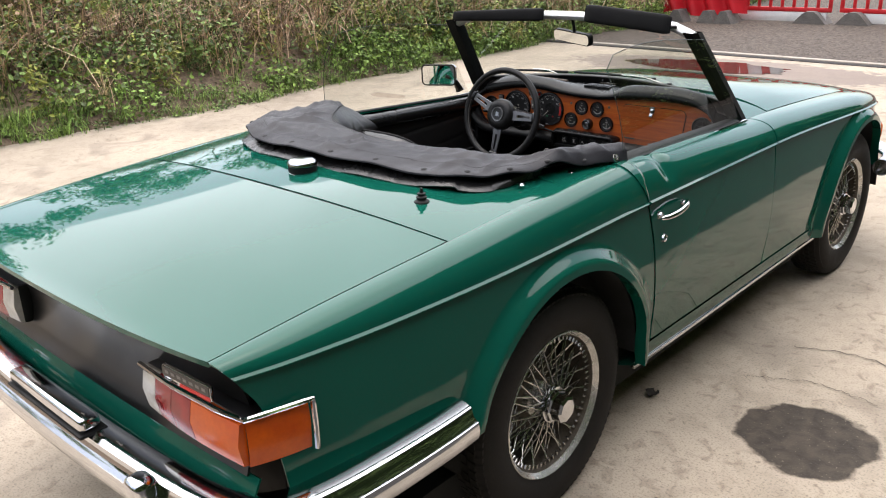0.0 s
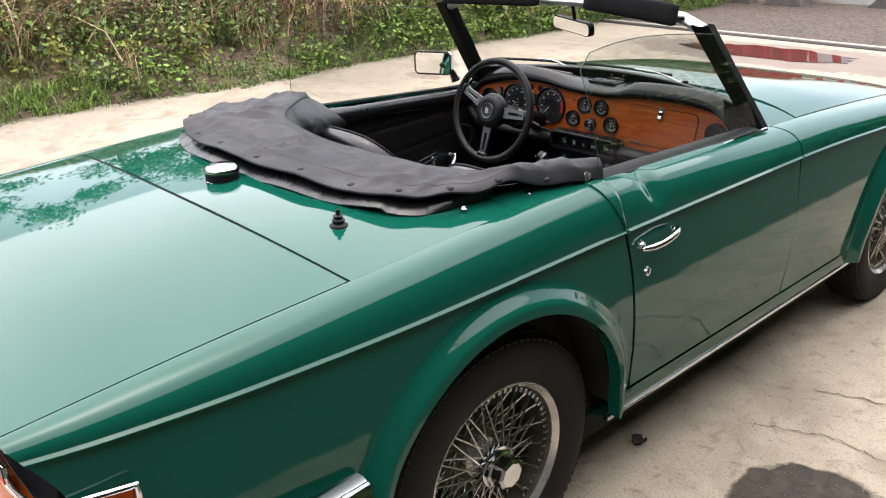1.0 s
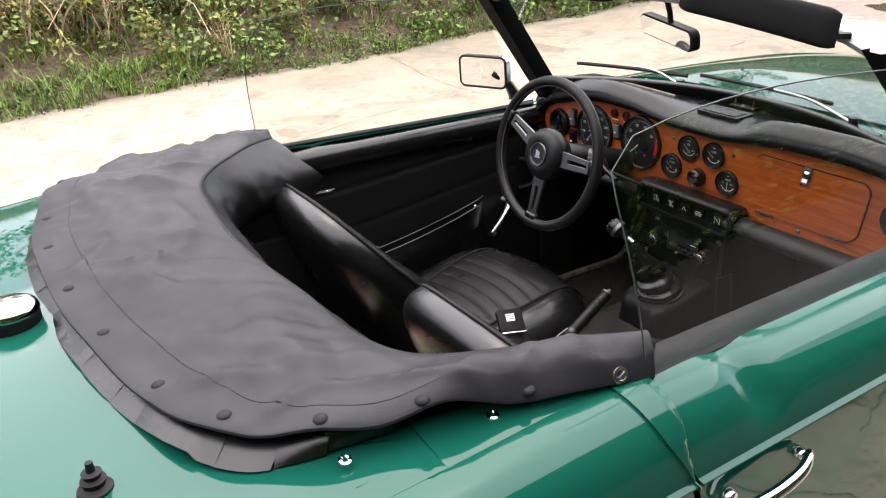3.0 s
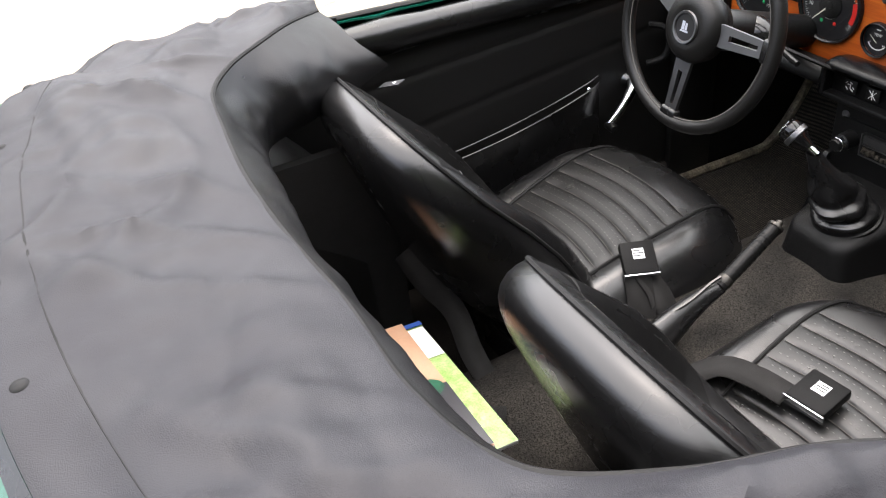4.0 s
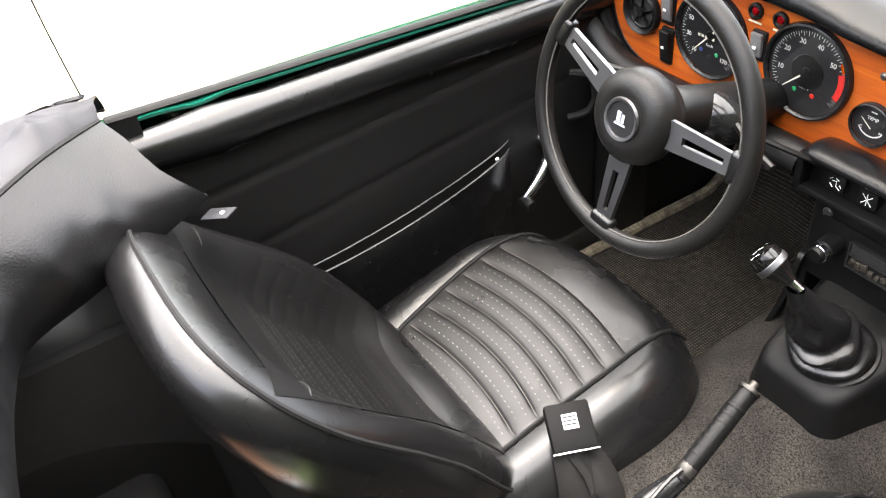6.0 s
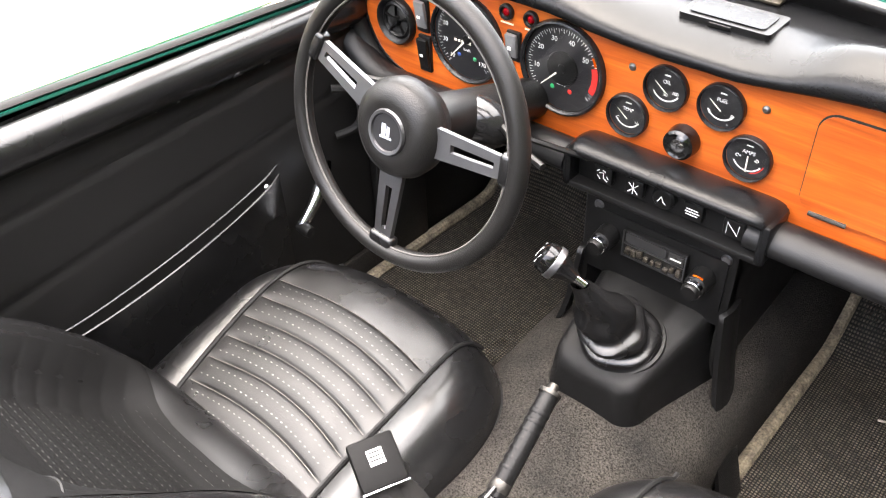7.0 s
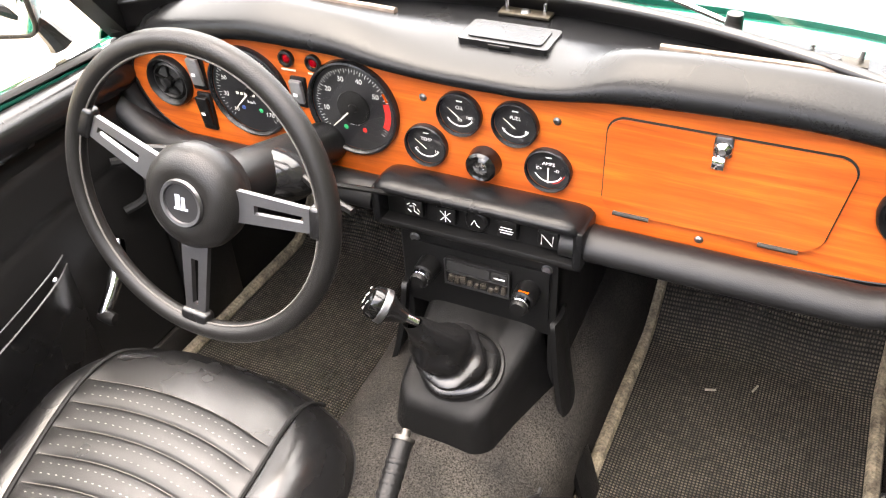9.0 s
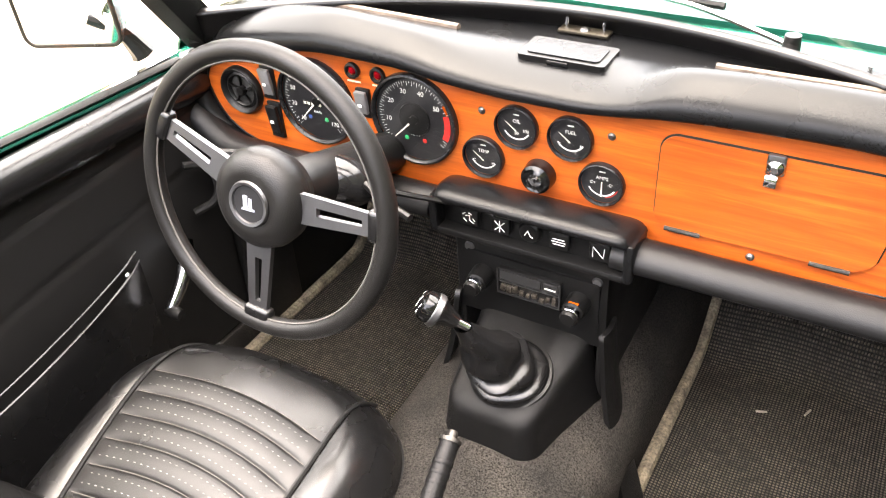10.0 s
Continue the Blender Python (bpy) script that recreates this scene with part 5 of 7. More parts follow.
# footwell end and side walls
part("toe_board", sheet(lambda u, v: (-0.64 + 1.28 * u, 1.6 + 0.2 * v, 0.26 + 0.44 * v), 10, 6, flip=False), carpet, lining)
for s in (1, -1):
    fl = (lambda d: d) if s > 0 else mirrored
    part("kick_panel", fl(box(0.606, 0.64, 1.2, 1.82, 0.24, 0.79)), trim_vinyl, lining)
    part("door_pillar", fl(box(0.588, 0.64, 1.212, 1.34, 0.24, 0.835, 0.006)), trim_vinyl, lining)
    part("sill_carpet", fl(box(0.595, 0.645, 0.3, 1.25, 0.24, 0.325, 0.012)), carpet, lining)
    part("side_lining", fl(sheet(lambda u, v: (0.6, 0.02 + 0.42 * u, 0.25 + 0.64 * v), 6, 6)), trim_vinyl, lining)
    # inner wheel hump behind the seat
    hump = sheet(lambda u, v: (0.60 - 0.21 * math.sin(math.pi * 0.5 * v), -0.05 + 0.40 * u, 0.25 + (0.28 + 0.26 * math.sin(math.pi * min(1, u * 0.75 + 0.12))) * math.cos(math.pi * 0.5 * v) ** 0.35), 16, 10)
    part("wheel_hump", fl(hump), trim_vinyl, lining)
felt = surface("black_felt", (0.0085, 0.0085, 0.009), 0.8, 0, 0.4, 12, 0.25, 500, bump=0.4, bump_scale=600, tint=(0.014, 0.014, 0.014), spec=0.2)
# rear bulkhead and felted shelf behind the seats
part("bulkhead", box(-0.61, 0.61, -0.005, 0.02, 0.24, 0.86), trim_vinyl, lining, smooth=False)
part("rear_shelf", box(-0.44, 0.44, 0.02, 0.28, 0.24, 0.52, 0.035, 4), felt, lining, "black felted shelf behind the seats")
# tunnel
tun = sheet(lambda u, v: (-0.018 + 0.178 * math.sin((u - 0.5) * math.pi * 1.06) * (0.92 + 0.12 * v), 0.28 + 1.42 * v, 0.25 + (0.165 + 0.06 * v) * max(0, math.cos((u - 0.5) * math.pi)) ** 0.42), 24, 24)
part("tunnel", tun, carpet, lining, "carpeted gearbox tunnel")
# mats with their bound edges
for x0, x1, y0, y1, nm in ((0.17, 0.562, 0.86, 1.66, "r"), (-0.584, -0.222, 0.86, 1.66, "l")):
    def mat_at(u, v, x0=x0, x1=x1, y0=y0, y1=y1):
        y = y0 + (y1 - y0) * v
        up = max(0, (v - 0.82) / 0.18)
        return (x0 + (x1 - x0) * u, y, 0.262 + 0.16 * up ** 1.6 + 0.004 * math.sin(9 * u + 5 * v))
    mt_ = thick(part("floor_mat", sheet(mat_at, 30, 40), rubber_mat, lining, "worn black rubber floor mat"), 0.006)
    for u in (0.0, 1.0):
        part("mat_binding", tube([Vector(mat_at(u, i / 24)) + Vector((0, 0, 0.005)) for i in range(25)], 0.012, 8), binding, mt_, "frayed tan edge binding")
part("carpet_edge", tube([(-0.628, 0.75 + 0.9 * i / 10, 0.32 + 0.004 * math.sin(i)) for i in range(11)], 0.009, 8), binding, lining, "frayed tan carpet edge")

# door linings
for s in (1, -1):
    fl = mirrored if s < 0 else (lambda d: d)

    def card(u, v):
        y, z = 0.41 + 0.79 * u, 0.33 + 0.50 * v
        groove = 0.0
        for a, b in ((0.735, 0.76), (0.62, 0.672)):
            d = abs(z - (a + (b - a) * (y - 0.5) / 0.55))
            groove += 0.004 * math.exp(-(d / 0.006) ** 2)
        return (0.602 + groove - 0.006 * math.sin(math.pi * v), y, z)
    dc = part("door_lining", fl(sheet(card, 20, 90)), trim_vinyl, lining, "black vinyl door lining")
    roll = [(0.605 - 0.003 * math.sin(math.pi * i / 20), 0.40 + 0.83 * i / 20, 0.868 - 0.027 * (i / 20) - (FAR_DROP if s < 0 else 0.0)) for i in range(21)]
    verts, faces = [], []
    for i, (x, y, z) in enumerate(roll):
        lump = 0.008 * math.exp(-((y - 0.53) / 0.05) ** 2)
        for j in range(14):
            a = 2 * math.pi * j / 14
            verts.append((x - (0.026 + lump) * math.cos(a), y, z - 0.008 + (0.03 + lump * 0.6) * math.sin(a)))
    faces = [(i * 14 + j, i * 14 + (j + 1) % 14, (i + 1) * 14 + (j + 1) % 14, (i + 1) * 14 + j) for i in range(20) for j in range(14)] + [tuple(range(14)), tuple(range(20 * 14 + 13, 20 * 14 - 1, -1))]
    drop = FAR_DROP if s < 0 else 0.0
    part("door_capping", fl((verts, faces)), leather, dc, "padded black door capping")
    part("capping_strip", fl(box(0.632, 0.64, 0.42, 1.22, 0.866 - drop, 0.874 - drop)), chrome, dc)

    def pocket(u, v):
        y = 0.58 + 0.42 * u
        top = 0.535 + 0.068 * u
        return (0.585 - 0.028 * math.sin(math.pi * min(1, u * 1.0)) ** 0.6 * (0.35 + 0.65 * v), y, 0.36 + (top - 0.36) * v)
    pk = part("door_pocket", fl(sheet(pocket, 16, 10)), leather, dc, "black vinyl map pocket")
    part("pocket_piping", fl(tube([pocket(i / 16, 1.0) for i in range(17)], 0.0022, 6)), leather, pk)
    part("pocket_piping", fl(tube([(0.588 - 0.02 * math.sin(math.pi * i / 16) ** 0.6, 0.59 + 0.41 * i / 16, 0.552 + 0.066 * i / 16) for i in range(17)], 0.0018, 6)), leather, pk)
    part("pocket_stud", fl(moved(revolve([(0, 0.003), (0.004, 0.003), (0.006, 0)], 12), Matrix.Translation((0.577, 0.968, 0.598)) @ Matrix.Rotation(radians(-90), 4, "Y"))), chrome, pk)
    by, bz = (1.082, 0.582) if s < 0 else (1.135, 0.585)
    ky, kz = (1.0, 0.512) if s < 0 else (1.118, 0.497)

    def arm(f, x):
        return (x, by + (ky - by) * f, bz + (kz - bz) * f)
    cr = part("window_crank", fl(tube(smooth_line([arm(-0.02, 0.575), arm(0.15, 0.562), arm(0.5, 0.552), arm(0.85, 0.55), arm(1.0, 0.552)], 16), 0.008, 10, radii=[0.015 - 0.0004 * i for i in range(17)])), chrome, dc, "chrome window winder")
    part("crank_boss", fl(moved(revolve([(0, 0.03), (0.01, 0.028), (0.014, 0.01), (0.017, 0.0)], 20), Matrix.Translation((0.6, by, bz)) @ Matrix.Rotation(radians(-90), 4, "Y"))), chrome if s < 0 else plastic, cr)
    part("crank_knob", fl(moved(revolve([(0, 0.032), (0.009, 0.03), (0.011, 0.02), (0.008, 0.0)], 16), Matrix.Translation((0.556, ky, kz)) @ Matrix.Rotation(radians(-90), 4, "Y"))), plastic, cr)
part("door_pull", tube(smooth_line([(-0.585, 1.13, 0.70), (-0.565, 1.16, 0.69), (-0.562, 1.17, 0.65), (-0.57, 1.16, 0.62), (-0.588, 1.13, 0.61)], 16), 0.007, 8), seal, lining, "black door release handle")

# ---- dashboard ----
DY = 1.222  # face of the wood
dash = thing("dashboard", (0, 1.3, 0.7), "varnished walnut dashboard with black instruments and padded top", "dashboard")
top_pts = [(-0.582, 0.80), (-0.574, 0.832), (-0.545, 0.852), (-0.49, 0.869), (-0.41, 0.887), (-0.326, 0.897), (-0.223, 0.896), (-0.14, 0.887), (-0.053, 0.882), (0.034, 0.882), (0.09, 0.887), (0.15, 0.895), (0.219, 0.9), (0.338, 0.903), (0.42, 0.898), (0.489, 0.88), (0.522, 0.85)]
low_pts = [(0.532, 0.80), (0.52, 0.765), (0.49, 0.735), (0.44, 0.722), (0.26, 0.716), (0.12, 0.715), (0.0, 0.72), (-0.17, 0.712), (-0.3, 0.712), (-0.43, 0.712), (-0.49, 0.715), (-0.535, 0.73), (-0.565, 0.758)]
outline = [(p.x, p.z) for p in smooth_line([(x, 0, z) for x, z in top_pts + low_pts], 90, closed=True)]
panel = part("wood_panel", plate(outline, DY, DY + 0.014), wood, dash, "varnished walnut fascia", smooth=False)
part("dash_rim", tube([(x, DY + 0.006, z) for x, z in outline], 0.007, 8, closed=True), plastic, dash)
part("side_pad", tube(smooth_line([(-0.59, DY + 0.004, 0.85), (-0.604, DY, 0.80), (-0.588, DY, 0.748), (-0.548, DY, 0.71), (-0.49, DY - 0.004, 0.697)], 24), 0.019, 12), roll_vinyl, dash, "padded black end of the dash")
part("dash_back", box(-0.6, 0.52, DY + 0.016, DY + 0.12, 0.73, 0.87), plastic, dash, smooth=False)


def pad(u, v):
    """The padded top: a rolled front edge over the wood, then back to the screen."""
    x = -0.632 + 1.19 * u
    zt = along(x, [(-0.64, 0.80)] + [(a, b) for a, b in top_pts[1:]] + [(0.56, 0.80)])
    hump = along(x, [(-0.64, 0.0), (-0.5, 0.03), (-0.36, 0.028), (-0.1, 0.008), (0.08, 0.006), (0.16, 0.026), (0.4, 0.024), (0.56, 0.01)])
    back_y = 1.335 + 0.085 * (1 - ((x + 0.03) / 0.6) ** 2)
    prof = [(1.218, zt + 0.001), (1.205, zt + 0.004), (1.2, zt + 0.012), (1.205, zt + 0.018 + 0.35 * hump), (1.222, zt + 0.024 + 0.6 * hump), (1.25, zt + 0.03 + 0.75 * hump), (1.29, 0.9 + 0.25 * (zt + hump + 0.03 - 0.9) + 0.018), (1.33, 0.918), (back_y, 0.915)]
    pts = smooth_line([(0, a, b) for a, b in prof], 24)
    p = pts[round(v * 24)]
    drop = max(0, abs(x + 0.037) - 0.5) * 0.35
    return (x, p.y, p.z - drop * min(1, v * 1.6))


pd = part("dash_pad", sheet(pad, 60, 24, flip=True), pad_vinyl, dash, "padded black vinyl dash top")
# ashtray lid, demister slots and fixings on the pad
ash_at = Matrix.Translation((-0.004, 1.285, 0.9215)) @ Matrix.Rotation(radians(-90), 4, "X")
ash = part("ashtray", moved(plate(rounded(-0.058, 0.058, -0.03, 0.03, 0.006), -0.004, 0.004), ash_at), plastic, pd, "black ashtray lid", smooth=False)
part("ashtray_lid", moved(plate(rounded(-0.048, 0.048, -0.022, 0.021, 0.006), -0.0058, -0.0042), ash_at), pad_vinyl, ash, smooth=False)
part("ashtray_catch", box(-0.02, 0.008, 1.2525, 1.258, 0.9185, 0.9235, 0.001), plastic, ash)
slot_mat = surface("worn_slot", (0.05, 0.028, 0.016), 0.6, 0, 0.5, 30, 0.3, 120, tint=(0.13, 0.105, 0.08))
for xa, xb in ((-0.41, -0.17), (0.175, 0.43)):
    pts = [pad((xa + (xb - xa) * i / 12 + 0.632) / 1.19, 0.80) for i in range(13)]
    part("demister_slot", tube([Vector(p) + Vector((0, 0, 0.001)) for p in pts], 0.006, 8), slot_mat, pd, "worn pale demister slot")
fix_mat = surface("dull_brass", (0.05, 0.042, 0.03), 0.5, 0.6, 0.4, 40, 0.2)
for x in (-0.35, -0.012, 0.36):
    c = Vector(pad((x + 0.632) / 1.19, 0.93)) + Vector((0, 0, 0.002))
    fx = part("hood_catch_plate", box(c.x - 0.035, c.x + 0.035, c.y - 0.01, c.y + 0.012, c.z, c.z + 0.004, 0.001), fix_mat, pd, "dull brass fixing plate")
    part("screw", revolve([(0, 0.004), (0.005, 0.003), (0.007, 0)], 12, Matrix.Translation(c + Vector((0, 0, 0.004)))), satin, fx)
    for dx in (-0.026, 0.026):
        part("stud", revolve([(0, 0.016), (0.0028, 0.015), (0.0028, 0.0)], 10, Matrix.Translation(c + Vector((dx, 0.002, 0.003)))), chrome, fx)

# padded lower roll
for xa, xb, nm in ((0.105, 0.535, "r"), (-0.60, -0.16, "l")):
    def lower(u, v, xa=xa, xb=xb):
        x = xa + (xb - xa) * u
        end = max(0, (u - 0.8) / 0.2) if xb > 0 else max(0, (0.2 - u) / 0.2)
        a = 2 * math.pi * v
        return (x, 1.199 + 0.029 * math.cos(a) + 0.01 * end, 0.705 + 0.025 * math.sin(a) * (0.8 + 0.2 * math.sin(a)) + 0.045 * end ** 2)
    part("lower_roll", sheet(lower, 30, 20, close_v=True), roll_vinyl, dash, "padded black lower dash roll")
part("parcel_tray", sheet(lambda u, v: (0.12 + 0.4 * u, 1.21 + 0.25 * v, 0.69 - 0.03 * v), 4, 4), dark_void, dash)

gloss_black = surface("gloss_black", (0.005, 0.005, 0.005), 0.12, 0, 0.2, 30, 0.05)
ring_mat = surface("satin_black_bezel", (0.02, 0.02, 0.021), 0.25, 0.4, 0.2, 40, 0.1)
yellow_needle = surface("pale_needle", (0.8, 0.78, 0.66), 0.5, 0, 0.05, 30, 0.03)


def gauge(x, z, r, label):
    """A round instrument: ring, face and glass."""
    g = part("gauge", revolve([(r * 0.9, 0.003), (r * 0.915, 0.007), (r * 0.945, 0.0095), (r * 0.98, 0.0085), (r, 0.005), (r, -0.004)], 48, facing(x, DY, z)), ring_mat, dash, label)
    part("dial", revolve([(0, 0.0015), (r * 0.91, 0.0015)], 48, facing(x, DY, z)), dial_black, g)
    gl = part("dial_glass", revolve([(0, 0.0075), (r * 0.5, 0.0072), (r * 0.91, 0.006)], 32, facing(x, DY, z)), dial_glass, g)
    gl.visible_shadow = False
    return g


def hand(g, x, z, length, angle, width=0.0016, back=0.2):
    """A needle; angle in degrees clockwise from the top."""
    m = facing(x, DY - 0.0036, z) @ Matrix.Rotation(radians(-angle), 4, "Z")
    part("needle", moved(([(-width, -length * back, 0), (width, -length * back, 0), (width * 0.4, length, 0), (-width * 0.4, length, 0)], [(0, 1, 2, 3)]), m), yellow_needle, g, smooth=False)
    part("needle_boss", revolve([(0, 0.0032), (length * 0.13, 0.003), (length * 0.16, 0)], 16, facing(x, DY - 0.002, z)), plastic, g)


def ticks(g, x, z, r0, r1, a0, a1, n, width, mat=white_mark, name="scale_marks"):
    out = []
    for i in range(n):
        a = radians(a0 + (a1 - a0) * i / (n - 1))
        rr = r0 if i % 2 == 0 else (r0 + r1) / 2
        c, s = math.cos(a), math.sin(a)
        out.append(([(rr * s - width * c, rr * c + width * s, 0), (r1 * s - width * c, r1 * c + width * s, 0), (r1 * s + width * c, r1 * c - width * s, 0), (rr * s + width * c, rr * c - width * s, 0)], [(0, 3, 2, 1)]))
    ob = part(name, moved(joined(*out), facing(x, DY - 0.0022, z)), mat, g, smooth=False)
    ob["kind"] = "stuff"


def arc_band(g, x, z, r0, r1, a0, a1, mat, name="coloured_band"):
    n = 16
    verts, faces = [], []
    for i in range(n + 1):
        a = radians(a0 + (a1 - a0) * i / n)
        verts += [(r0 * math.sin(a), r0 * math.cos(a), 0), (r1 * math.sin(a), r1 * math.cos(a), 0)]
    faces = [(2 * i, 2 * i + 2, 2 * i + 3, 2 * i + 1) for i in range(n)]
    part(name, moved((verts, faces), facing(x, DY - 0.0024, z)), mat, g, smooth=False)


def word(g, text, x, z, size, mat=white_mark):
    lettering(text, size, facing(x, DY - 0.0028, z), mat, g)


# large dials
sp = gauge(-0.3685, 0.8135, 0.068, "large black speedometer with white scale")
ticks(sp, -0.3685, 0.8135, 0.050, 0.0565, -140, 140, 57, 0.0004)
for k, t in enumerate(("10", "30", "50", "70", "90", "110", "130", "150", "170")):
    a = radians(-138 + 34.5 * k)
    word(sp, t, -0.3685 + 0.043 * math.sin(a), 0.8135 + 0.043 * math.cos(a), 0.0095)
hand(sp, -0.3685, 0.8135, 0.047, -137)
part("odometer", box(-0.394, -0.358, DY - 0.0028, DY - 0.0017, 0.805, 0.812), plastic, sp, smooth=False)
for i in range(5):
    part("counter_bar", box(-0.392 + 0.0068 * i, -0.3875 + 0.0068 * i, DY - 0.0034, DY - 0.003, 0.8065, 0.8105), cream_mark, sp, smooth=False)
word(sp, "Km/h", -0.3685, 0.797, 0.0062)
for dx, mt2 in ((-0.016, paper_blue), (0.014, green_mark)):
    part("warning_lens", revolve([(0, 0.001), (0.003, 0.0005), (0.0035, 0)], 12, facing(-0.3685 + dx, DY - 0.002, 0.786)), mt2, sp)
rv_ = gauge(-0.2, 0.820, 0.0685, "large black rev counter with a red band")
ticks(rv_, -0.2, 0.82, 0.050, 0.0565, -128, 128, 61, 0.0004)
for t, a in (("10", -98), ("20", -58), ("30", -20), ("40", 18), ("50", 58)):
    word(rv_, t, -0.2 + 0.0425 * math.sin(radians(a)), 0.82 + 0.0425 * math.cos(radians(a)), 0.010)
arc_band(rv_, -0.2, 0.82, 0.0475, 0.0565, 74, 116, red_mark, "red_band")
arc_band(rv_, -0.2, 0.82, 0.053, 0.0565, 58, 72, amber_lens, "amber_band")
hand(rv_, -0.2, 0.82, 0.047, -134)
part("dial_boss", revolve([(0, 0.002), (0.024, 0.0018), (0.025, 0)], 32, facing(-0.2, DY - 0.0017, 0.82)), plastic, rv_)
word(rv_, "RPM", -0.2, 0.797, 0.0075)
for dx, mt2 in ((-0.015, green_mark), (0.014, red_mark)):
    part("warning_lens", revolve([(0, 0.001), (0.0032, 0.0005), (0.0036, 0)], 12, facing(-0.2 + dx, DY - 0.002, 0.789)), mt2, rv_)
# small dials
for t, x, z, marks, ang in (("OIL", -0.045, 0.842, (("50", 0.0, -0.009), ("100", 0.013, -0.004)), -120), ("FUEL", 0.029, 0.842, (("E", -0.014, -0.011), ("F", 0.014, -0.009)), -118),
                            ("TEMP", -0.094, 0.787, (("C", -0.014, -0.008), ("H", 0.014, -0.008)), -115), ("AMPS", 0.073, 0.787, (("C+", -0.012, 0.0), ("-D", 0.011, 0.0)), 0)):
    g = gauge(x, z, 0.0305, "small black %s gauge with white lettering" % {"OIL": "oil pressure", "FUEL": "fuel", "TEMP": "temperature", "AMPS": "ammeter"}[t])
    word(g, t, x, z + 0.008, 0.0068)
    part("maker_bar", box(x - 0.004, x + 0.004, DY - 0.003, DY - 0.0026, z + 0.0165, z + 0.018), white_mark, g, smooth=False)
    for w_, dx, dz in marks:
        word(g, w_, x + dx, z + dz, 0.006)
    arc_band(g, x, z + 0.002, 0.0185, 0.0205, 120, 240, white_mark, "white_arc")
    if t == "AMPS":
        arc_band(g, x, z + 0.002, 0.0215, 0.0228, 110, 165, red_mark, "red_arc")
        part("needle", moved(box(-0.0008, 0.0008, -0.0002, 0.0002, -0.019, 0.003), Matrix.Translation((x, DY - 0.0034, z))), yellow_needle, g, smooth=False)
    else:
        m = facing(x, DY - 0.0034, z - 0.006) @ Matrix.Rotation(radians(52), 4, "Z")
        part("needle", moved(([(-0.0009, 0, 0), (0.0009, 0, 0), (0.0005, 0.02, 0), (-0.0005, 0.02, 0)], [(0, 1, 2, 3)]), m), yellow_needle, g, smooth=False)

ig = part("ignition_switch", revolve([(0, 0.017), (0.013, 0.017), (0.017, 0.02), (0.0205, 0.017), (0.0225, 0.004), (0.0225, 0)], 32, facing(-0.012, DY, 0.779)), gloss_black, dash, "round black ignition switch")
part("key_barrel", revolve([(0, 0.0195), (0.007, 0.0195), (0.0095, 0.0185), (0.010, 0.0165)], 20, facing(-0.012, DY, 0.779)), chrome, ig)
part("keyhole", moved(box(-0.0008, 0.0008, -0.0005, 0.0005, -0.004, 0.004), Matrix.Translation((-0.012, DY - 0.0196, 0.779))), plastic, ig, smooth=False)
for x in (-0.296, -0.254):
    wl = part("warning_light", revolve([(0.0064, 0.003), (0.0085, 0.006), (0.0115, 0.005), (0.012, 0.0)], 24, facing(x, DY, 0.8755)), plastic, dash, "red warning lamp in a black ring")
    part("red_jewel", revolve([(0, 0.005), (0.004, 0.0042), (0.0065, 0.001)], 20, facing(x, DY, 0.8755)), red_lens, wl)
    part("caption_bar", box(x - 0.011, x + 0.011, DY - 0.001, DY + 0.001, 0.8575, 0.8597), cream_mark, wl, smooth=False)
for x, z, w2, h2, mt2 in ((-0.4545, 0.829, 0.0122, 0.027, "grey"), (-0.453, 0.767, 0.0122, 0.03, "black"), (-0.2825, 0.829, 0.0118, 0.022, "grey")):
    sw = part("rocker_switch", box(x - w2, x + w2, DY - 0.005, DY + 0.003, z - h2, z + h2, 0.002), plastic, dash, "black rocker switch")
    part("rocker", moved(box(-w2 * 0.8, w2 * 0.8, -0.007, 0.0, -h2 * 0.8, h2 * 0.8, 0.002), Matrix.Translation((x, DY - 0.004, z + 0.003)) @ Matrix.Rotation(radians(8), 4, "X")), surface("switch_grey", (0.14, 0.14, 0.14), 0.35, 0, 0.2, 30, 0.1) if mt2 == "grey" else plastic, sw)
    part("switch_mark", box(x - 0.003, x + 0.003, DY - 0.0135, DY - 0.0125, z - 0.002, z + 0.002), white_mark, sw, smooth=False)
for x, z in ((-0.511, 0.806), (0.474, 0.822)):
    v0 = part("air_vent", revolve([(0.022, -0.004), (0.0235, 0.004), (0.0255, 0.006), (0.027, 0.004), (0.03, 0.003), (0.0325, 0.009), (0.036, 0.011), (0.0385, 0.008), (0.039, 0)], 36, facing(x, DY, z)), plastic, dash, "round black air vent")
    part("vent_ball", revolve([(0, 0.0012), (0.02, 0.0012), (0.024, 0.0012)], 28, facing(x, DY, z)), dark_void, v0)
    for k in range(5):
        m = facing(x, DY - 0.005, z) @ Matrix.Rotation(radians(72 * k), 4, "Z")
        part("vent_blade", moved(box(-0.001, 0.001, 0.004, 0.025, -0.003, 0.001), m), plastic, v0, smooth=False)
    part("vent_boss", revolve([(0, 0.011), (0.007, 0.01), (0.008, 0.0)], 16, facing(x, DY, z)), plastic, v0)
for x, z in ((-0.096, 0.854), (0.081, 0.855), (0.263, 0.731), (-0.585, 0.83), (0.51, 0.845)):
    part("screw", revolve([(0, 0.003), (0.003, 0.003), (0.005, 0.001), (0.0055, 0)], 14, facing(x, DY, z)), satin, panel)

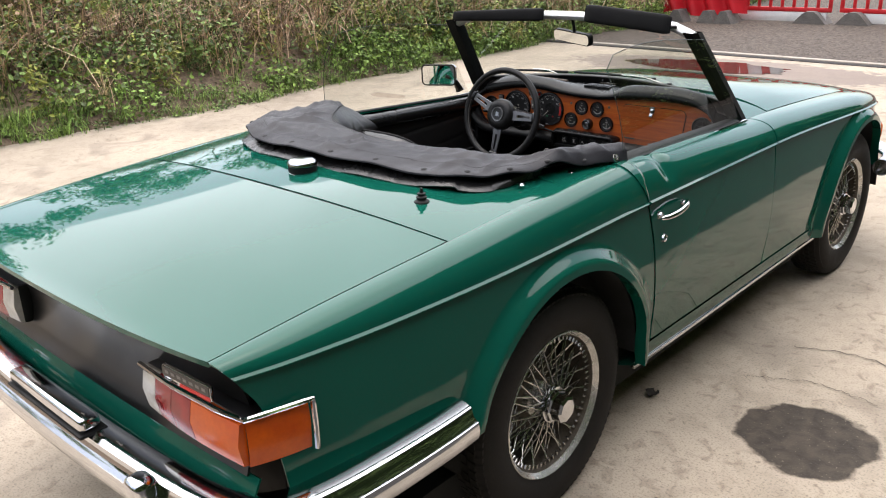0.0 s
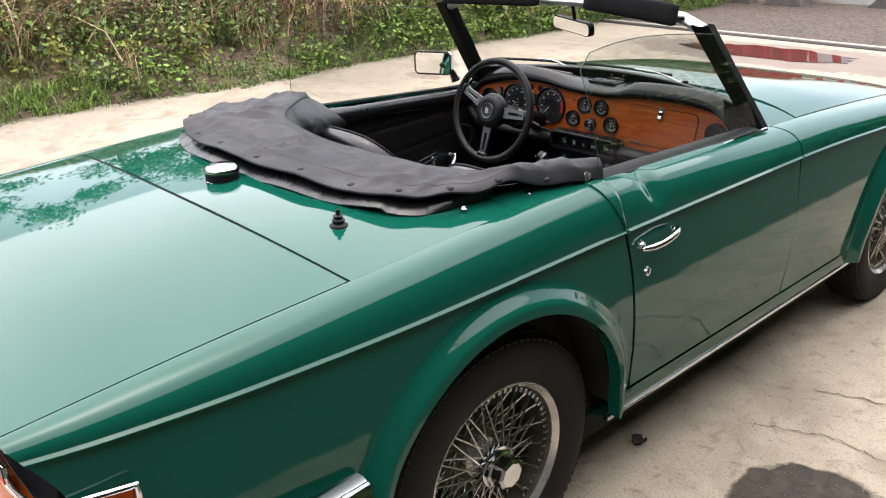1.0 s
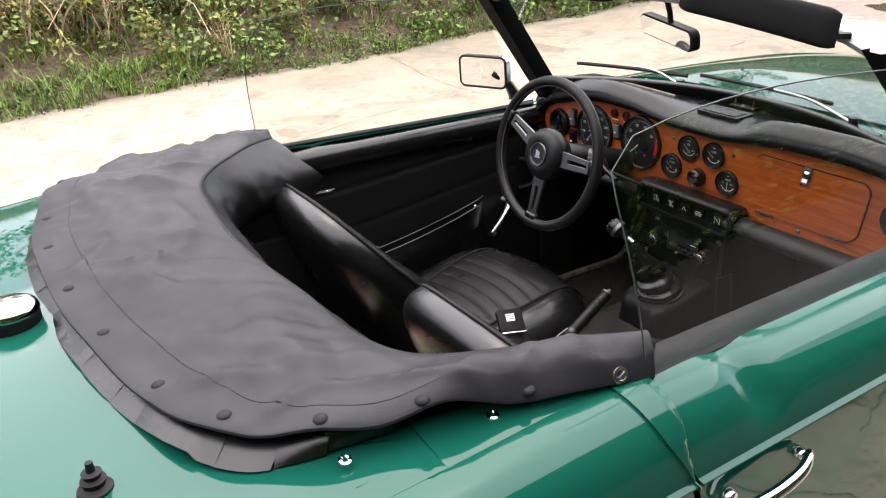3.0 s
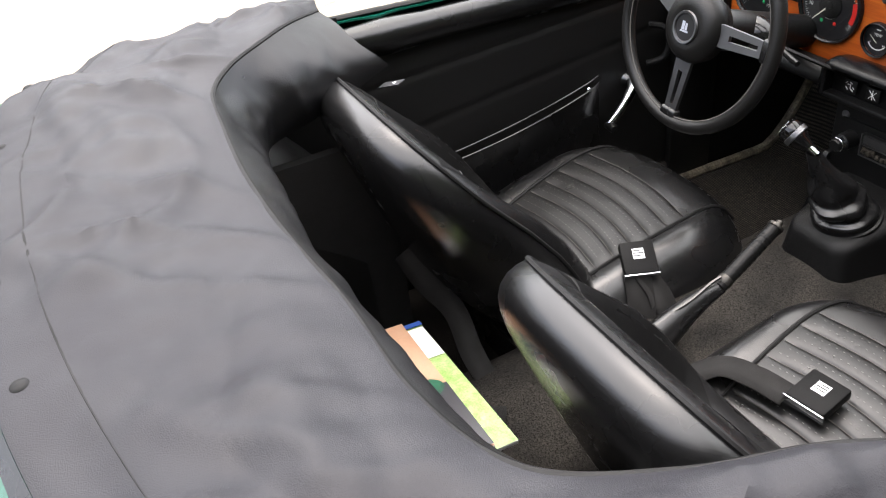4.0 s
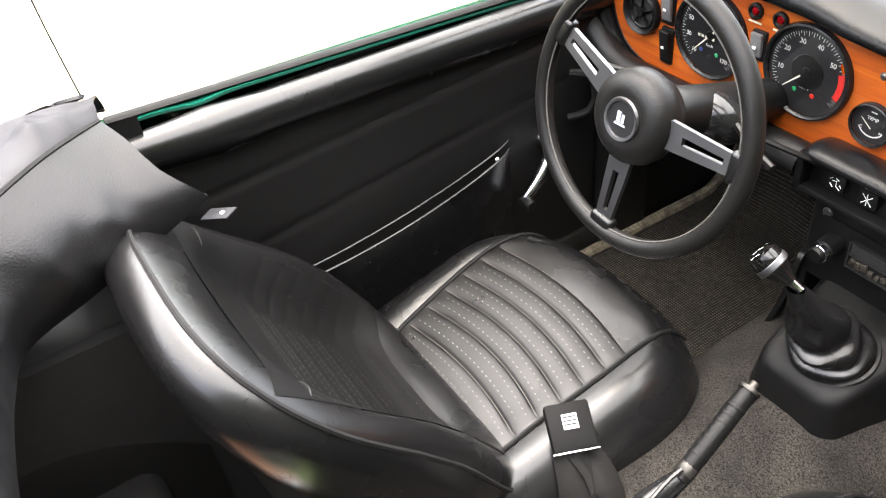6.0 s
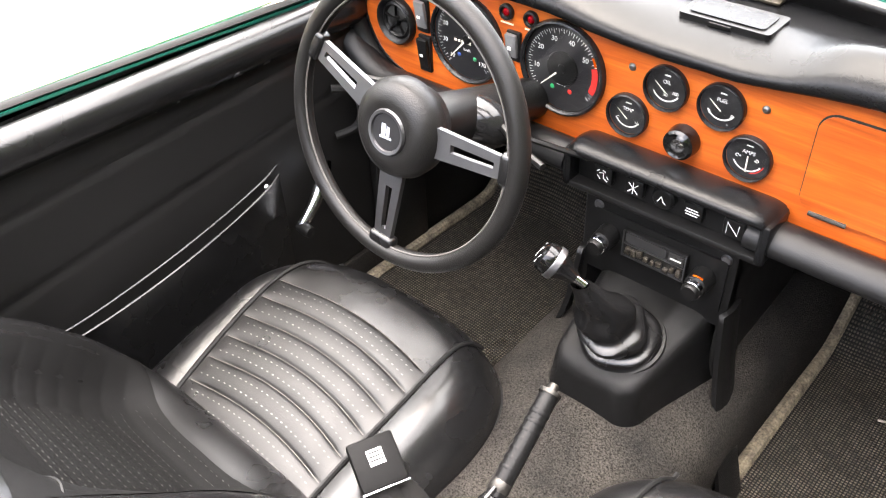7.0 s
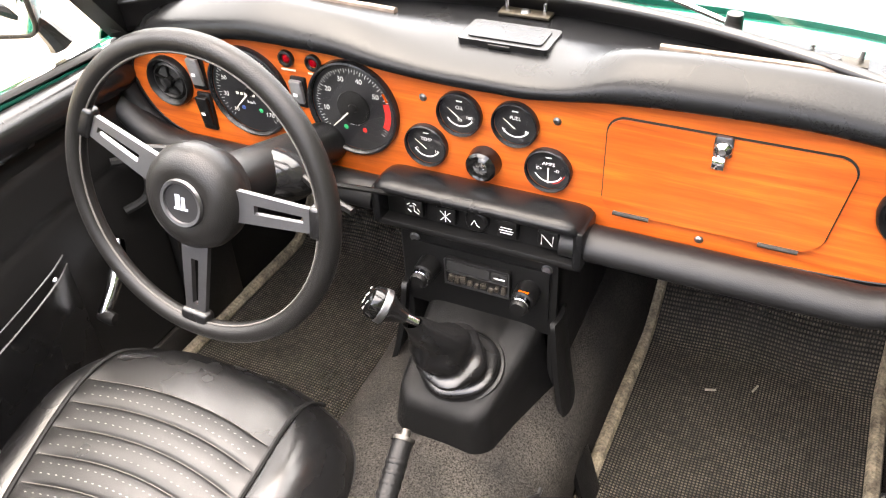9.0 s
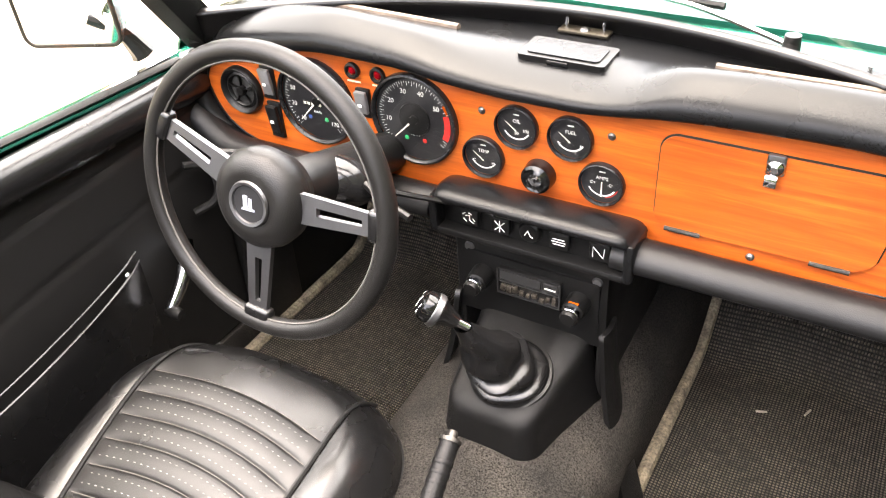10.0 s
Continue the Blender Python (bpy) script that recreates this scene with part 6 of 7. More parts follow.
# glovebox
gb_out = rounded(0.143, 0.408, 0.748, 0.875, 0.02, 8)
gb_out = [(x - (0.02 if (z < 0.80 and x > 0.3) else 0.0) * (0.80 - z) / 0.05, z) for x, z in gb_out]
gbx = part("glovebox_door", plate(gb_out, DY - 0.005, DY - 0.0005), wood, dash, "walnut glovebox lid with a keyed catch", smooth=False)
part("glovebox_gap", tube([(x, DY - 0.0005, z) for x, z in gb_out], 0.0022, 6, closed=True), dark_void, gbx)
lk = part("glovebox_lock", revolve([(0, 0.013), (0.004, 0.013), (0.0055, 0.0115), (0.0085, 0.0105), (0.0105, 0.008), (0.011, 0.004)], 28, facing(0.272, DY, 0.862)), chrome, gbx, "chrome glovebox lock")
part("lock_plate", box(0.262, 0.282, DY - 0.0075, DY - 0.005, 0.853, 0.878, 0.003), satin, lk)
part("lock_tongue", moved(box(-0.007, 0.007, -0.002, 0.002, -0.014, 0.0, 0.001), Matrix.Translation((0.270, DY - 0.009, 0.853)) @ Matrix.Rotation(radians(-18), 4, "X")), chrome, lk)
for x in (0.18, 0.35):
    part("hinge", tube([(x - 0.022, DY - 0.006, 0.7475), (x + 0.022, DY - 0.006, 0.7475)], 0.003, 8), aged_metal, gbx)

# ---- centre console ----
cons = thing("centre_console", (0, 1.1, 0.4), "moulded black centre console with radio and gear lever", "console")


def hood_profile(u, v):
    """The overhanging control box: front lip, rounded top, back to the wood."""
    x = -0.155 + 0.292 * u
    end = min(1, min(u, 1 - u) / 0.09)
    e = math.sqrt(max(0, 1 - (1 - end) ** 2))
    prof = smooth_line([(0, 1.196, 0.737), (0, 1.176, 0.735), (0, 1.164, 0.737), (0, 1.159, 0.743), (0, 1.162, 0.750), (0, 1.180, 0.755), (0, 1.205, 0.752), (0, 1.225, 0.745)], 20)
    p = prof[round(20 * v)]
    return (x, p.y + 0.02 * (1 - e), p.z - 0.02 * (1 - e) if p.z > 0.72 else p.z)


part("control_hood", sheet(hood_profile, 40, 20, flip=True), pad_vinyl, cons, "padded black control housing")
part("control_recess", box(-0.142, 0.126, 1.186, 1.192, 0.69, 0.74, 0.002), plastic, cons)
part("hood_end", box(-0.155, -0.141, 1.164, 1.222, 0.682, 0.742, 0.006), pad_vinyl, cons)
part("hood_end", box(0.124, 0.138, 1.164, 1.222, 0.682, 0.742, 0.006), pad_vinyl, cons)
part("hood_floor", box(-0.15, 0.132, 1.166, 1.222, 0.681, 0.692, 0.004), plastic, cons)
KY = 1.18
knobs = [(-0.097, "spray"), (-0.05, "fan"), (-0.008, "wiper"), (0.035, "screen"), (0.09, "demist")]
for x, kind in knobs:
    z = 0.713
    kb = part("control_knob", joined(box(x - 0.014, x + 0.014, KY - 0.004, 1.187, z - 0.013, z + 0.013, 0.003)) if kind != "wiper" else revolve([(0, 0.012), (0.013, 0.012), (0.016, 0.009), (0.016, -0.004)], 24, facing(x, KY + 0.009, z)), plastic, cons, "black control knob with a white symbol")
    strokes = {"spray": [[(-0.011, 0.006), (-0.006, 0.010)], [(0.0, 0.011), (0.006, 0.008)], [(-0.006, 0.004), (0.002, 0.006), (0.002, -0.004)], [(-0.01, -0.002), (-0.004, -0.008)], [(0.002, -0.004), (0.010, -0.009)], [(0.008, 0.001), (0.012, -0.004)]],
               "fan": [[(-0.009, 0.009), (0.009, -0.009)], [(0.009, 0.009), (-0.009, -0.009)], [(0, 0.011), (0, -0.011)]],
               "wiper": [[(-0.007, -0.005), (-0.001, 0.006)], [(-0.001, 0.006), (0.003, -0.003), (0.008, -0.006)]],
               "screen": [[(-0.01, 0.005), (0.01, 0.005)], [(-0.012, 0.0), (0.012, 0.0)], [(-0.01, -0.005), (0.01, -0.005)]],
               "demist": [[(-0.010, -0.010), (-0.010, 0.010), (0.008, -0.009), (0.009, 0.010)]]}[kind]
    for st in strokes:
        part("symbol_stroke", tube([(x + 0.8 * a, KY - 0.0045, z + 0.8 * b) for a, b in st], 0.00065, 5), white_mark, kb, smooth=False)
# radio panel
rp = part("radio_panel", plate(rounded(-0.128, 0.1, 0.535, 0.69, 0.006), 1.194, 1.215), plastic, cons, "black radio panel")
part("console_side", box(0.088, 0.1, 1.195, 1.46, 0.36, 0.70, 0.004), trim_vinyl, cons, smooth=False)
part("console_side", box(-0.132, -0.12, 1.195, 1.46, 0.36, 0.70, 0.004), trim_vinyl, cons, smooth=False)
for sg, cx0 in ((1, 0.104), (-1, -0.128)):
    line = smooth_line([(cx0, 1.19, 0.57), (cx0 + sg * 0.012, 1.183, 0.47), (cx0 + sg * 0.035, 1.165, 0.38), (cx0 + sg * 0.085, 1.13, 0.258)], 14)
    thick(part("console_leg", sheet(lambda u, v: line[round(14 * u)] + Vector((sg * 0.004 * math.sin(math.pi * v), -0.012 + (0.05 + 0.012 * u) * v, 0)), 14, 4, flip=sg < 0), plastic, cons, "flat black console bracket"), 0.008)
for x in (-0.108, 0.085):
    part("screw", revolve([(0, 0.003), (0.006, 0.003), (0.008, 0.0)], 16, facing(x, 1.194, 0.65)), satin, rp)
part("radio_surround", plate(rounded(-0.112, 0.09, 0.562, 0.648, 0.005), 1.1895, 1.1942), plastic, rp, smooth=False)
ra = part("radio", box(-0.058, 0.037, 1.182, 1.192, 0.593, 0.637, 0.002), plastic, rp, "black car radio with chrome keys")
part("radio_slot", box(-0.054, 0.008, 1.1808, 1.1822, 0.619, 0.634), dark_void, ra, smooth=False)
part("radio_window", box(0.012, 0.034, 1.180, 1.182, 0.618, 0.633), surface("radio_grey", (0.03, 0.03, 0.03), 0.3, 0.3, 0.2, 60, 0.2), ra, smooth=False)
part("maker_bar", box(0.015, 0.031, 1.1794, 1.18, 0.624, 0.626), white_mark, ra, smooth=False)
part("radio_frame", joined(box(-0.058, 0.037, 1.1795, 1.182, 0.5935, 0.5955), box(-0.058, 0.037, 1.1795, 1.182, 0.6155, 0.617), box(-0.0585, -0.0565, 1.1795, 1.182, 0.5935, 0.637), box(0.0355, 0.0375, 1.1795, 1.182, 0.5935, 0.637)), satin, ra, smooth=False)
key_metal = surface("key_metal", (0.34, 0.3, 0.25), 0.3, 0.9, 0.7, 160, 0.5, 700, tint=(0.05, 0.045, 0.04))
rk = random.Random(5)
for i in range(9):
    xk = -0.0535 + 0.0099 * i
    part("radio_key", moved(box(0, rk.uniform(0.005, 0.0088), -0.004, 0.003, 0, rk.uniform(0.006, 0.013), 0.0008), Matrix.Translation((xk, 1.182, 0.598 + rk.uniform(0, 0.004))) @ Matrix.Rotation(radians(rk.uniform(-12, 12)), 4, "Y")), key_metal, ra)
for x in (-0.084, 0.062):
    kn = part("radio_knob", revolve([(0, 0.044), (0.010, 0.044), (0.0125, 0.040), (0.0125, 0.028), (0.0155, 0.026), (0.017, 0.004), (0.017, 0.0)], 24, facing(x, 1.19, 0.612)), plastic, rp, "ribbed radio knob")
    part("knob_ring", revolve([(0.0125, 0.037), (0.0136, 0.036), (0.0136, 0.029), (0.0125, 0.028)], 24, facing(x, 1.19, 0.612)), chrome, kn)
part("knob_mark", box(0.056, 0.07, 1.165, 1.167, 0.6245, 0.628), amber_lens, rp, smooth=False)


def gear_cover():
    """The moulded cover over the gearbox: a box with rounded edges whose top rises to the front."""
    verts, faces = [], []
    levels = [(0.034, 0.0), (0.02, -0.0004), (0.011, -0.0025), (0.005, -0.007), (0.001, -0.014), (-0.001, -0.024), (-0.004, -0.05), (-0.010, -0.085), (-0.020, -0.125), (-0.026, -0.17)]
    n = 0
    for inset, dz in levels:
        y0, y1 = 1.036 + inset, 1.225
        loop = []
        wide = 0.075 - inset
        for x, y in rounded(-wide, wide, y0, y1, max(0.012, 0.03 - 0.5 * max(0.0, inset)), 8):
            f = (y - 1.036) / 0.17
            loop.append((-0.008 + x * (0.064 + 0.026 * f) / 0.075, y, 0.507 + 0.04 * max(0.0, f) + dz))
        n = len(loop)
        verts += loop
    for k in range(len(levels) - 1):
        faces += [(k * n + i, (k + 1) * n + i, (k + 1) * n + (i + 1) % n, k * n + (i + 1) % n) for i in range(n)]
    faces.append(tuple(range(n)))
    return verts, faces


part("gearbox_cover", gear_cover(), moulded, cons, "moulded black gearbox cover")
part("gaiter_ring", revolve([(0.05, 0.0), (0.053, 0.004), (0.057, 0.003), (0.058, -0.002)], 40, Matrix.Translation((0.0, 1.105, 0.524)) @ Matrix.Rotation(radians(19), 4, "X")), plastic, cons)


def gaiter(u, v):
    a = 2 * math.pi * u
    prof = smooth_line([(0.049, 0, 0.0), (0.053, 0, 0.010), (0.052, 0, 0.018), (0.042, 0, 0.022), (0.047, 0, 0.030), (0.047, 0, 0.038), (0.036, 0, 0.043), (0.037, 0, 0.056), (0.027, 0, 0.075), (0.017, 0, 0.097), (0.012, 0, 0.11)], 36)
    p = prof[round(36 * v)]
    t = p.z / 0.11
    wob = 1 + 0.2 * math.sin(2 * a + 11 * t) * (1 - t) * t * 2 + 0.06 * math.sin(5 * a - 16 * t) * (1 - t) * min(1, t * 4)
    return (p.x * wob * math.cos(a) - 0.028 * t ** 1.2, 1.105 + p.x * wob * math.sin(a) - 0.078 * t ** 1.1, 0.515 + 0.34 * p.x * math.sin(a) * (1 - t) + p.z * 1.35)


gl_ = part("gear_gaiter", sheet(gaiter, 32, 36, close_u=True), leather, cons, "creased black gear lever gaiter")
kdir = Vector((-0.042, -0.014, 0.028)).normalized()
kq = kdir.to_track_quat("Z", "Y").to_matrix().to_4x4()
part("gear_stick", tube([(-0.02, 1.027, 0.664), Vector((-0.02, 1.027, 0.664)) + kdir * 0.03], 0.0065, 12), chrome, cons, "chrome gear lever")
kbm = Matrix.Translation((-0.042, 1.019, 0.679)) @ kq
knob = part("gear_knob", revolve([(0.0085, -0.012), (0.0105, -0.004), (0.0155, 0.008), (0.0205, 0.016), (0.0205, 0.03), (0.019, 0.037), (0.012, 0.0415), (0.0, 0.043)], 32, kbm), gloss_black, cons, "black gear knob with a silver band")
part("knob_band", revolve([(0.0198, 0.014), (0.0218, 0.0155), (0.0218, 0.0225), (0.0205, 0.024)], 32, kbm), satin, knob)
for k, (a, b) in enumerate((((-0.012, -0.008), (-0.012, 0.008)), ((0, -0.01), (0, 0.01)), ((0.012, -0.008), (0.012, 0.008)), ((-0.012, 0), (0.012, 0)))):
    part("shift_mark", tube([kbm @ Vector((a[0], a[1], 0.0425 if a[0] == 0 else 0.0408)), kbm @ Vector((b[0], b[1], 0.0425 if b[0] == 0 else 0.0408))], 0.0006, 5), white_mark, knob, smooth=False)

# ---- handbrake ----
grip_black = surface("worn_grip", (0.007, 0.007, 0.007), 0.3, 0, 0.3, 40, 0.2, 300, bump=0.2, spec=0.14)
hb = thing("handbrake", (0.01, 0.8, 0.42), "black handbrake lever with a leather gaiter and metal tip", "handbrake")
part("lever", tube(smooth_line([(0.02, 0.80, 0.515), (0.015, 0.85, 0.54), (0.008, 0.905, 0.565), (0.006, 0.925, 0.574)], 12), 0.0125, 12), grip_black, hb, "ribbed black grip")
for i in range(7):
    t = 0.2 + 0.1 * i
    p = Vector((0.019, 0.81, 0.52)).lerp(Vector((0.006, 0.922, 0.573)), t)
    d = Vector((-0.013, 0.112, 0.053)).to_track_quat("Z", "Y").to_matrix().to_4x4()
    part("grip_ring", revolve([(0.0122, -0.004), (0.0133, -0.002), (0.0133, 0.002), (0.0122, 0.004)], 16, Matrix.Translation(p) @ d), grip_black, hb)
d = Vector((-0.013, 0.112, 0.053)).to_track_quat("Z", "Y").to_matrix().to_4x4()
part("tip", revolve([(0, 0.01), (0.006, 0.009), (0.007, 0.0), (0.0142, -0.001), (0.0142, -0.006)], 16, Matrix.Translation((0.0055, 0.928, 0.576)) @ d), aged_metal, hb, "dull metal release button")
part("collar", revolve([(0.011, 0.01), (0.0134, 0.005), (0.0134, -0.005), (0.011, -0.01)], 16, Matrix.Translation((0.0185, 0.812, 0.521)) @ d), aged_metal, hb, "dull metal collar")


def hgaiter(u, v):
    a = 2 * math.pi * u
    y = 0.60 + 0.205 * v
    w = 0.042 - 0.03 * v ** 0.8
    h = 0.02 + 0.0 * v
    zc = 0.44 + 0.073 * v ** 0.8
    pinch = 1 - 0.35 * abs(math.sin(a)) ** 3
    return (0.02 + w * math.cos(a) * pinch + 0.004 * math.sin(6 * v), y, zc + (0.055 - 0.042 * v) * math.sin(a) - 0.012 * (1 - v))


part("gaiter", sheet(hgaiter, 24, 16, close_u=True), leather, hb, "black leather handbrake gaiter")
part("gaiter_seam", tube([(0.022 + 0.002 * math.sin(i), 0.62 + 0.18 * i / 12, 0.478 + 0.0 + 0.058 * (i / 12) ** 0.9) for i in range(13)], 0.003, 6), leather, hb)

# ---- steering wheel ----
SC = Vector((-0.25, 0.959, 0.835))
tilt = Matrix.Translation(SC) @ Matrix.Rotation(radians(1.5), 4, "Z") @ Matrix.Rotation(radians(90 - 13.2), 4, "X")
sw = thing("steering_wheel", tuple(SC), "three-spoke steering wheel with black leather rim and alloy spokes", "steering wheel")
rim_leather = surface("rim_leather", (0.009, 0.0086, 0.0082), 0.36, 0, 0.3, 30, 0.15, 400, bump=0.25, bump_scale=600, rough_var=0.3, spec=0.28)
stitch_grey = surface("rim_stitching", (0.07, 0.065, 0.058), 0.7, 0, 0.3, 80, 0.2)
rim_pts = [tilt @ Vector((0.172 * math.cos(2 * math.pi * i / 72), 0.172 * math.sin(2 * math.pi * i / 72), 0.0)) for i in range(72)]
part("rim", tube(rim_pts, 0.0125, 14, closed=True), rim_leather, sw, "thick black leather rim")
part("stitching", tube([tilt @ Vector((0.1605 * math.cos(2 * math.pi * i / 72), 0.1605 * math.sin(2 * math.pi * i / 72), 0.006)) for i in range(72)], 0.0013, 5, closed=True), stitch_grey, sw)
for ang in (157, 1, 265):
    m = tilt @ Matrix.Rotation(radians(ang - 90), 4, "Z")
    # an alloy spoke with a long slot: two rails and two ends
    outer = [(-0.0195, 0.045), (0.0195, 0.045), (0.0135, 0.157), (-0.0135, 0.157)]
    slot = [(-0.0052, 0.08), (0.0052, 0.08), (0.0038, 0.141), (-0.0038, 0.141)]
    n = 4
    verts = []
    for zz in (0.0035, -0.0035):
        verts += [(x, y, zz + 0.002 * (1 - (y - 0.045) / 0.12)) for x, y in outer] + [(x, y, zz + 0.002 * (1 - (y - 0.045) / 0.12)) for x, y in slot]
    faces = []
    for i in range(4):
        j = (i + 1) % 4
        faces += [(i, j, 4 + j, 4 + i), (8 + i, 12 + i, 12 + j, 8 + j), (i, 8 + i, 8 + j, j), (4 + i, 4 + j, 12 + j, 12 + i)]
    part("spoke", moved((verts, faces), m), satin, sw, "slotted brushed alloy spoke", smooth=False)
    part("spoke_boot", moved(box(-0.02, 0.02, 0.149, 0.17, -0.009, 0.009, 0.006, 3), m), leather, sw)
hubm = tilt
emblem_grey = surface("emblem_grey", (0.42, 0.45, 0.52), 0.4, 0.2, 0.2, 60, 0.1)
hubp = part("hub_pad", revolve([(0, 0.024), (0.028, 0.024), (0.034, 0.026), (0.046, 0.024), (0.057, 0.016), (0.062, 0.003), (0.06, -0.014), (0.05, -0.028), (0.045, -0.04)], 48, hubm), rim_leather, sw, "round padded black hub")
part("emblem_ring", revolve([(0.0225, 0.024), (0.0235, 0.028), (0.027, 0.0285), (0.0285, 0.025)], 36, hubm), satin, hubp)
part("emblem", revolve([(0, 0.0255), (0.0226, 0.0255)], 32, hubm), dial_black, hubp)
for k, (a, b, c, e) in enumerate(((-0.010, -0.002, -0.006, 0.012), (0.0, 0.006, -0.006, 0.009), (-0.013, 0.010, -0.0105, -0.007))):
    part("emblem_shape", moved(box(a * 0.8, b * 0.8, c * 0.8, e * 0.8, 0.0256, 0.0261), hubm), emblem_grey, hubp, smooth=False)
col0, col1 = Vector((-0.25, 0.972, 0.826)), Vector((-0.25, 1.24, 0.752))
dcol = (col1 - col0).to_track_quat("Z", "Y").to_matrix().to_4x4()
part("column_shroud", revolve([(0.024, 0.0), (0.03, 0.01), (0.034, 0.03), (0.036, 0.06), (0.034, 0.11), (0.03, 0.26)], 28, Matrix.Translation(col0) @ dcol), plastic, sw, "black plastic column shroud")
part("shroud_side", sheet(lambda u, v: (-0.25 + 0.056 * math.cos(2 * math.pi * u) * math.sin(math.pi * (0.08 + 0.84 * v)) ** 0.6 + 0.012 * v, 1.065 + 0.075 * (v - 0.2), 0.797 + 0.04 * math.sin(2 * math.pi * u) * math.sin(math.pi * (0.08 + 0.84 * v)) ** 0.6 - 0.02 * v), 24, 14, close_u=True), surface("dull_grey_plastic", (0.012, 0.012, 0.0125), 0.14, 0.0, 0.2, 20, 0.1), sw, "glossy dark column switch housing")
part("stalk", tube(smooth_line([(-0.275, 1.06, 0.82), (-0.34, 1.045, 0.825), (-0.40, 1.03, 0.822)], 10), 0.005, 8, radii=[0.004 + 0.0003 * i for i in range(11)]), plastic, sw, "thin column stalk")
part("stalk", tube(smooth_line([(-0.21, 1.09, 0.80), (-0.16, 1.07, 0.79), (-0.11, 1.055, 0.785)], 10), 0.005, 8), plastic, sw, "black column stalk")
part("wiring", tube(smooth_line([(-0.22, 1.1, 0.78), (-0.17, 1.13, 0.76), (-0.12, 1.17, 0.735)], 10), 0.004, 6), plastic, sw)

# ---- seats ----
seat_panel = surface("perforated_vinyl", (0.0055, 0.0055, 0.0056), 0.34, 0, 0.3, 14, 0.1, 400, bump=0.2, bump_scale=800, rough_var=0.25, spec=0.42)
stitch_sheen_mat = surface("grey_stitch_sheen", (0.06, 0.055, 0.048), 0.6, 0, 0.2, 60, 0.1)
hole_mat = surface("perforation_backing", (0.12, 0.12, 0.113), 0.7, 0, 0.2, 60, 0.1)


def seat():
    """A bucket seat: a D-shaped cushion and a wrap-round backrest."""
    cx = -0.313
    st = thing("car_seat", (cx, 0.72, 0.25), "black vinyl bucket seat with a pleated perforated centre", "car seat", "seats of the car")

    def pipe_half(y):
        return along(y, [(0.56, 0.128), (0.70, 0.142), (0.88, 0.156), (1.0, 0.15)])

    def pipe_mid(y):
        return along(y, [(0.56, 0.018), (0.75, 0.0), (0.9, -0.012)])

    def rim(a):
        """The outline of the cushion in plan: a broad curve in front, squarer behind."""
        c, sn = math.cos(a), math.sin(a)
        n, b = (3.0, 0.232) if sn > 0 else (5.0, 0.255)
        return (cx + 0.236 * math.copysign(abs(c) ** (2 / n), c), 0.797 + b * math.copysign(abs(sn) ** (2 / n), sn))

    def cz(x, y, edge=0.0):
        """Height of the cushion's top: it falls to the back and has raised sides."""
        z = along(y, [(0.52, 0.432), (0.62, 0.458), (0.75, 0.488), (0.88, 0.508), (0.94, 0.512), (1.03, 0.507)])
        d = abs(x - cx - pipe_mid(y)) - pipe_half(y)
        z += 0.010 * math.exp(-((d - 0.03) / 0.035) ** 2) * min(1, max(0, (0.97 - y) / 0.1))
        return z - 0.05 * max(0.0, (edge - 0.74) / 0.26) ** 2.3

    rings = [(k / 26) ** 0.8 for k in range(27)]
    n = 96
    verts, faces = [(cx, 0.797, cz(cx, 0.797))], []
    for r in rings[1:]:
        for i in range(n):
            bx, by = rim(2 * math.pi * i / n)
            x, y = cx + (bx - cx) * r, 0.797 + (by - 0.797) * r
            verts.append((x, y, cz(x, y, r)))
    for dz, grow in ((0.02, 1.03), (0.045, 1.04), (0.075, 1.025), (0.11, 0.99), (0.16, 0.95)):
        for i in range(n):
            bx, by = rim(2 * math.pi * i / n)
            verts.append((cx + (bx - cx) * grow, 0.797 + (by - 0.797) * grow, cz(bx, by, 1.0) - dz))
    faces = [(0, 1 + i, 1 + (i + 1) % n) for i in range(n)]
    for k in range(len(rings) + 3):
        a, b = 1 + k * n, 1 + (k + 1) * n
        faces += [(a + i, b + i, b + (i + 1) % n, a + (i + 1) % n) for i in range(n)]
    cu = part("cushion", (verts, faces), leather, st, "black vinyl seat cushion")

    def inside(x, y):
        """How far out a place lies: 0 in the middle of the cushion, 1 on its outline."""
        nn, b = (3.0, 0.232) if y > 0.797 else (5.0, 0.255)
        return ((abs(x - cx) / 0.236) ** nn + (abs(y - 0.797) / b) ** nn) ** (1 / nn)

    def pleat(u, v):
        y = 0.575 + 0.315 * v
        x = cx + pipe_mid(y) + pipe_half(y) * 0.985 * (2 * u - 1)
        y += 0.022 * (1 - (2 * u - 1) ** 2) * min(1, v * 2)
        r = abs(math.sin(math.pi * 8 * v))
        edge = min(1, 12 * min(u, 1 - u)) ** 0.5
        return (x, y, cz(x, y, inside(x, y)) + 0.0012 + 0.0042 * r ** 0.45 * edge)
    part("pleated_panel", sheet(pleat, 24, 128), seat_panel, cu, "pleated perforated seat centre")
    dots = []
    for r in range(8):
        for q in (0.32, 0.68):
            for j in range(24):
                p = Vector(pleat(0.05 + 0.9 * (j + 0.5 * (q > 0.5)) / 24, (r + q) / 8))
                a, b = 0.0026, 0.0011
                dots.append(([(p.x - a, p.y, p.z + 0.0006), (p.x, p.y - b, p.z + 0.0006), (p.x + a, p.y, p.z + 0.0006), (p.x, p.y + b, p.z + 0.0006)], [(0, 1, 2, 3)]))
    tagged(part("perforation", joined(*dots), hole_mat, cu, smooth=False), kind="stuff")
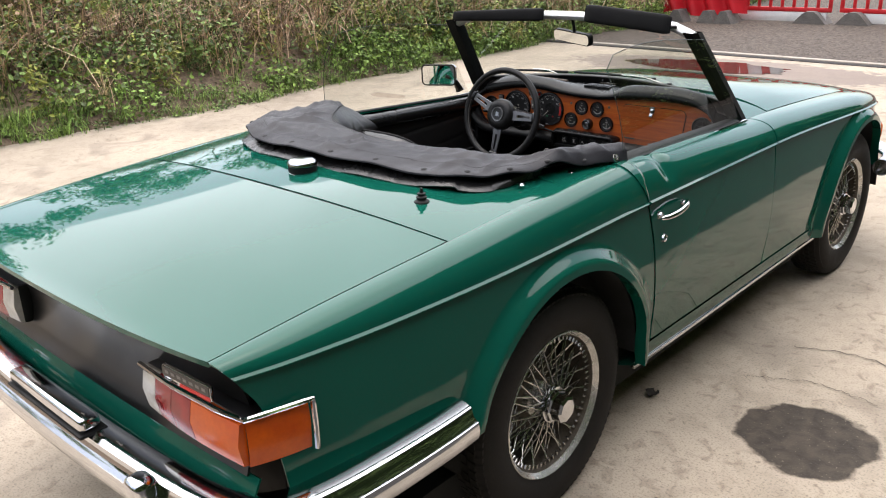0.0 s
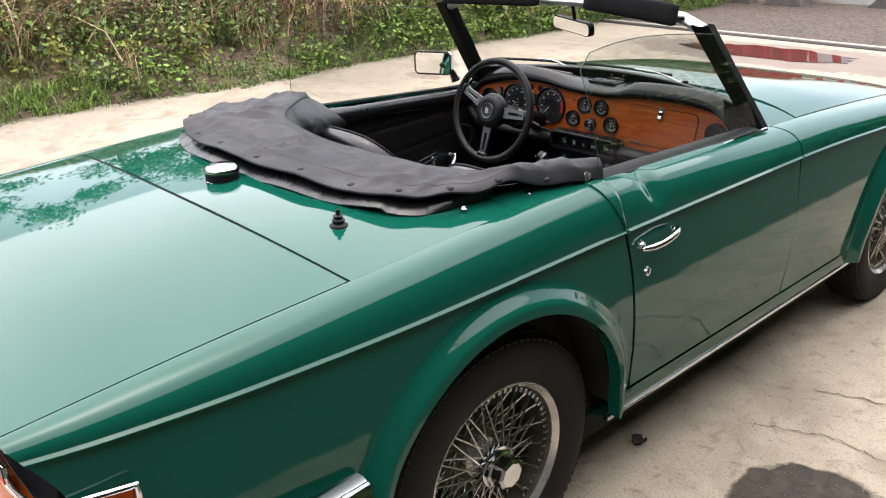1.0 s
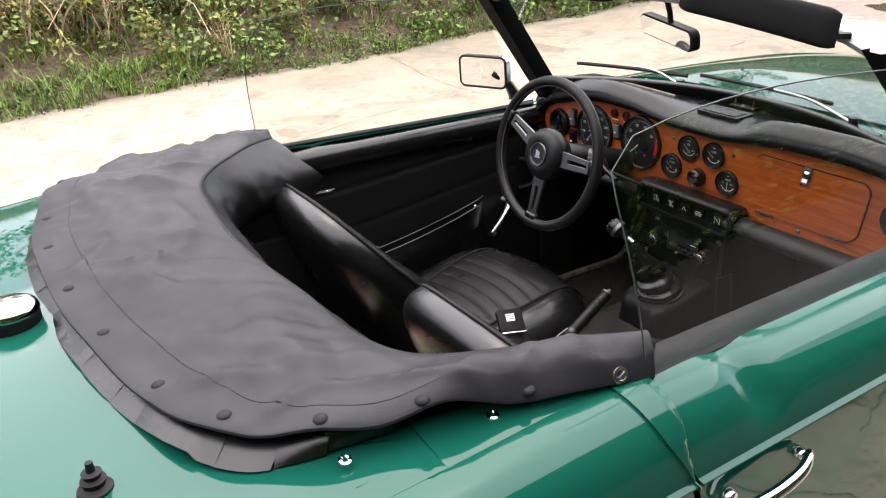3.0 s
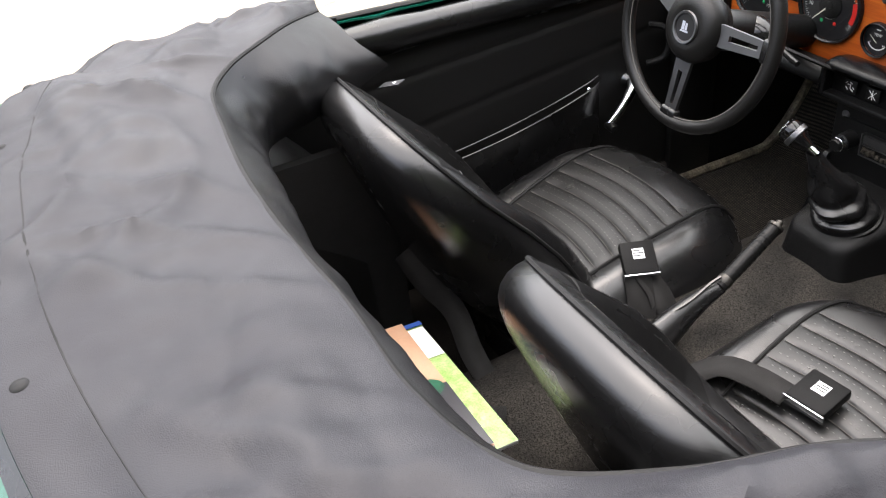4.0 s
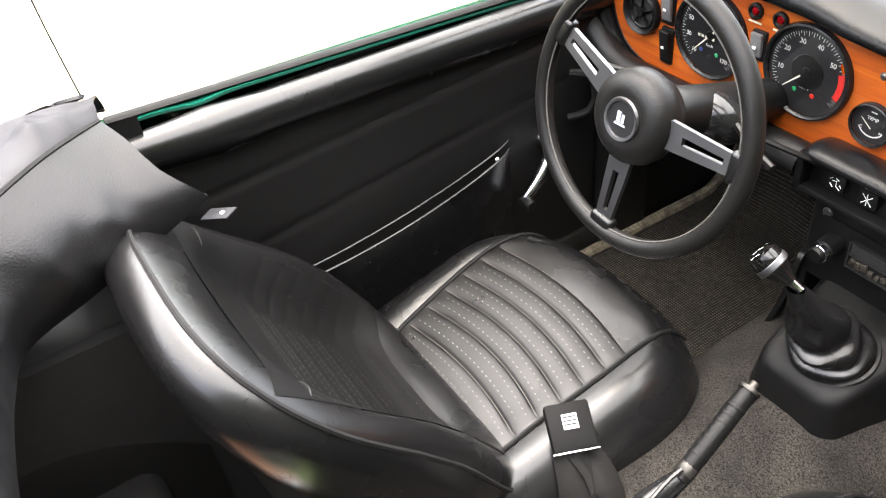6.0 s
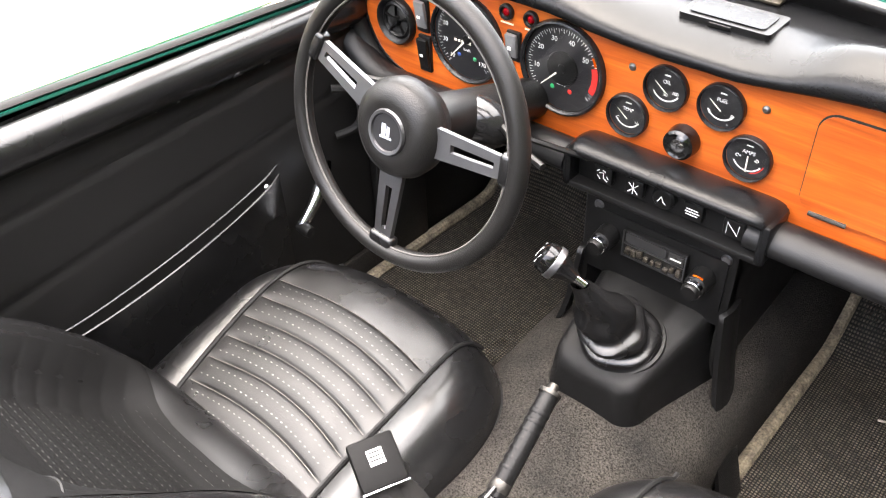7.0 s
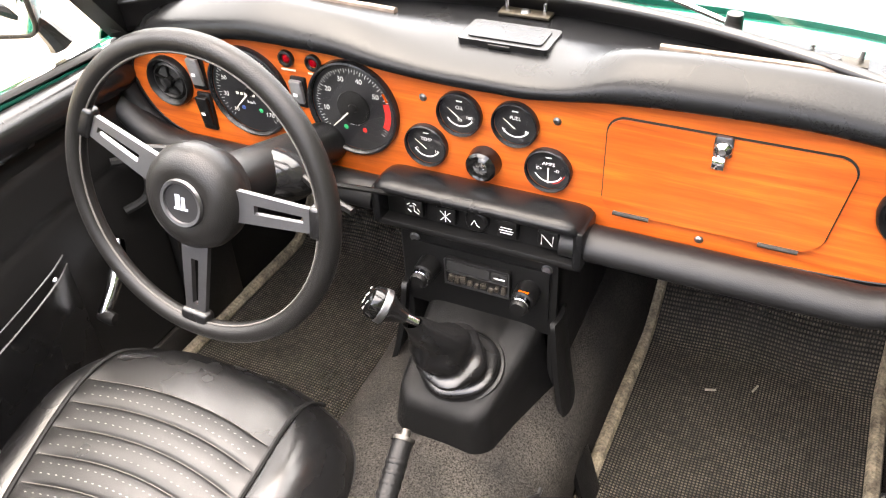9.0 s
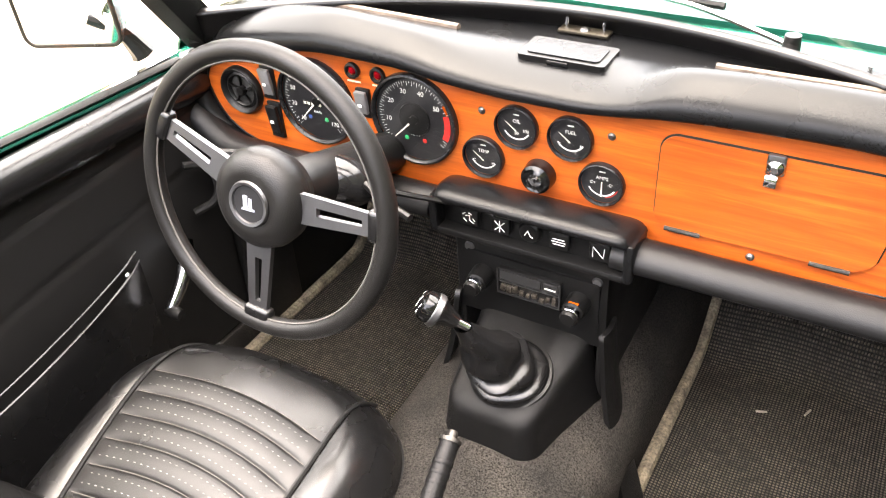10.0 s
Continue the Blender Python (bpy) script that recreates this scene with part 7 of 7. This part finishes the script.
    for sg in (-1, 1):
        line = []
        for i in range(41):
            y = 0.565 + 0.45 * i / 40
            x = cx + pipe_mid(y) + sg * pipe_half(y)
            line.append((x, y, cz(x, y, min(1.0, inside(x, y))) + 0.0022))
        part("piping", tube(line, 0.0034, 6), seal, cu)
    part("rim_piping", tube([(cx + (rim(a)[0] - cx) * 1.033, 0.797 + (rim(a)[1] - 0.797) * 1.033, cz(*rim(a), 1.0) - 0.028) for a in (2 * math.pi * i / 96 for i in range(96))], 0.0032, 6, closed=True), seal, cu)
    # pale lines on the stitched pleat seams: their sheen put in as colour
    stitch_sheen = [tube([Vector(pleat(0.02 + 0.96 * i / 20, k / 8)) + Vector((0, 0, 0.0006)) for i in range(21)], 0.0008, 4) for k in range(9)]
    tagged(part("stitching", joined(*stitch_sheen), stitch_sheen_mat, cu, smooth=False), kind="stuff")
    part("seat_base", box(cx - 0.19, cx + 0.19, 0.57, 0.93, 0.255, 0.38, 0.02), trim_vinyl, st)

    # backrest
    B, T = Vector((cx, 0.60, 0.42)), Vector((cx, 0.368, 0.86))
    up = (T - B).normalized()
    fw = Vector((0, up.z, -up.y)).normalized()
    L = (T - B).length
    W, MID = 0.218, 0.46

    def edge_depth(h):
        """How far forward the piped edge stands at a height (0 base, 1 top)."""
        return along(h, [(0, 0.062), (0.3, 0.06), (0.46, 0.05), (0.6, 0.034), (0.73, 0.018), (0.92, 0.0), (1.02, -0.008)])

    def outline(a):
        c, sn = math.cos(a), math.sin(a)
        n, reach = (3.2, 0.56) if sn > 0 else (5.0, 0.5)
        return (W * math.copysign(abs(c) ** (2 / n), c), MID + reach * math.copysign(abs(sn) ** (2 / n), sn))

    def place(X, H, D):
        return B + up * (H * L) + fw * D + Vector((X, 0, 0))

    def front_depth(H, r):
        """The front: a hollow centre between rolled bolsters."""
        pf = edge_depth(H)
        bf = pf + along(H, [(0, 0.032), (0.4, 0.026), (0.7, 0.016), (0.9, 0.012), (1.02, 0.012)])
        cf = along(H, [(0, 0.05), (0.3, 0.014), (0.6, -0.004), (0.8, -0.004), (0.95, 0.004)])
        return along(r, [(0, cf), (0.48, cf), (0.64, cf + 0.25 * (bf - cf)), (0.77, cf + 0.85 * (bf - cf)), (0.86, bf), (0.94, pf + 0.72 * (bf - pf)), (0.985, pf + 0.25 * (bf - pf)), (1, pf)])

    shell = [(r, True) for r in (0.04, 0.2, 0.35, 0.48, 0.56, 0.64, 0.7, 0.77, 0.82, 0.86, 0.9, 0.94, 0.97, 0.985, 1.0)]
    shell += [(r, False) for r in (1.012, 1.014, 1.0, 0.97, 0.92, 0.85, 0.75, 0.6, 0.4, 0.2, 0.04)]
    deep = {1.012: 0.016, 1.014: 0.034, 1.0: 0.054, 0.97: 0.07, 0.92: 0.083, 0.85: 0.093, 0.75: 0.1, 0.6: 0.104, 0.4: 0.106, 0.2: 0.107, 0.04: 0.107}
    n = 112
    verts, faces = [], []
    for r, front in shell:
        for i in range(n):
            X, H = outline(2 * math.pi * i / n)
            X, H = X * r, MID + (H - MID) * r
            D = front_depth(H, r) if front else edge_depth(H) * min(1.0, r) ** 2 - deep[r] * along(H, [(0, 1.15), (0.5, 1.0), (1.0, 0.72)])
            verts.append(tuple(place(X, H, D)))
    for k in range(len(shell) - 1):
        faces += [(k * n + i, (k + 1) * n + i, (k + 1) * n + (i + 1) % n, k * n + (i + 1) % n) for i in range(n)]
    faces += [tuple(range(n)), tuple(range(len(shell) * n - 1, (len(shell) - 1) * n - 1, -1))]
    bk = part("backrest", (verts, faces), leather, st, "wrap-round black vinyl backrest")
    pipe = []
    for i in range(101):
        X, H = outline(radians(-40 + 260 * i / 100))
        pipe.append(place(X, H, edge_depth(H) + 0.002))
    part("piping", tube(pipe, 0.0034, 6), seal, bk)
    for sg in (-1, 1):
        seam = []
        for i in range(12):
            r = 1.0 - 0.36 * i / 11
            X, H = outline(radians(38))
            X, H = sg * X * r, 0.80 - 0.03 * i / 11
            seam.append(place(X, H, front_depth(H, r) + 0.0005))
        part("bolster_seam", tube(seam, 0.0018, 6), seal, bk)

    def bpanel(u, v):
        X, H = 0.178 * (2 * u - 1), 0.12 + 0.76 * v
        nn, reach = (3.2, 0.56) if H > MID else (5.0, 0.5)
        r = ((abs(X) / W) ** nn + (abs(H - MID) / reach) ** nn) ** (1 / nn)
        edge = min(1, 10 * min(u, 1 - u)) ** 0.5
        return place(X, H, front_depth(H, min(1.0, r)) + 0.0007 + 0.0016 * abs(math.sin(math.pi * 12 * v)) ** 0.4 * edge * max(0.0, min(1.0, (0.75 - v) / 0.1)))
    part("pleated_panel", sheet(bpanel, 22, 110, flip=True), visor_black, bk, "pleated perforated backrest centre")
    bd = []
    for r in range(8):
        for q in (0.3, 0.7):
            for j in range(20):
                p = bpanel(0.2 + 0.6 * j / 19, (r + q) / 12) + fw * 0.0006
                ux, uy = Vector((0.0026, 0, 0)), up * 0.0013
                bd.append(([tuple(p - ux), tuple(p - uy), tuple(p + ux), tuple(p + uy)], [(0, 1, 2, 3)]))
    tagged(part("perforation", joined(*bd), hole_mat, bk, smooth=False), kind="stuff")
    return st


driver = seat()
copy_thing(driver, Matrix.Translation((0.313, 0.708, 0.25)))


# ---- seat belts ----
def strap(points, width, twist, seed=0, n=30):
    """A flat belt along a line; twist gives its side direction in degrees along the way."""
    pts = smooth_line(points, n)
    verts = []
    for i, p in enumerate(pts):
        d = (pts[min(n, i + 1)] - pts[max(0, i - 1)]).normalized()
        s = Matrix.Rotation(radians(twist[0] + (twist[1] - twist[0]) * i / n), 3, d) @ d.cross(Vector((0, 0, 1))).normalized()
        verts += [tuple(p - s * width / 2), tuple(p + s * width / 2)]
    return verts, [(2 * i, 2 * i + 1, 2 * i + 3, 2 * i + 2) for i in range(n)]


label_white = surface("buckle_label", (0.7, 0.7, 0.72), 0.4, 0, 0.2, 60, 0.1)


def belt(x, y, z, turn, points, twist, label, lean=6):
    t = thing("seat_belt", (x, y, z), label, "seat belt", "seat belts")
    m = Matrix.Translation((x, y, z)) @ Matrix.Rotation(radians(turn), 4, "Z") @ Matrix.Rotation(radians(lean), 4, "X")
    bu = part("buckle", moved(box(-0.03, 0.03, -0.032, 0.032, 0.0, 0.018, 0.004), m), visor_black, t, "square black buckle with a worn white label")
    part("buckle_rim", moved(box(-0.031, 0.031, -0.0345, -0.0315, 0.002, 0.016, 0.001), m), chrome, bu)
    part("buckle_label", moved(box(-0.010, 0.010, -0.004, 0.016, 0.018, 0.0186), m), label_white, bu, smooth=False)
    for i in range(3):
        part("label_bar", moved(box(-0.009, 0.009, 0.001 + 0.005 * i, 0.003 + 0.005 * i, 0.0186, 0.0188), m), plastic, bu, smooth=False)
    thick(part("strap", strap(points, 0.047, twist), webbing, t, "black webbing strap"), 0.002, crisp=False)
    return t


belt(-0.128, 0.752, 0.498, 66, [(-0.108, 0.735, 0.494), (-0.075, 0.72, 0.455), (-0.06, 0.705, 0.41), (-0.075, 0.68, 0.375), (-0.10, 0.65, 0.36)], (0, 12), "black seat belt buckle lying on the driver's cushion", lean=26)
belt(0.275, 0.745, 0.506, 8, [(0.25, 0.715, 0.51), (0.2, 0.70, 0.515), (0.15, 0.68, 0.505), (0.11, 0.63, 0.46), (0.09, 0.58, 0.42)], (0, 0), "black seat belt buckle lying on the passenger cushion")
loose = thing("seat_belt", (-0.08, 0.7, 0.42), "slack black webbing strap hanging beside the handbrake", "seat belt", "seat belts")
thick(part("strap", strap([(-0.112, 0.748, 0.492), (-0.07, 0.755, 0.462), (-0.045, 0.745, 0.43), (-0.05, 0.70, 0.40), (-0.07, 0.65, 0.385)], 0.047, (0, -15)), webbing, loose), 0.002, crisp=False)
sb = thing("shoulder_belt", (-0.14, 0.32, 0.45), "loose black shoulder belt behind the seats", "seat belt", "seat belts")
thick(part("strap", strap([(-0.30, 0.385, 0.57), (-0.26, 0.40, 0.53), (-0.215, 0.43, 0.48), (-0.15, 0.425, 0.435), (-0.10, 0.43, 0.40)], 0.04, (65, -5)), webbing, sb), 0.002, crisp=False)
thick(part("strap", strap([(-0.10, 0.43, 0.40), (-0.06, 0.41, 0.41), (-0.01, 0.385, 0.43), (0.03, 0.35, 0.445), (0.05, 0.31, 0.452)], 0.042, (0, 0)), webbing, sb), 0.002, crisp=False)

# ---- magazines behind the seats ----
def booklet(name, m, w, h, t, mat, label):
    th = thing(name, tuple(m.translation), label, "magazine", "magazines behind the seats")
    part("page_block", moved(box(-w / 2, w / 2, -h / 2, h / 2, 0, t, 0.0008), m), paper_white, th)
    part("cover", moved(sheet(lambda u, v: ((u - 0.5) * w, (v - 0.5) * h, t + 0.001 + 0.004 * (1 - u) ** 3), 10, 2), m), mat, th)
    return th


bm1 = Matrix.Translation((-0.015, 0.243, 0.530)) @ Matrix.Rotation(radians(91), 4, "Z") @ Matrix.Rotation(radians(5), 4, "Y")
mg = booklet("magazine", bm1, 0.21, 0.297, 0.006, paper_green, "magazine with a green landscape cover and blue edge")
part("cover_band", moved(box(-0.105, 0.105, 0.138, 0.148, 0.0095, 0.0105), bm1), paper_blue, mg, smooth=False)
part("cover_band", moved(box(0.06, 0.104, 0.06, 0.135, 0.0075, 0.0085), bm1), paper_white, mg, smooth=False)
bm2 = Matrix.Translation((-0.018, 0.211, 0.540)) @ Matrix.Rotation(radians(90), 4, "Z") @ Matrix.Rotation(radians(5), 4, "Y")
mg2 = booklet("magazine", bm2, 0.21, 0.297, 0.006, paper_cover, "magazine with a dusk photograph of cars on its cover")
print_green = surface("print_green", (0.012, 0.12, 0.06), 0.35, 0, 0.4, 60, 0.1, tint=(0.01, 0.03, 0.02))
print_grey = surface("print_grey", (0.16, 0.16, 0.17), 0.35, 0, 0.5, 90, 0.1)
part("cover_picture", moved(box(-0.1035, 0.1035, -0.147, -0.01, 0.0102, 0.0106), bm2), paper_dark, mg2, smooth=False)


def print_disc(x, y, rx, ry, h, mat, n=20):
    v = [(x + rx * math.cos(2 * math.pi * i / n), y + ry * math.sin(2 * math.pi * i / n), h) for i in range(n)]
    part("cover_picture", moved((v, [tuple(range(n))]), bm2), mat, mg2, smooth=False)


for x, y, rx, ry, h, mt2 in ((0.03, 0.0, 0.052, 0.034, 0.0110, print_green), (0.068, -0.012, 0.03, 0.02, 0.0112, print_green), (0.028, 0.012, 0.024, 0.026, 0.0115, paper_dark), (0.024, 0.012, 0.015, 0.017, 0.0118, print_grey),
                             (-0.022, 0.004, 0.008, 0.018, 0.0112, amber_lens), (-0.022, 0.002, 0.005, 0.012, 0.0115, cream_mark), (-0.056, 0.012, 0.022, 0.02, 0.0112, paper_dark), (-0.056, 0.014, 0.013, 0.013, 0.0115, print_grey),
                             (-0.018, -0.032, 0.018, 0.008, 0.0112, cream_mark), (-0.05, -0.022, 0.008, 0.01, 0.0112, paper_white), (0.06, -0.02, 0.01, 0.007, 0.0117, cream_mark)):
    print_disc(x, y, rx, ry, h, mt2)
for i in range(4):
    part("cover_line", moved(box(-0.01 + 0.013 * i, 0.0 + 0.013 * i, -0.072, -0.068, 0.0108, 0.0111), bm2), red_mark, mg2, smooth=False)
lettering("TR", 0.095, bm2 @ Matrix.Translation((0.038, -0.108, 0.0112)) @ Matrix.Rotation(radians(180), 4, "Z"), paper_white, mg2)

# ---- hood cover ----
skirt_vinyl = surface("cover_skirt_vinyl", (0.0085, 0.0085, 0.0092), 0.36, 0, 0.3, 9, 0.1, 400, bump=0.25, bump_scale=420, rough_var=0.3, spec=0.32)
cover = thing("hood_cover", (0, 0.1, 0.9), "faded black vinyl cover buttoned over the folded hood", "hood cover")
OUT = smooth_line([(0.648, 0.402, 0.899), (0.624, 0.275, 0.909), (0.588, 0.135, 0.922), (0.543, 0.012, 0.928), (0.465, -0.088, 0.928), (0.335, -0.135, 0.932), (0.15, -0.165, 0.940), (-0.05, -0.172, 0.942), (-0.25, -0.16, 0.938), (-0.42, -0.112, 0.928), (-0.545, -0.01, 0.922), (-0.622, 0.14, 0.915), (-0.64, 0.29, 0.907), (-0.63, 0.41, 0.898)], 160)
INN = smooth_line([(0.607, 0.425, 0.926), (0.573, 0.345, 0.938), (0.538, 0.25, 0.938), (0.475, 0.166, 0.932), (0.36, 0.138, 0.922), (0.21, 0.138, 0.916), (0.065, 0.128, 0.915), (-0.08, 0.127, 0.916), (-0.20, 0.135, 0.924), (-0.30, 0.148, 0.936), (-0.365, 0.19, 0.943), (-0.42, 0.255, 0.946), (-0.475, 0.32, 0.944), (-0.538, 0.388, 0.929)], 160)
LOW = smooth_line([(0.618, 0.43, 0.905), (0.585, 0.355, 0.908), (0.548, 0.26, 0.908), (0.482, 0.18, 0.90), (0.366, 0.156, 0.885), (0.218, 0.157, 0.868), (0.075, 0.16, 0.85), (-0.07, 0.172, 0.838), (-0.185, 0.182, 0.832), (-0.28, 0.196, 0.822), (-0.355, 0.222, 0.812), (-0.395, 0.30, 0.812), (-0.42, 0.38, 0.825), (-0.435, 0.46, 0.848)], 160)


def drape(p, amount):
    f = noise.fractal(p * 7.0, 0.9, 2.1, 3) * 0.6 + 0.8 * abs(noise.noise(Vector((p.x * 3.2, p.y * 9.0, 5.0)))) - 0.25
    return amount * f


def cover_at(u, v):
    i = u * 160
    a, b = int(min(159, i)), i - int(min(159, i))
    o, q = OUT[a].lerp(OUT[a + 1], b), INN[a].lerp(INN[a + 1], b)
    p = o.lerp(q, v)
    bulge = math.sin(math.pi * v) ** 0.8
    p.z += 0.018 * bulge + drape(p, 0.025 + 0.008 * max(0, min(1, (-0.15 - p.x) / 0.25))) * min(1, 3 * min(v, 1 - v)) + 0.0015 * math.sin(u * 61) * (1 - v) ** 3
    wave = sum(h * math.exp(-((u - c) / w) ** 2) for c, w, h in ((0.07, 0.028, 0.008), (0.15, 0.03, 0.02), (0.235, 0.028, 0.006), (0.305, 0.026, 0.007), (0.44, 0.03, 0.004), (0.57, 0.026, 0.006), (0.70, 0.028, 0.03), (0.80, 0.03, 0.006)))
    p.z += wave * (1 - v) ** 1.6
    ridge = (1 - abs(noise.noise(Vector((p.x * 3.5 + noise.noise(p * 3), p.y * 6 + p.x * 2, 1.5))))) ** 5
    fold = (1 - abs(noise.noise(Vector((p.x * 9 - p.y * 5, p.y * 4 + p.x * 3, 8.5))))) ** 6
    p.z += (0.011 * ridge + 0.010 * fold) * min(1, 4 * min(v, 1 - v) + 0.15)
    for bx, by, bh in ((-0.5, 0.11, 0.024), (-0.56, 0.33, 0.004)):
        p.z += bh * math.exp(-((p.x - bx) / 0.1) ** 2 - ((p.y - by) / 0.075) ** 2) * bulge
    return p


top_sheet = part("cover_top", sheet(cover_at, 220, 44), cover_vinyl, cover)
thick(top_sheet, 0.003)


def cover_in(u, v):
    i = u * 160
    a, b = int(min(159, i)), i - int(min(159, i))
    q, l = INN[a].lerp(INN[a + 1], b), LOW[a].lerp(LOW[a + 1], b)
    p = q.lerp(l, v)
    k = math.sin(math.pi * v)
    p += Vector((0.0, 0.012, 0.0)) * k
    p += Vector((0.4, 1.0, 0)) * (drape(p * 1.3, 0.02) * k * along(u, [(0, 0.2), (0.5, 0.5), (0.75, 1.0), (1, 0.9)]))
    if u > 0.74:
        p += Vector((1.0, -0.1, 0)) * 0.035 * k * min(1, (u - 0.74) / 0.1)
    return p


thick(part("cover_front", sheet(cover_in, 200, 18), skirt_vinyl, cover, "glossier black inner skirt of the cover"), 0.003)
part("piping", tube([p + Vector((0, 0.001, 0.002)) for p in INN], 0.0038, 6), seal, cover)
part("piping", tube([cover_in(i / 160, 1.0) for i in range(161)], 0.0032, 6), seal, cover)
part("seam", tube([cover_at(0.02 + 0.80 * i / 150, 0.2) + Vector((0, 0, 0.002)) for i in range(151)], 0.0016, 5), dark_void, cover, "raised stitched seam")
part("hem", tube([cover_at(i / 160, 0.0) for i in range(161)], 0.003, 6), cover_vinyl, cover)
# folded hood under the cover and its lower flap on the deck
flap = sheet(lambda u, v: (lambda o: (o.x * (1 + 0.02 * (1 - v) * min(1, 8 * u)) - 0.05 * max(v, 1 - 8 * u) * o.x, o.y - 0.016 * (1 - v) * min(1, 8 * u) + 0.03 * max(v, 1 - 8 * u), along(v, [(0, 0.905 if abs(o.x) < 0.45 else 0.897), (1, 0.93)]) + 0.004 * math.sin(40 * u)))(OUT[round(28 + 126 * u)]), 148, 4)
thick(part("lower_flap", flap, leather, cover, "glossy black lower flap on the deck"), 0.004)
part("folded_hood", sheet(lambda u, v: (lambda o, q: tuple(o.lerp(q, 0.12 + 0.76 * v) - Vector((0, 0, 0.03 + 0.015 * math.sin(math.pi * v)))))(OUT[round(160 * u)], INN[round(160 * u)]), 80, 8), trim_vinyl, cover)
tab = part("cover_tab", moved(box(-0.022, 0.022, -0.012, 0.012, -0.0015, 0.0015, 0.001), Matrix.Translation((-0.455, 0.47, 0.803)) @ Matrix.Rotation(radians(35), 4, "Z") @ Matrix.Rotation(radians(-15), 4, "Y")), cover_vinyl, cover)
part("tab_snap", revolve([(0, 0.002), (0.0035, 0.0018), (0.0045, 0.0)], 14, Matrix.Translation((-0.45, 0.474, 0.805))), chrome, tab)
for k in range(13):
    u = 0.10 + 0.068 * k
    p = cover_at(u, 0.07)
    q = cover_at(u, 0.12)
    part("snap", revolve([(0, 0.0045), (0.0055, 0.004), (0.0085, 0.002), (0.0095, 0.0)], 18, Matrix.Translation(p + Vector((0, 0, 0.001))) @ Matrix.Rotation(radians(8), 4, "X")), seal, cover, "domed black press stud")
fu, fv = min(((i / 400, j / 60) for i in range(4, 48) for j in range(2, 30)), key=lambda q: (cover_at(*q) - Vector((0.634, 0.358, 0.913))).length)
fp = cover_at(fu, fv)
fn = (cover_at(fu + 0.02, fv) - fp).cross(cover_at(fu, fv + 0.08) - fp).normalized()
fn = fn if fn.x + fn.z > 0 else -fn
fm = Matrix.Translation(fp + fn * 0.001) @ fn.to_track_quat("Z", "Y").to_matrix().to_4x4()
tf = part("turn_fastener", revolve([(0.0045, 0.002), (0.0065, 0.004), (0.010, 0.0035), (0.0115, 0.0)], 28, fm), spoke_steel, cover, "chrome turn fastener")
part("fastener_well", revolve([(0, 0.0018), (0.005, 0.0018)], 20, fm), seal, tf)
part("turn_button", moved(box(-0.006, 0.006, -0.002, 0.002, 0.0015, 0.007, 0.0008), fm @ Matrix.Rotation(radians(30), 4, "Z")), satin, tf)
# stitched lines along the hem
for v0 in (0.1, 0.45):
    part("stitch_line", tube([cover_at(0.004 + (0.2 if v0 > 0.2 else 0.96) * i / 150, v0) + Vector((0.001, 0, 0.0012)) for i in range(151)], 0.0011, 5), dark_void, cover, "sunk line of stitching")
part("rivet", revolve([(0, 0.003), (0.004, 0.002), (0.005, 0)], 12, Matrix.Translation((-0.43, 0.432, 0.852)) @ Matrix.Rotation(radians(80), 4, "Y")), satin, cover)
for x, y, z in ((0.52, 0.028, 0.905), (0.566, 0.025, 0.9), (0.596, 0.199, 0.9)):
    part("deck_stud", revolve([(0.003, 0.003), (0.005, 0.0045), (0.0075, 0.003), (0.008, 0.0)], 16, Matrix.Translation((x, y, z)) @ Matrix.Rotation(radians(12), 4, "Y")), chrome, car, "small chrome hood stud")

# small litter on the passenger mat
screw_bits = surface("litter_metal", (0.4, 0.36, 0.3), 0.5, 0.6, 0.3, 60, 0.2)
for x, y, a in ((0.303, 1.432, 20), (0.371, 1.463, 70)):
    tagged(part("loose_screw", moved(tube([(-0.009, 0, 0), (0.009, 0, 0)], 0.002, 6), Matrix.Translation((x, y, 0.272)) @ Matrix.Rotation(radians(a), 4, "Z")), screw_bits), "small loose screw lying on the rubber mat", "screw", "loose screws on the mat")
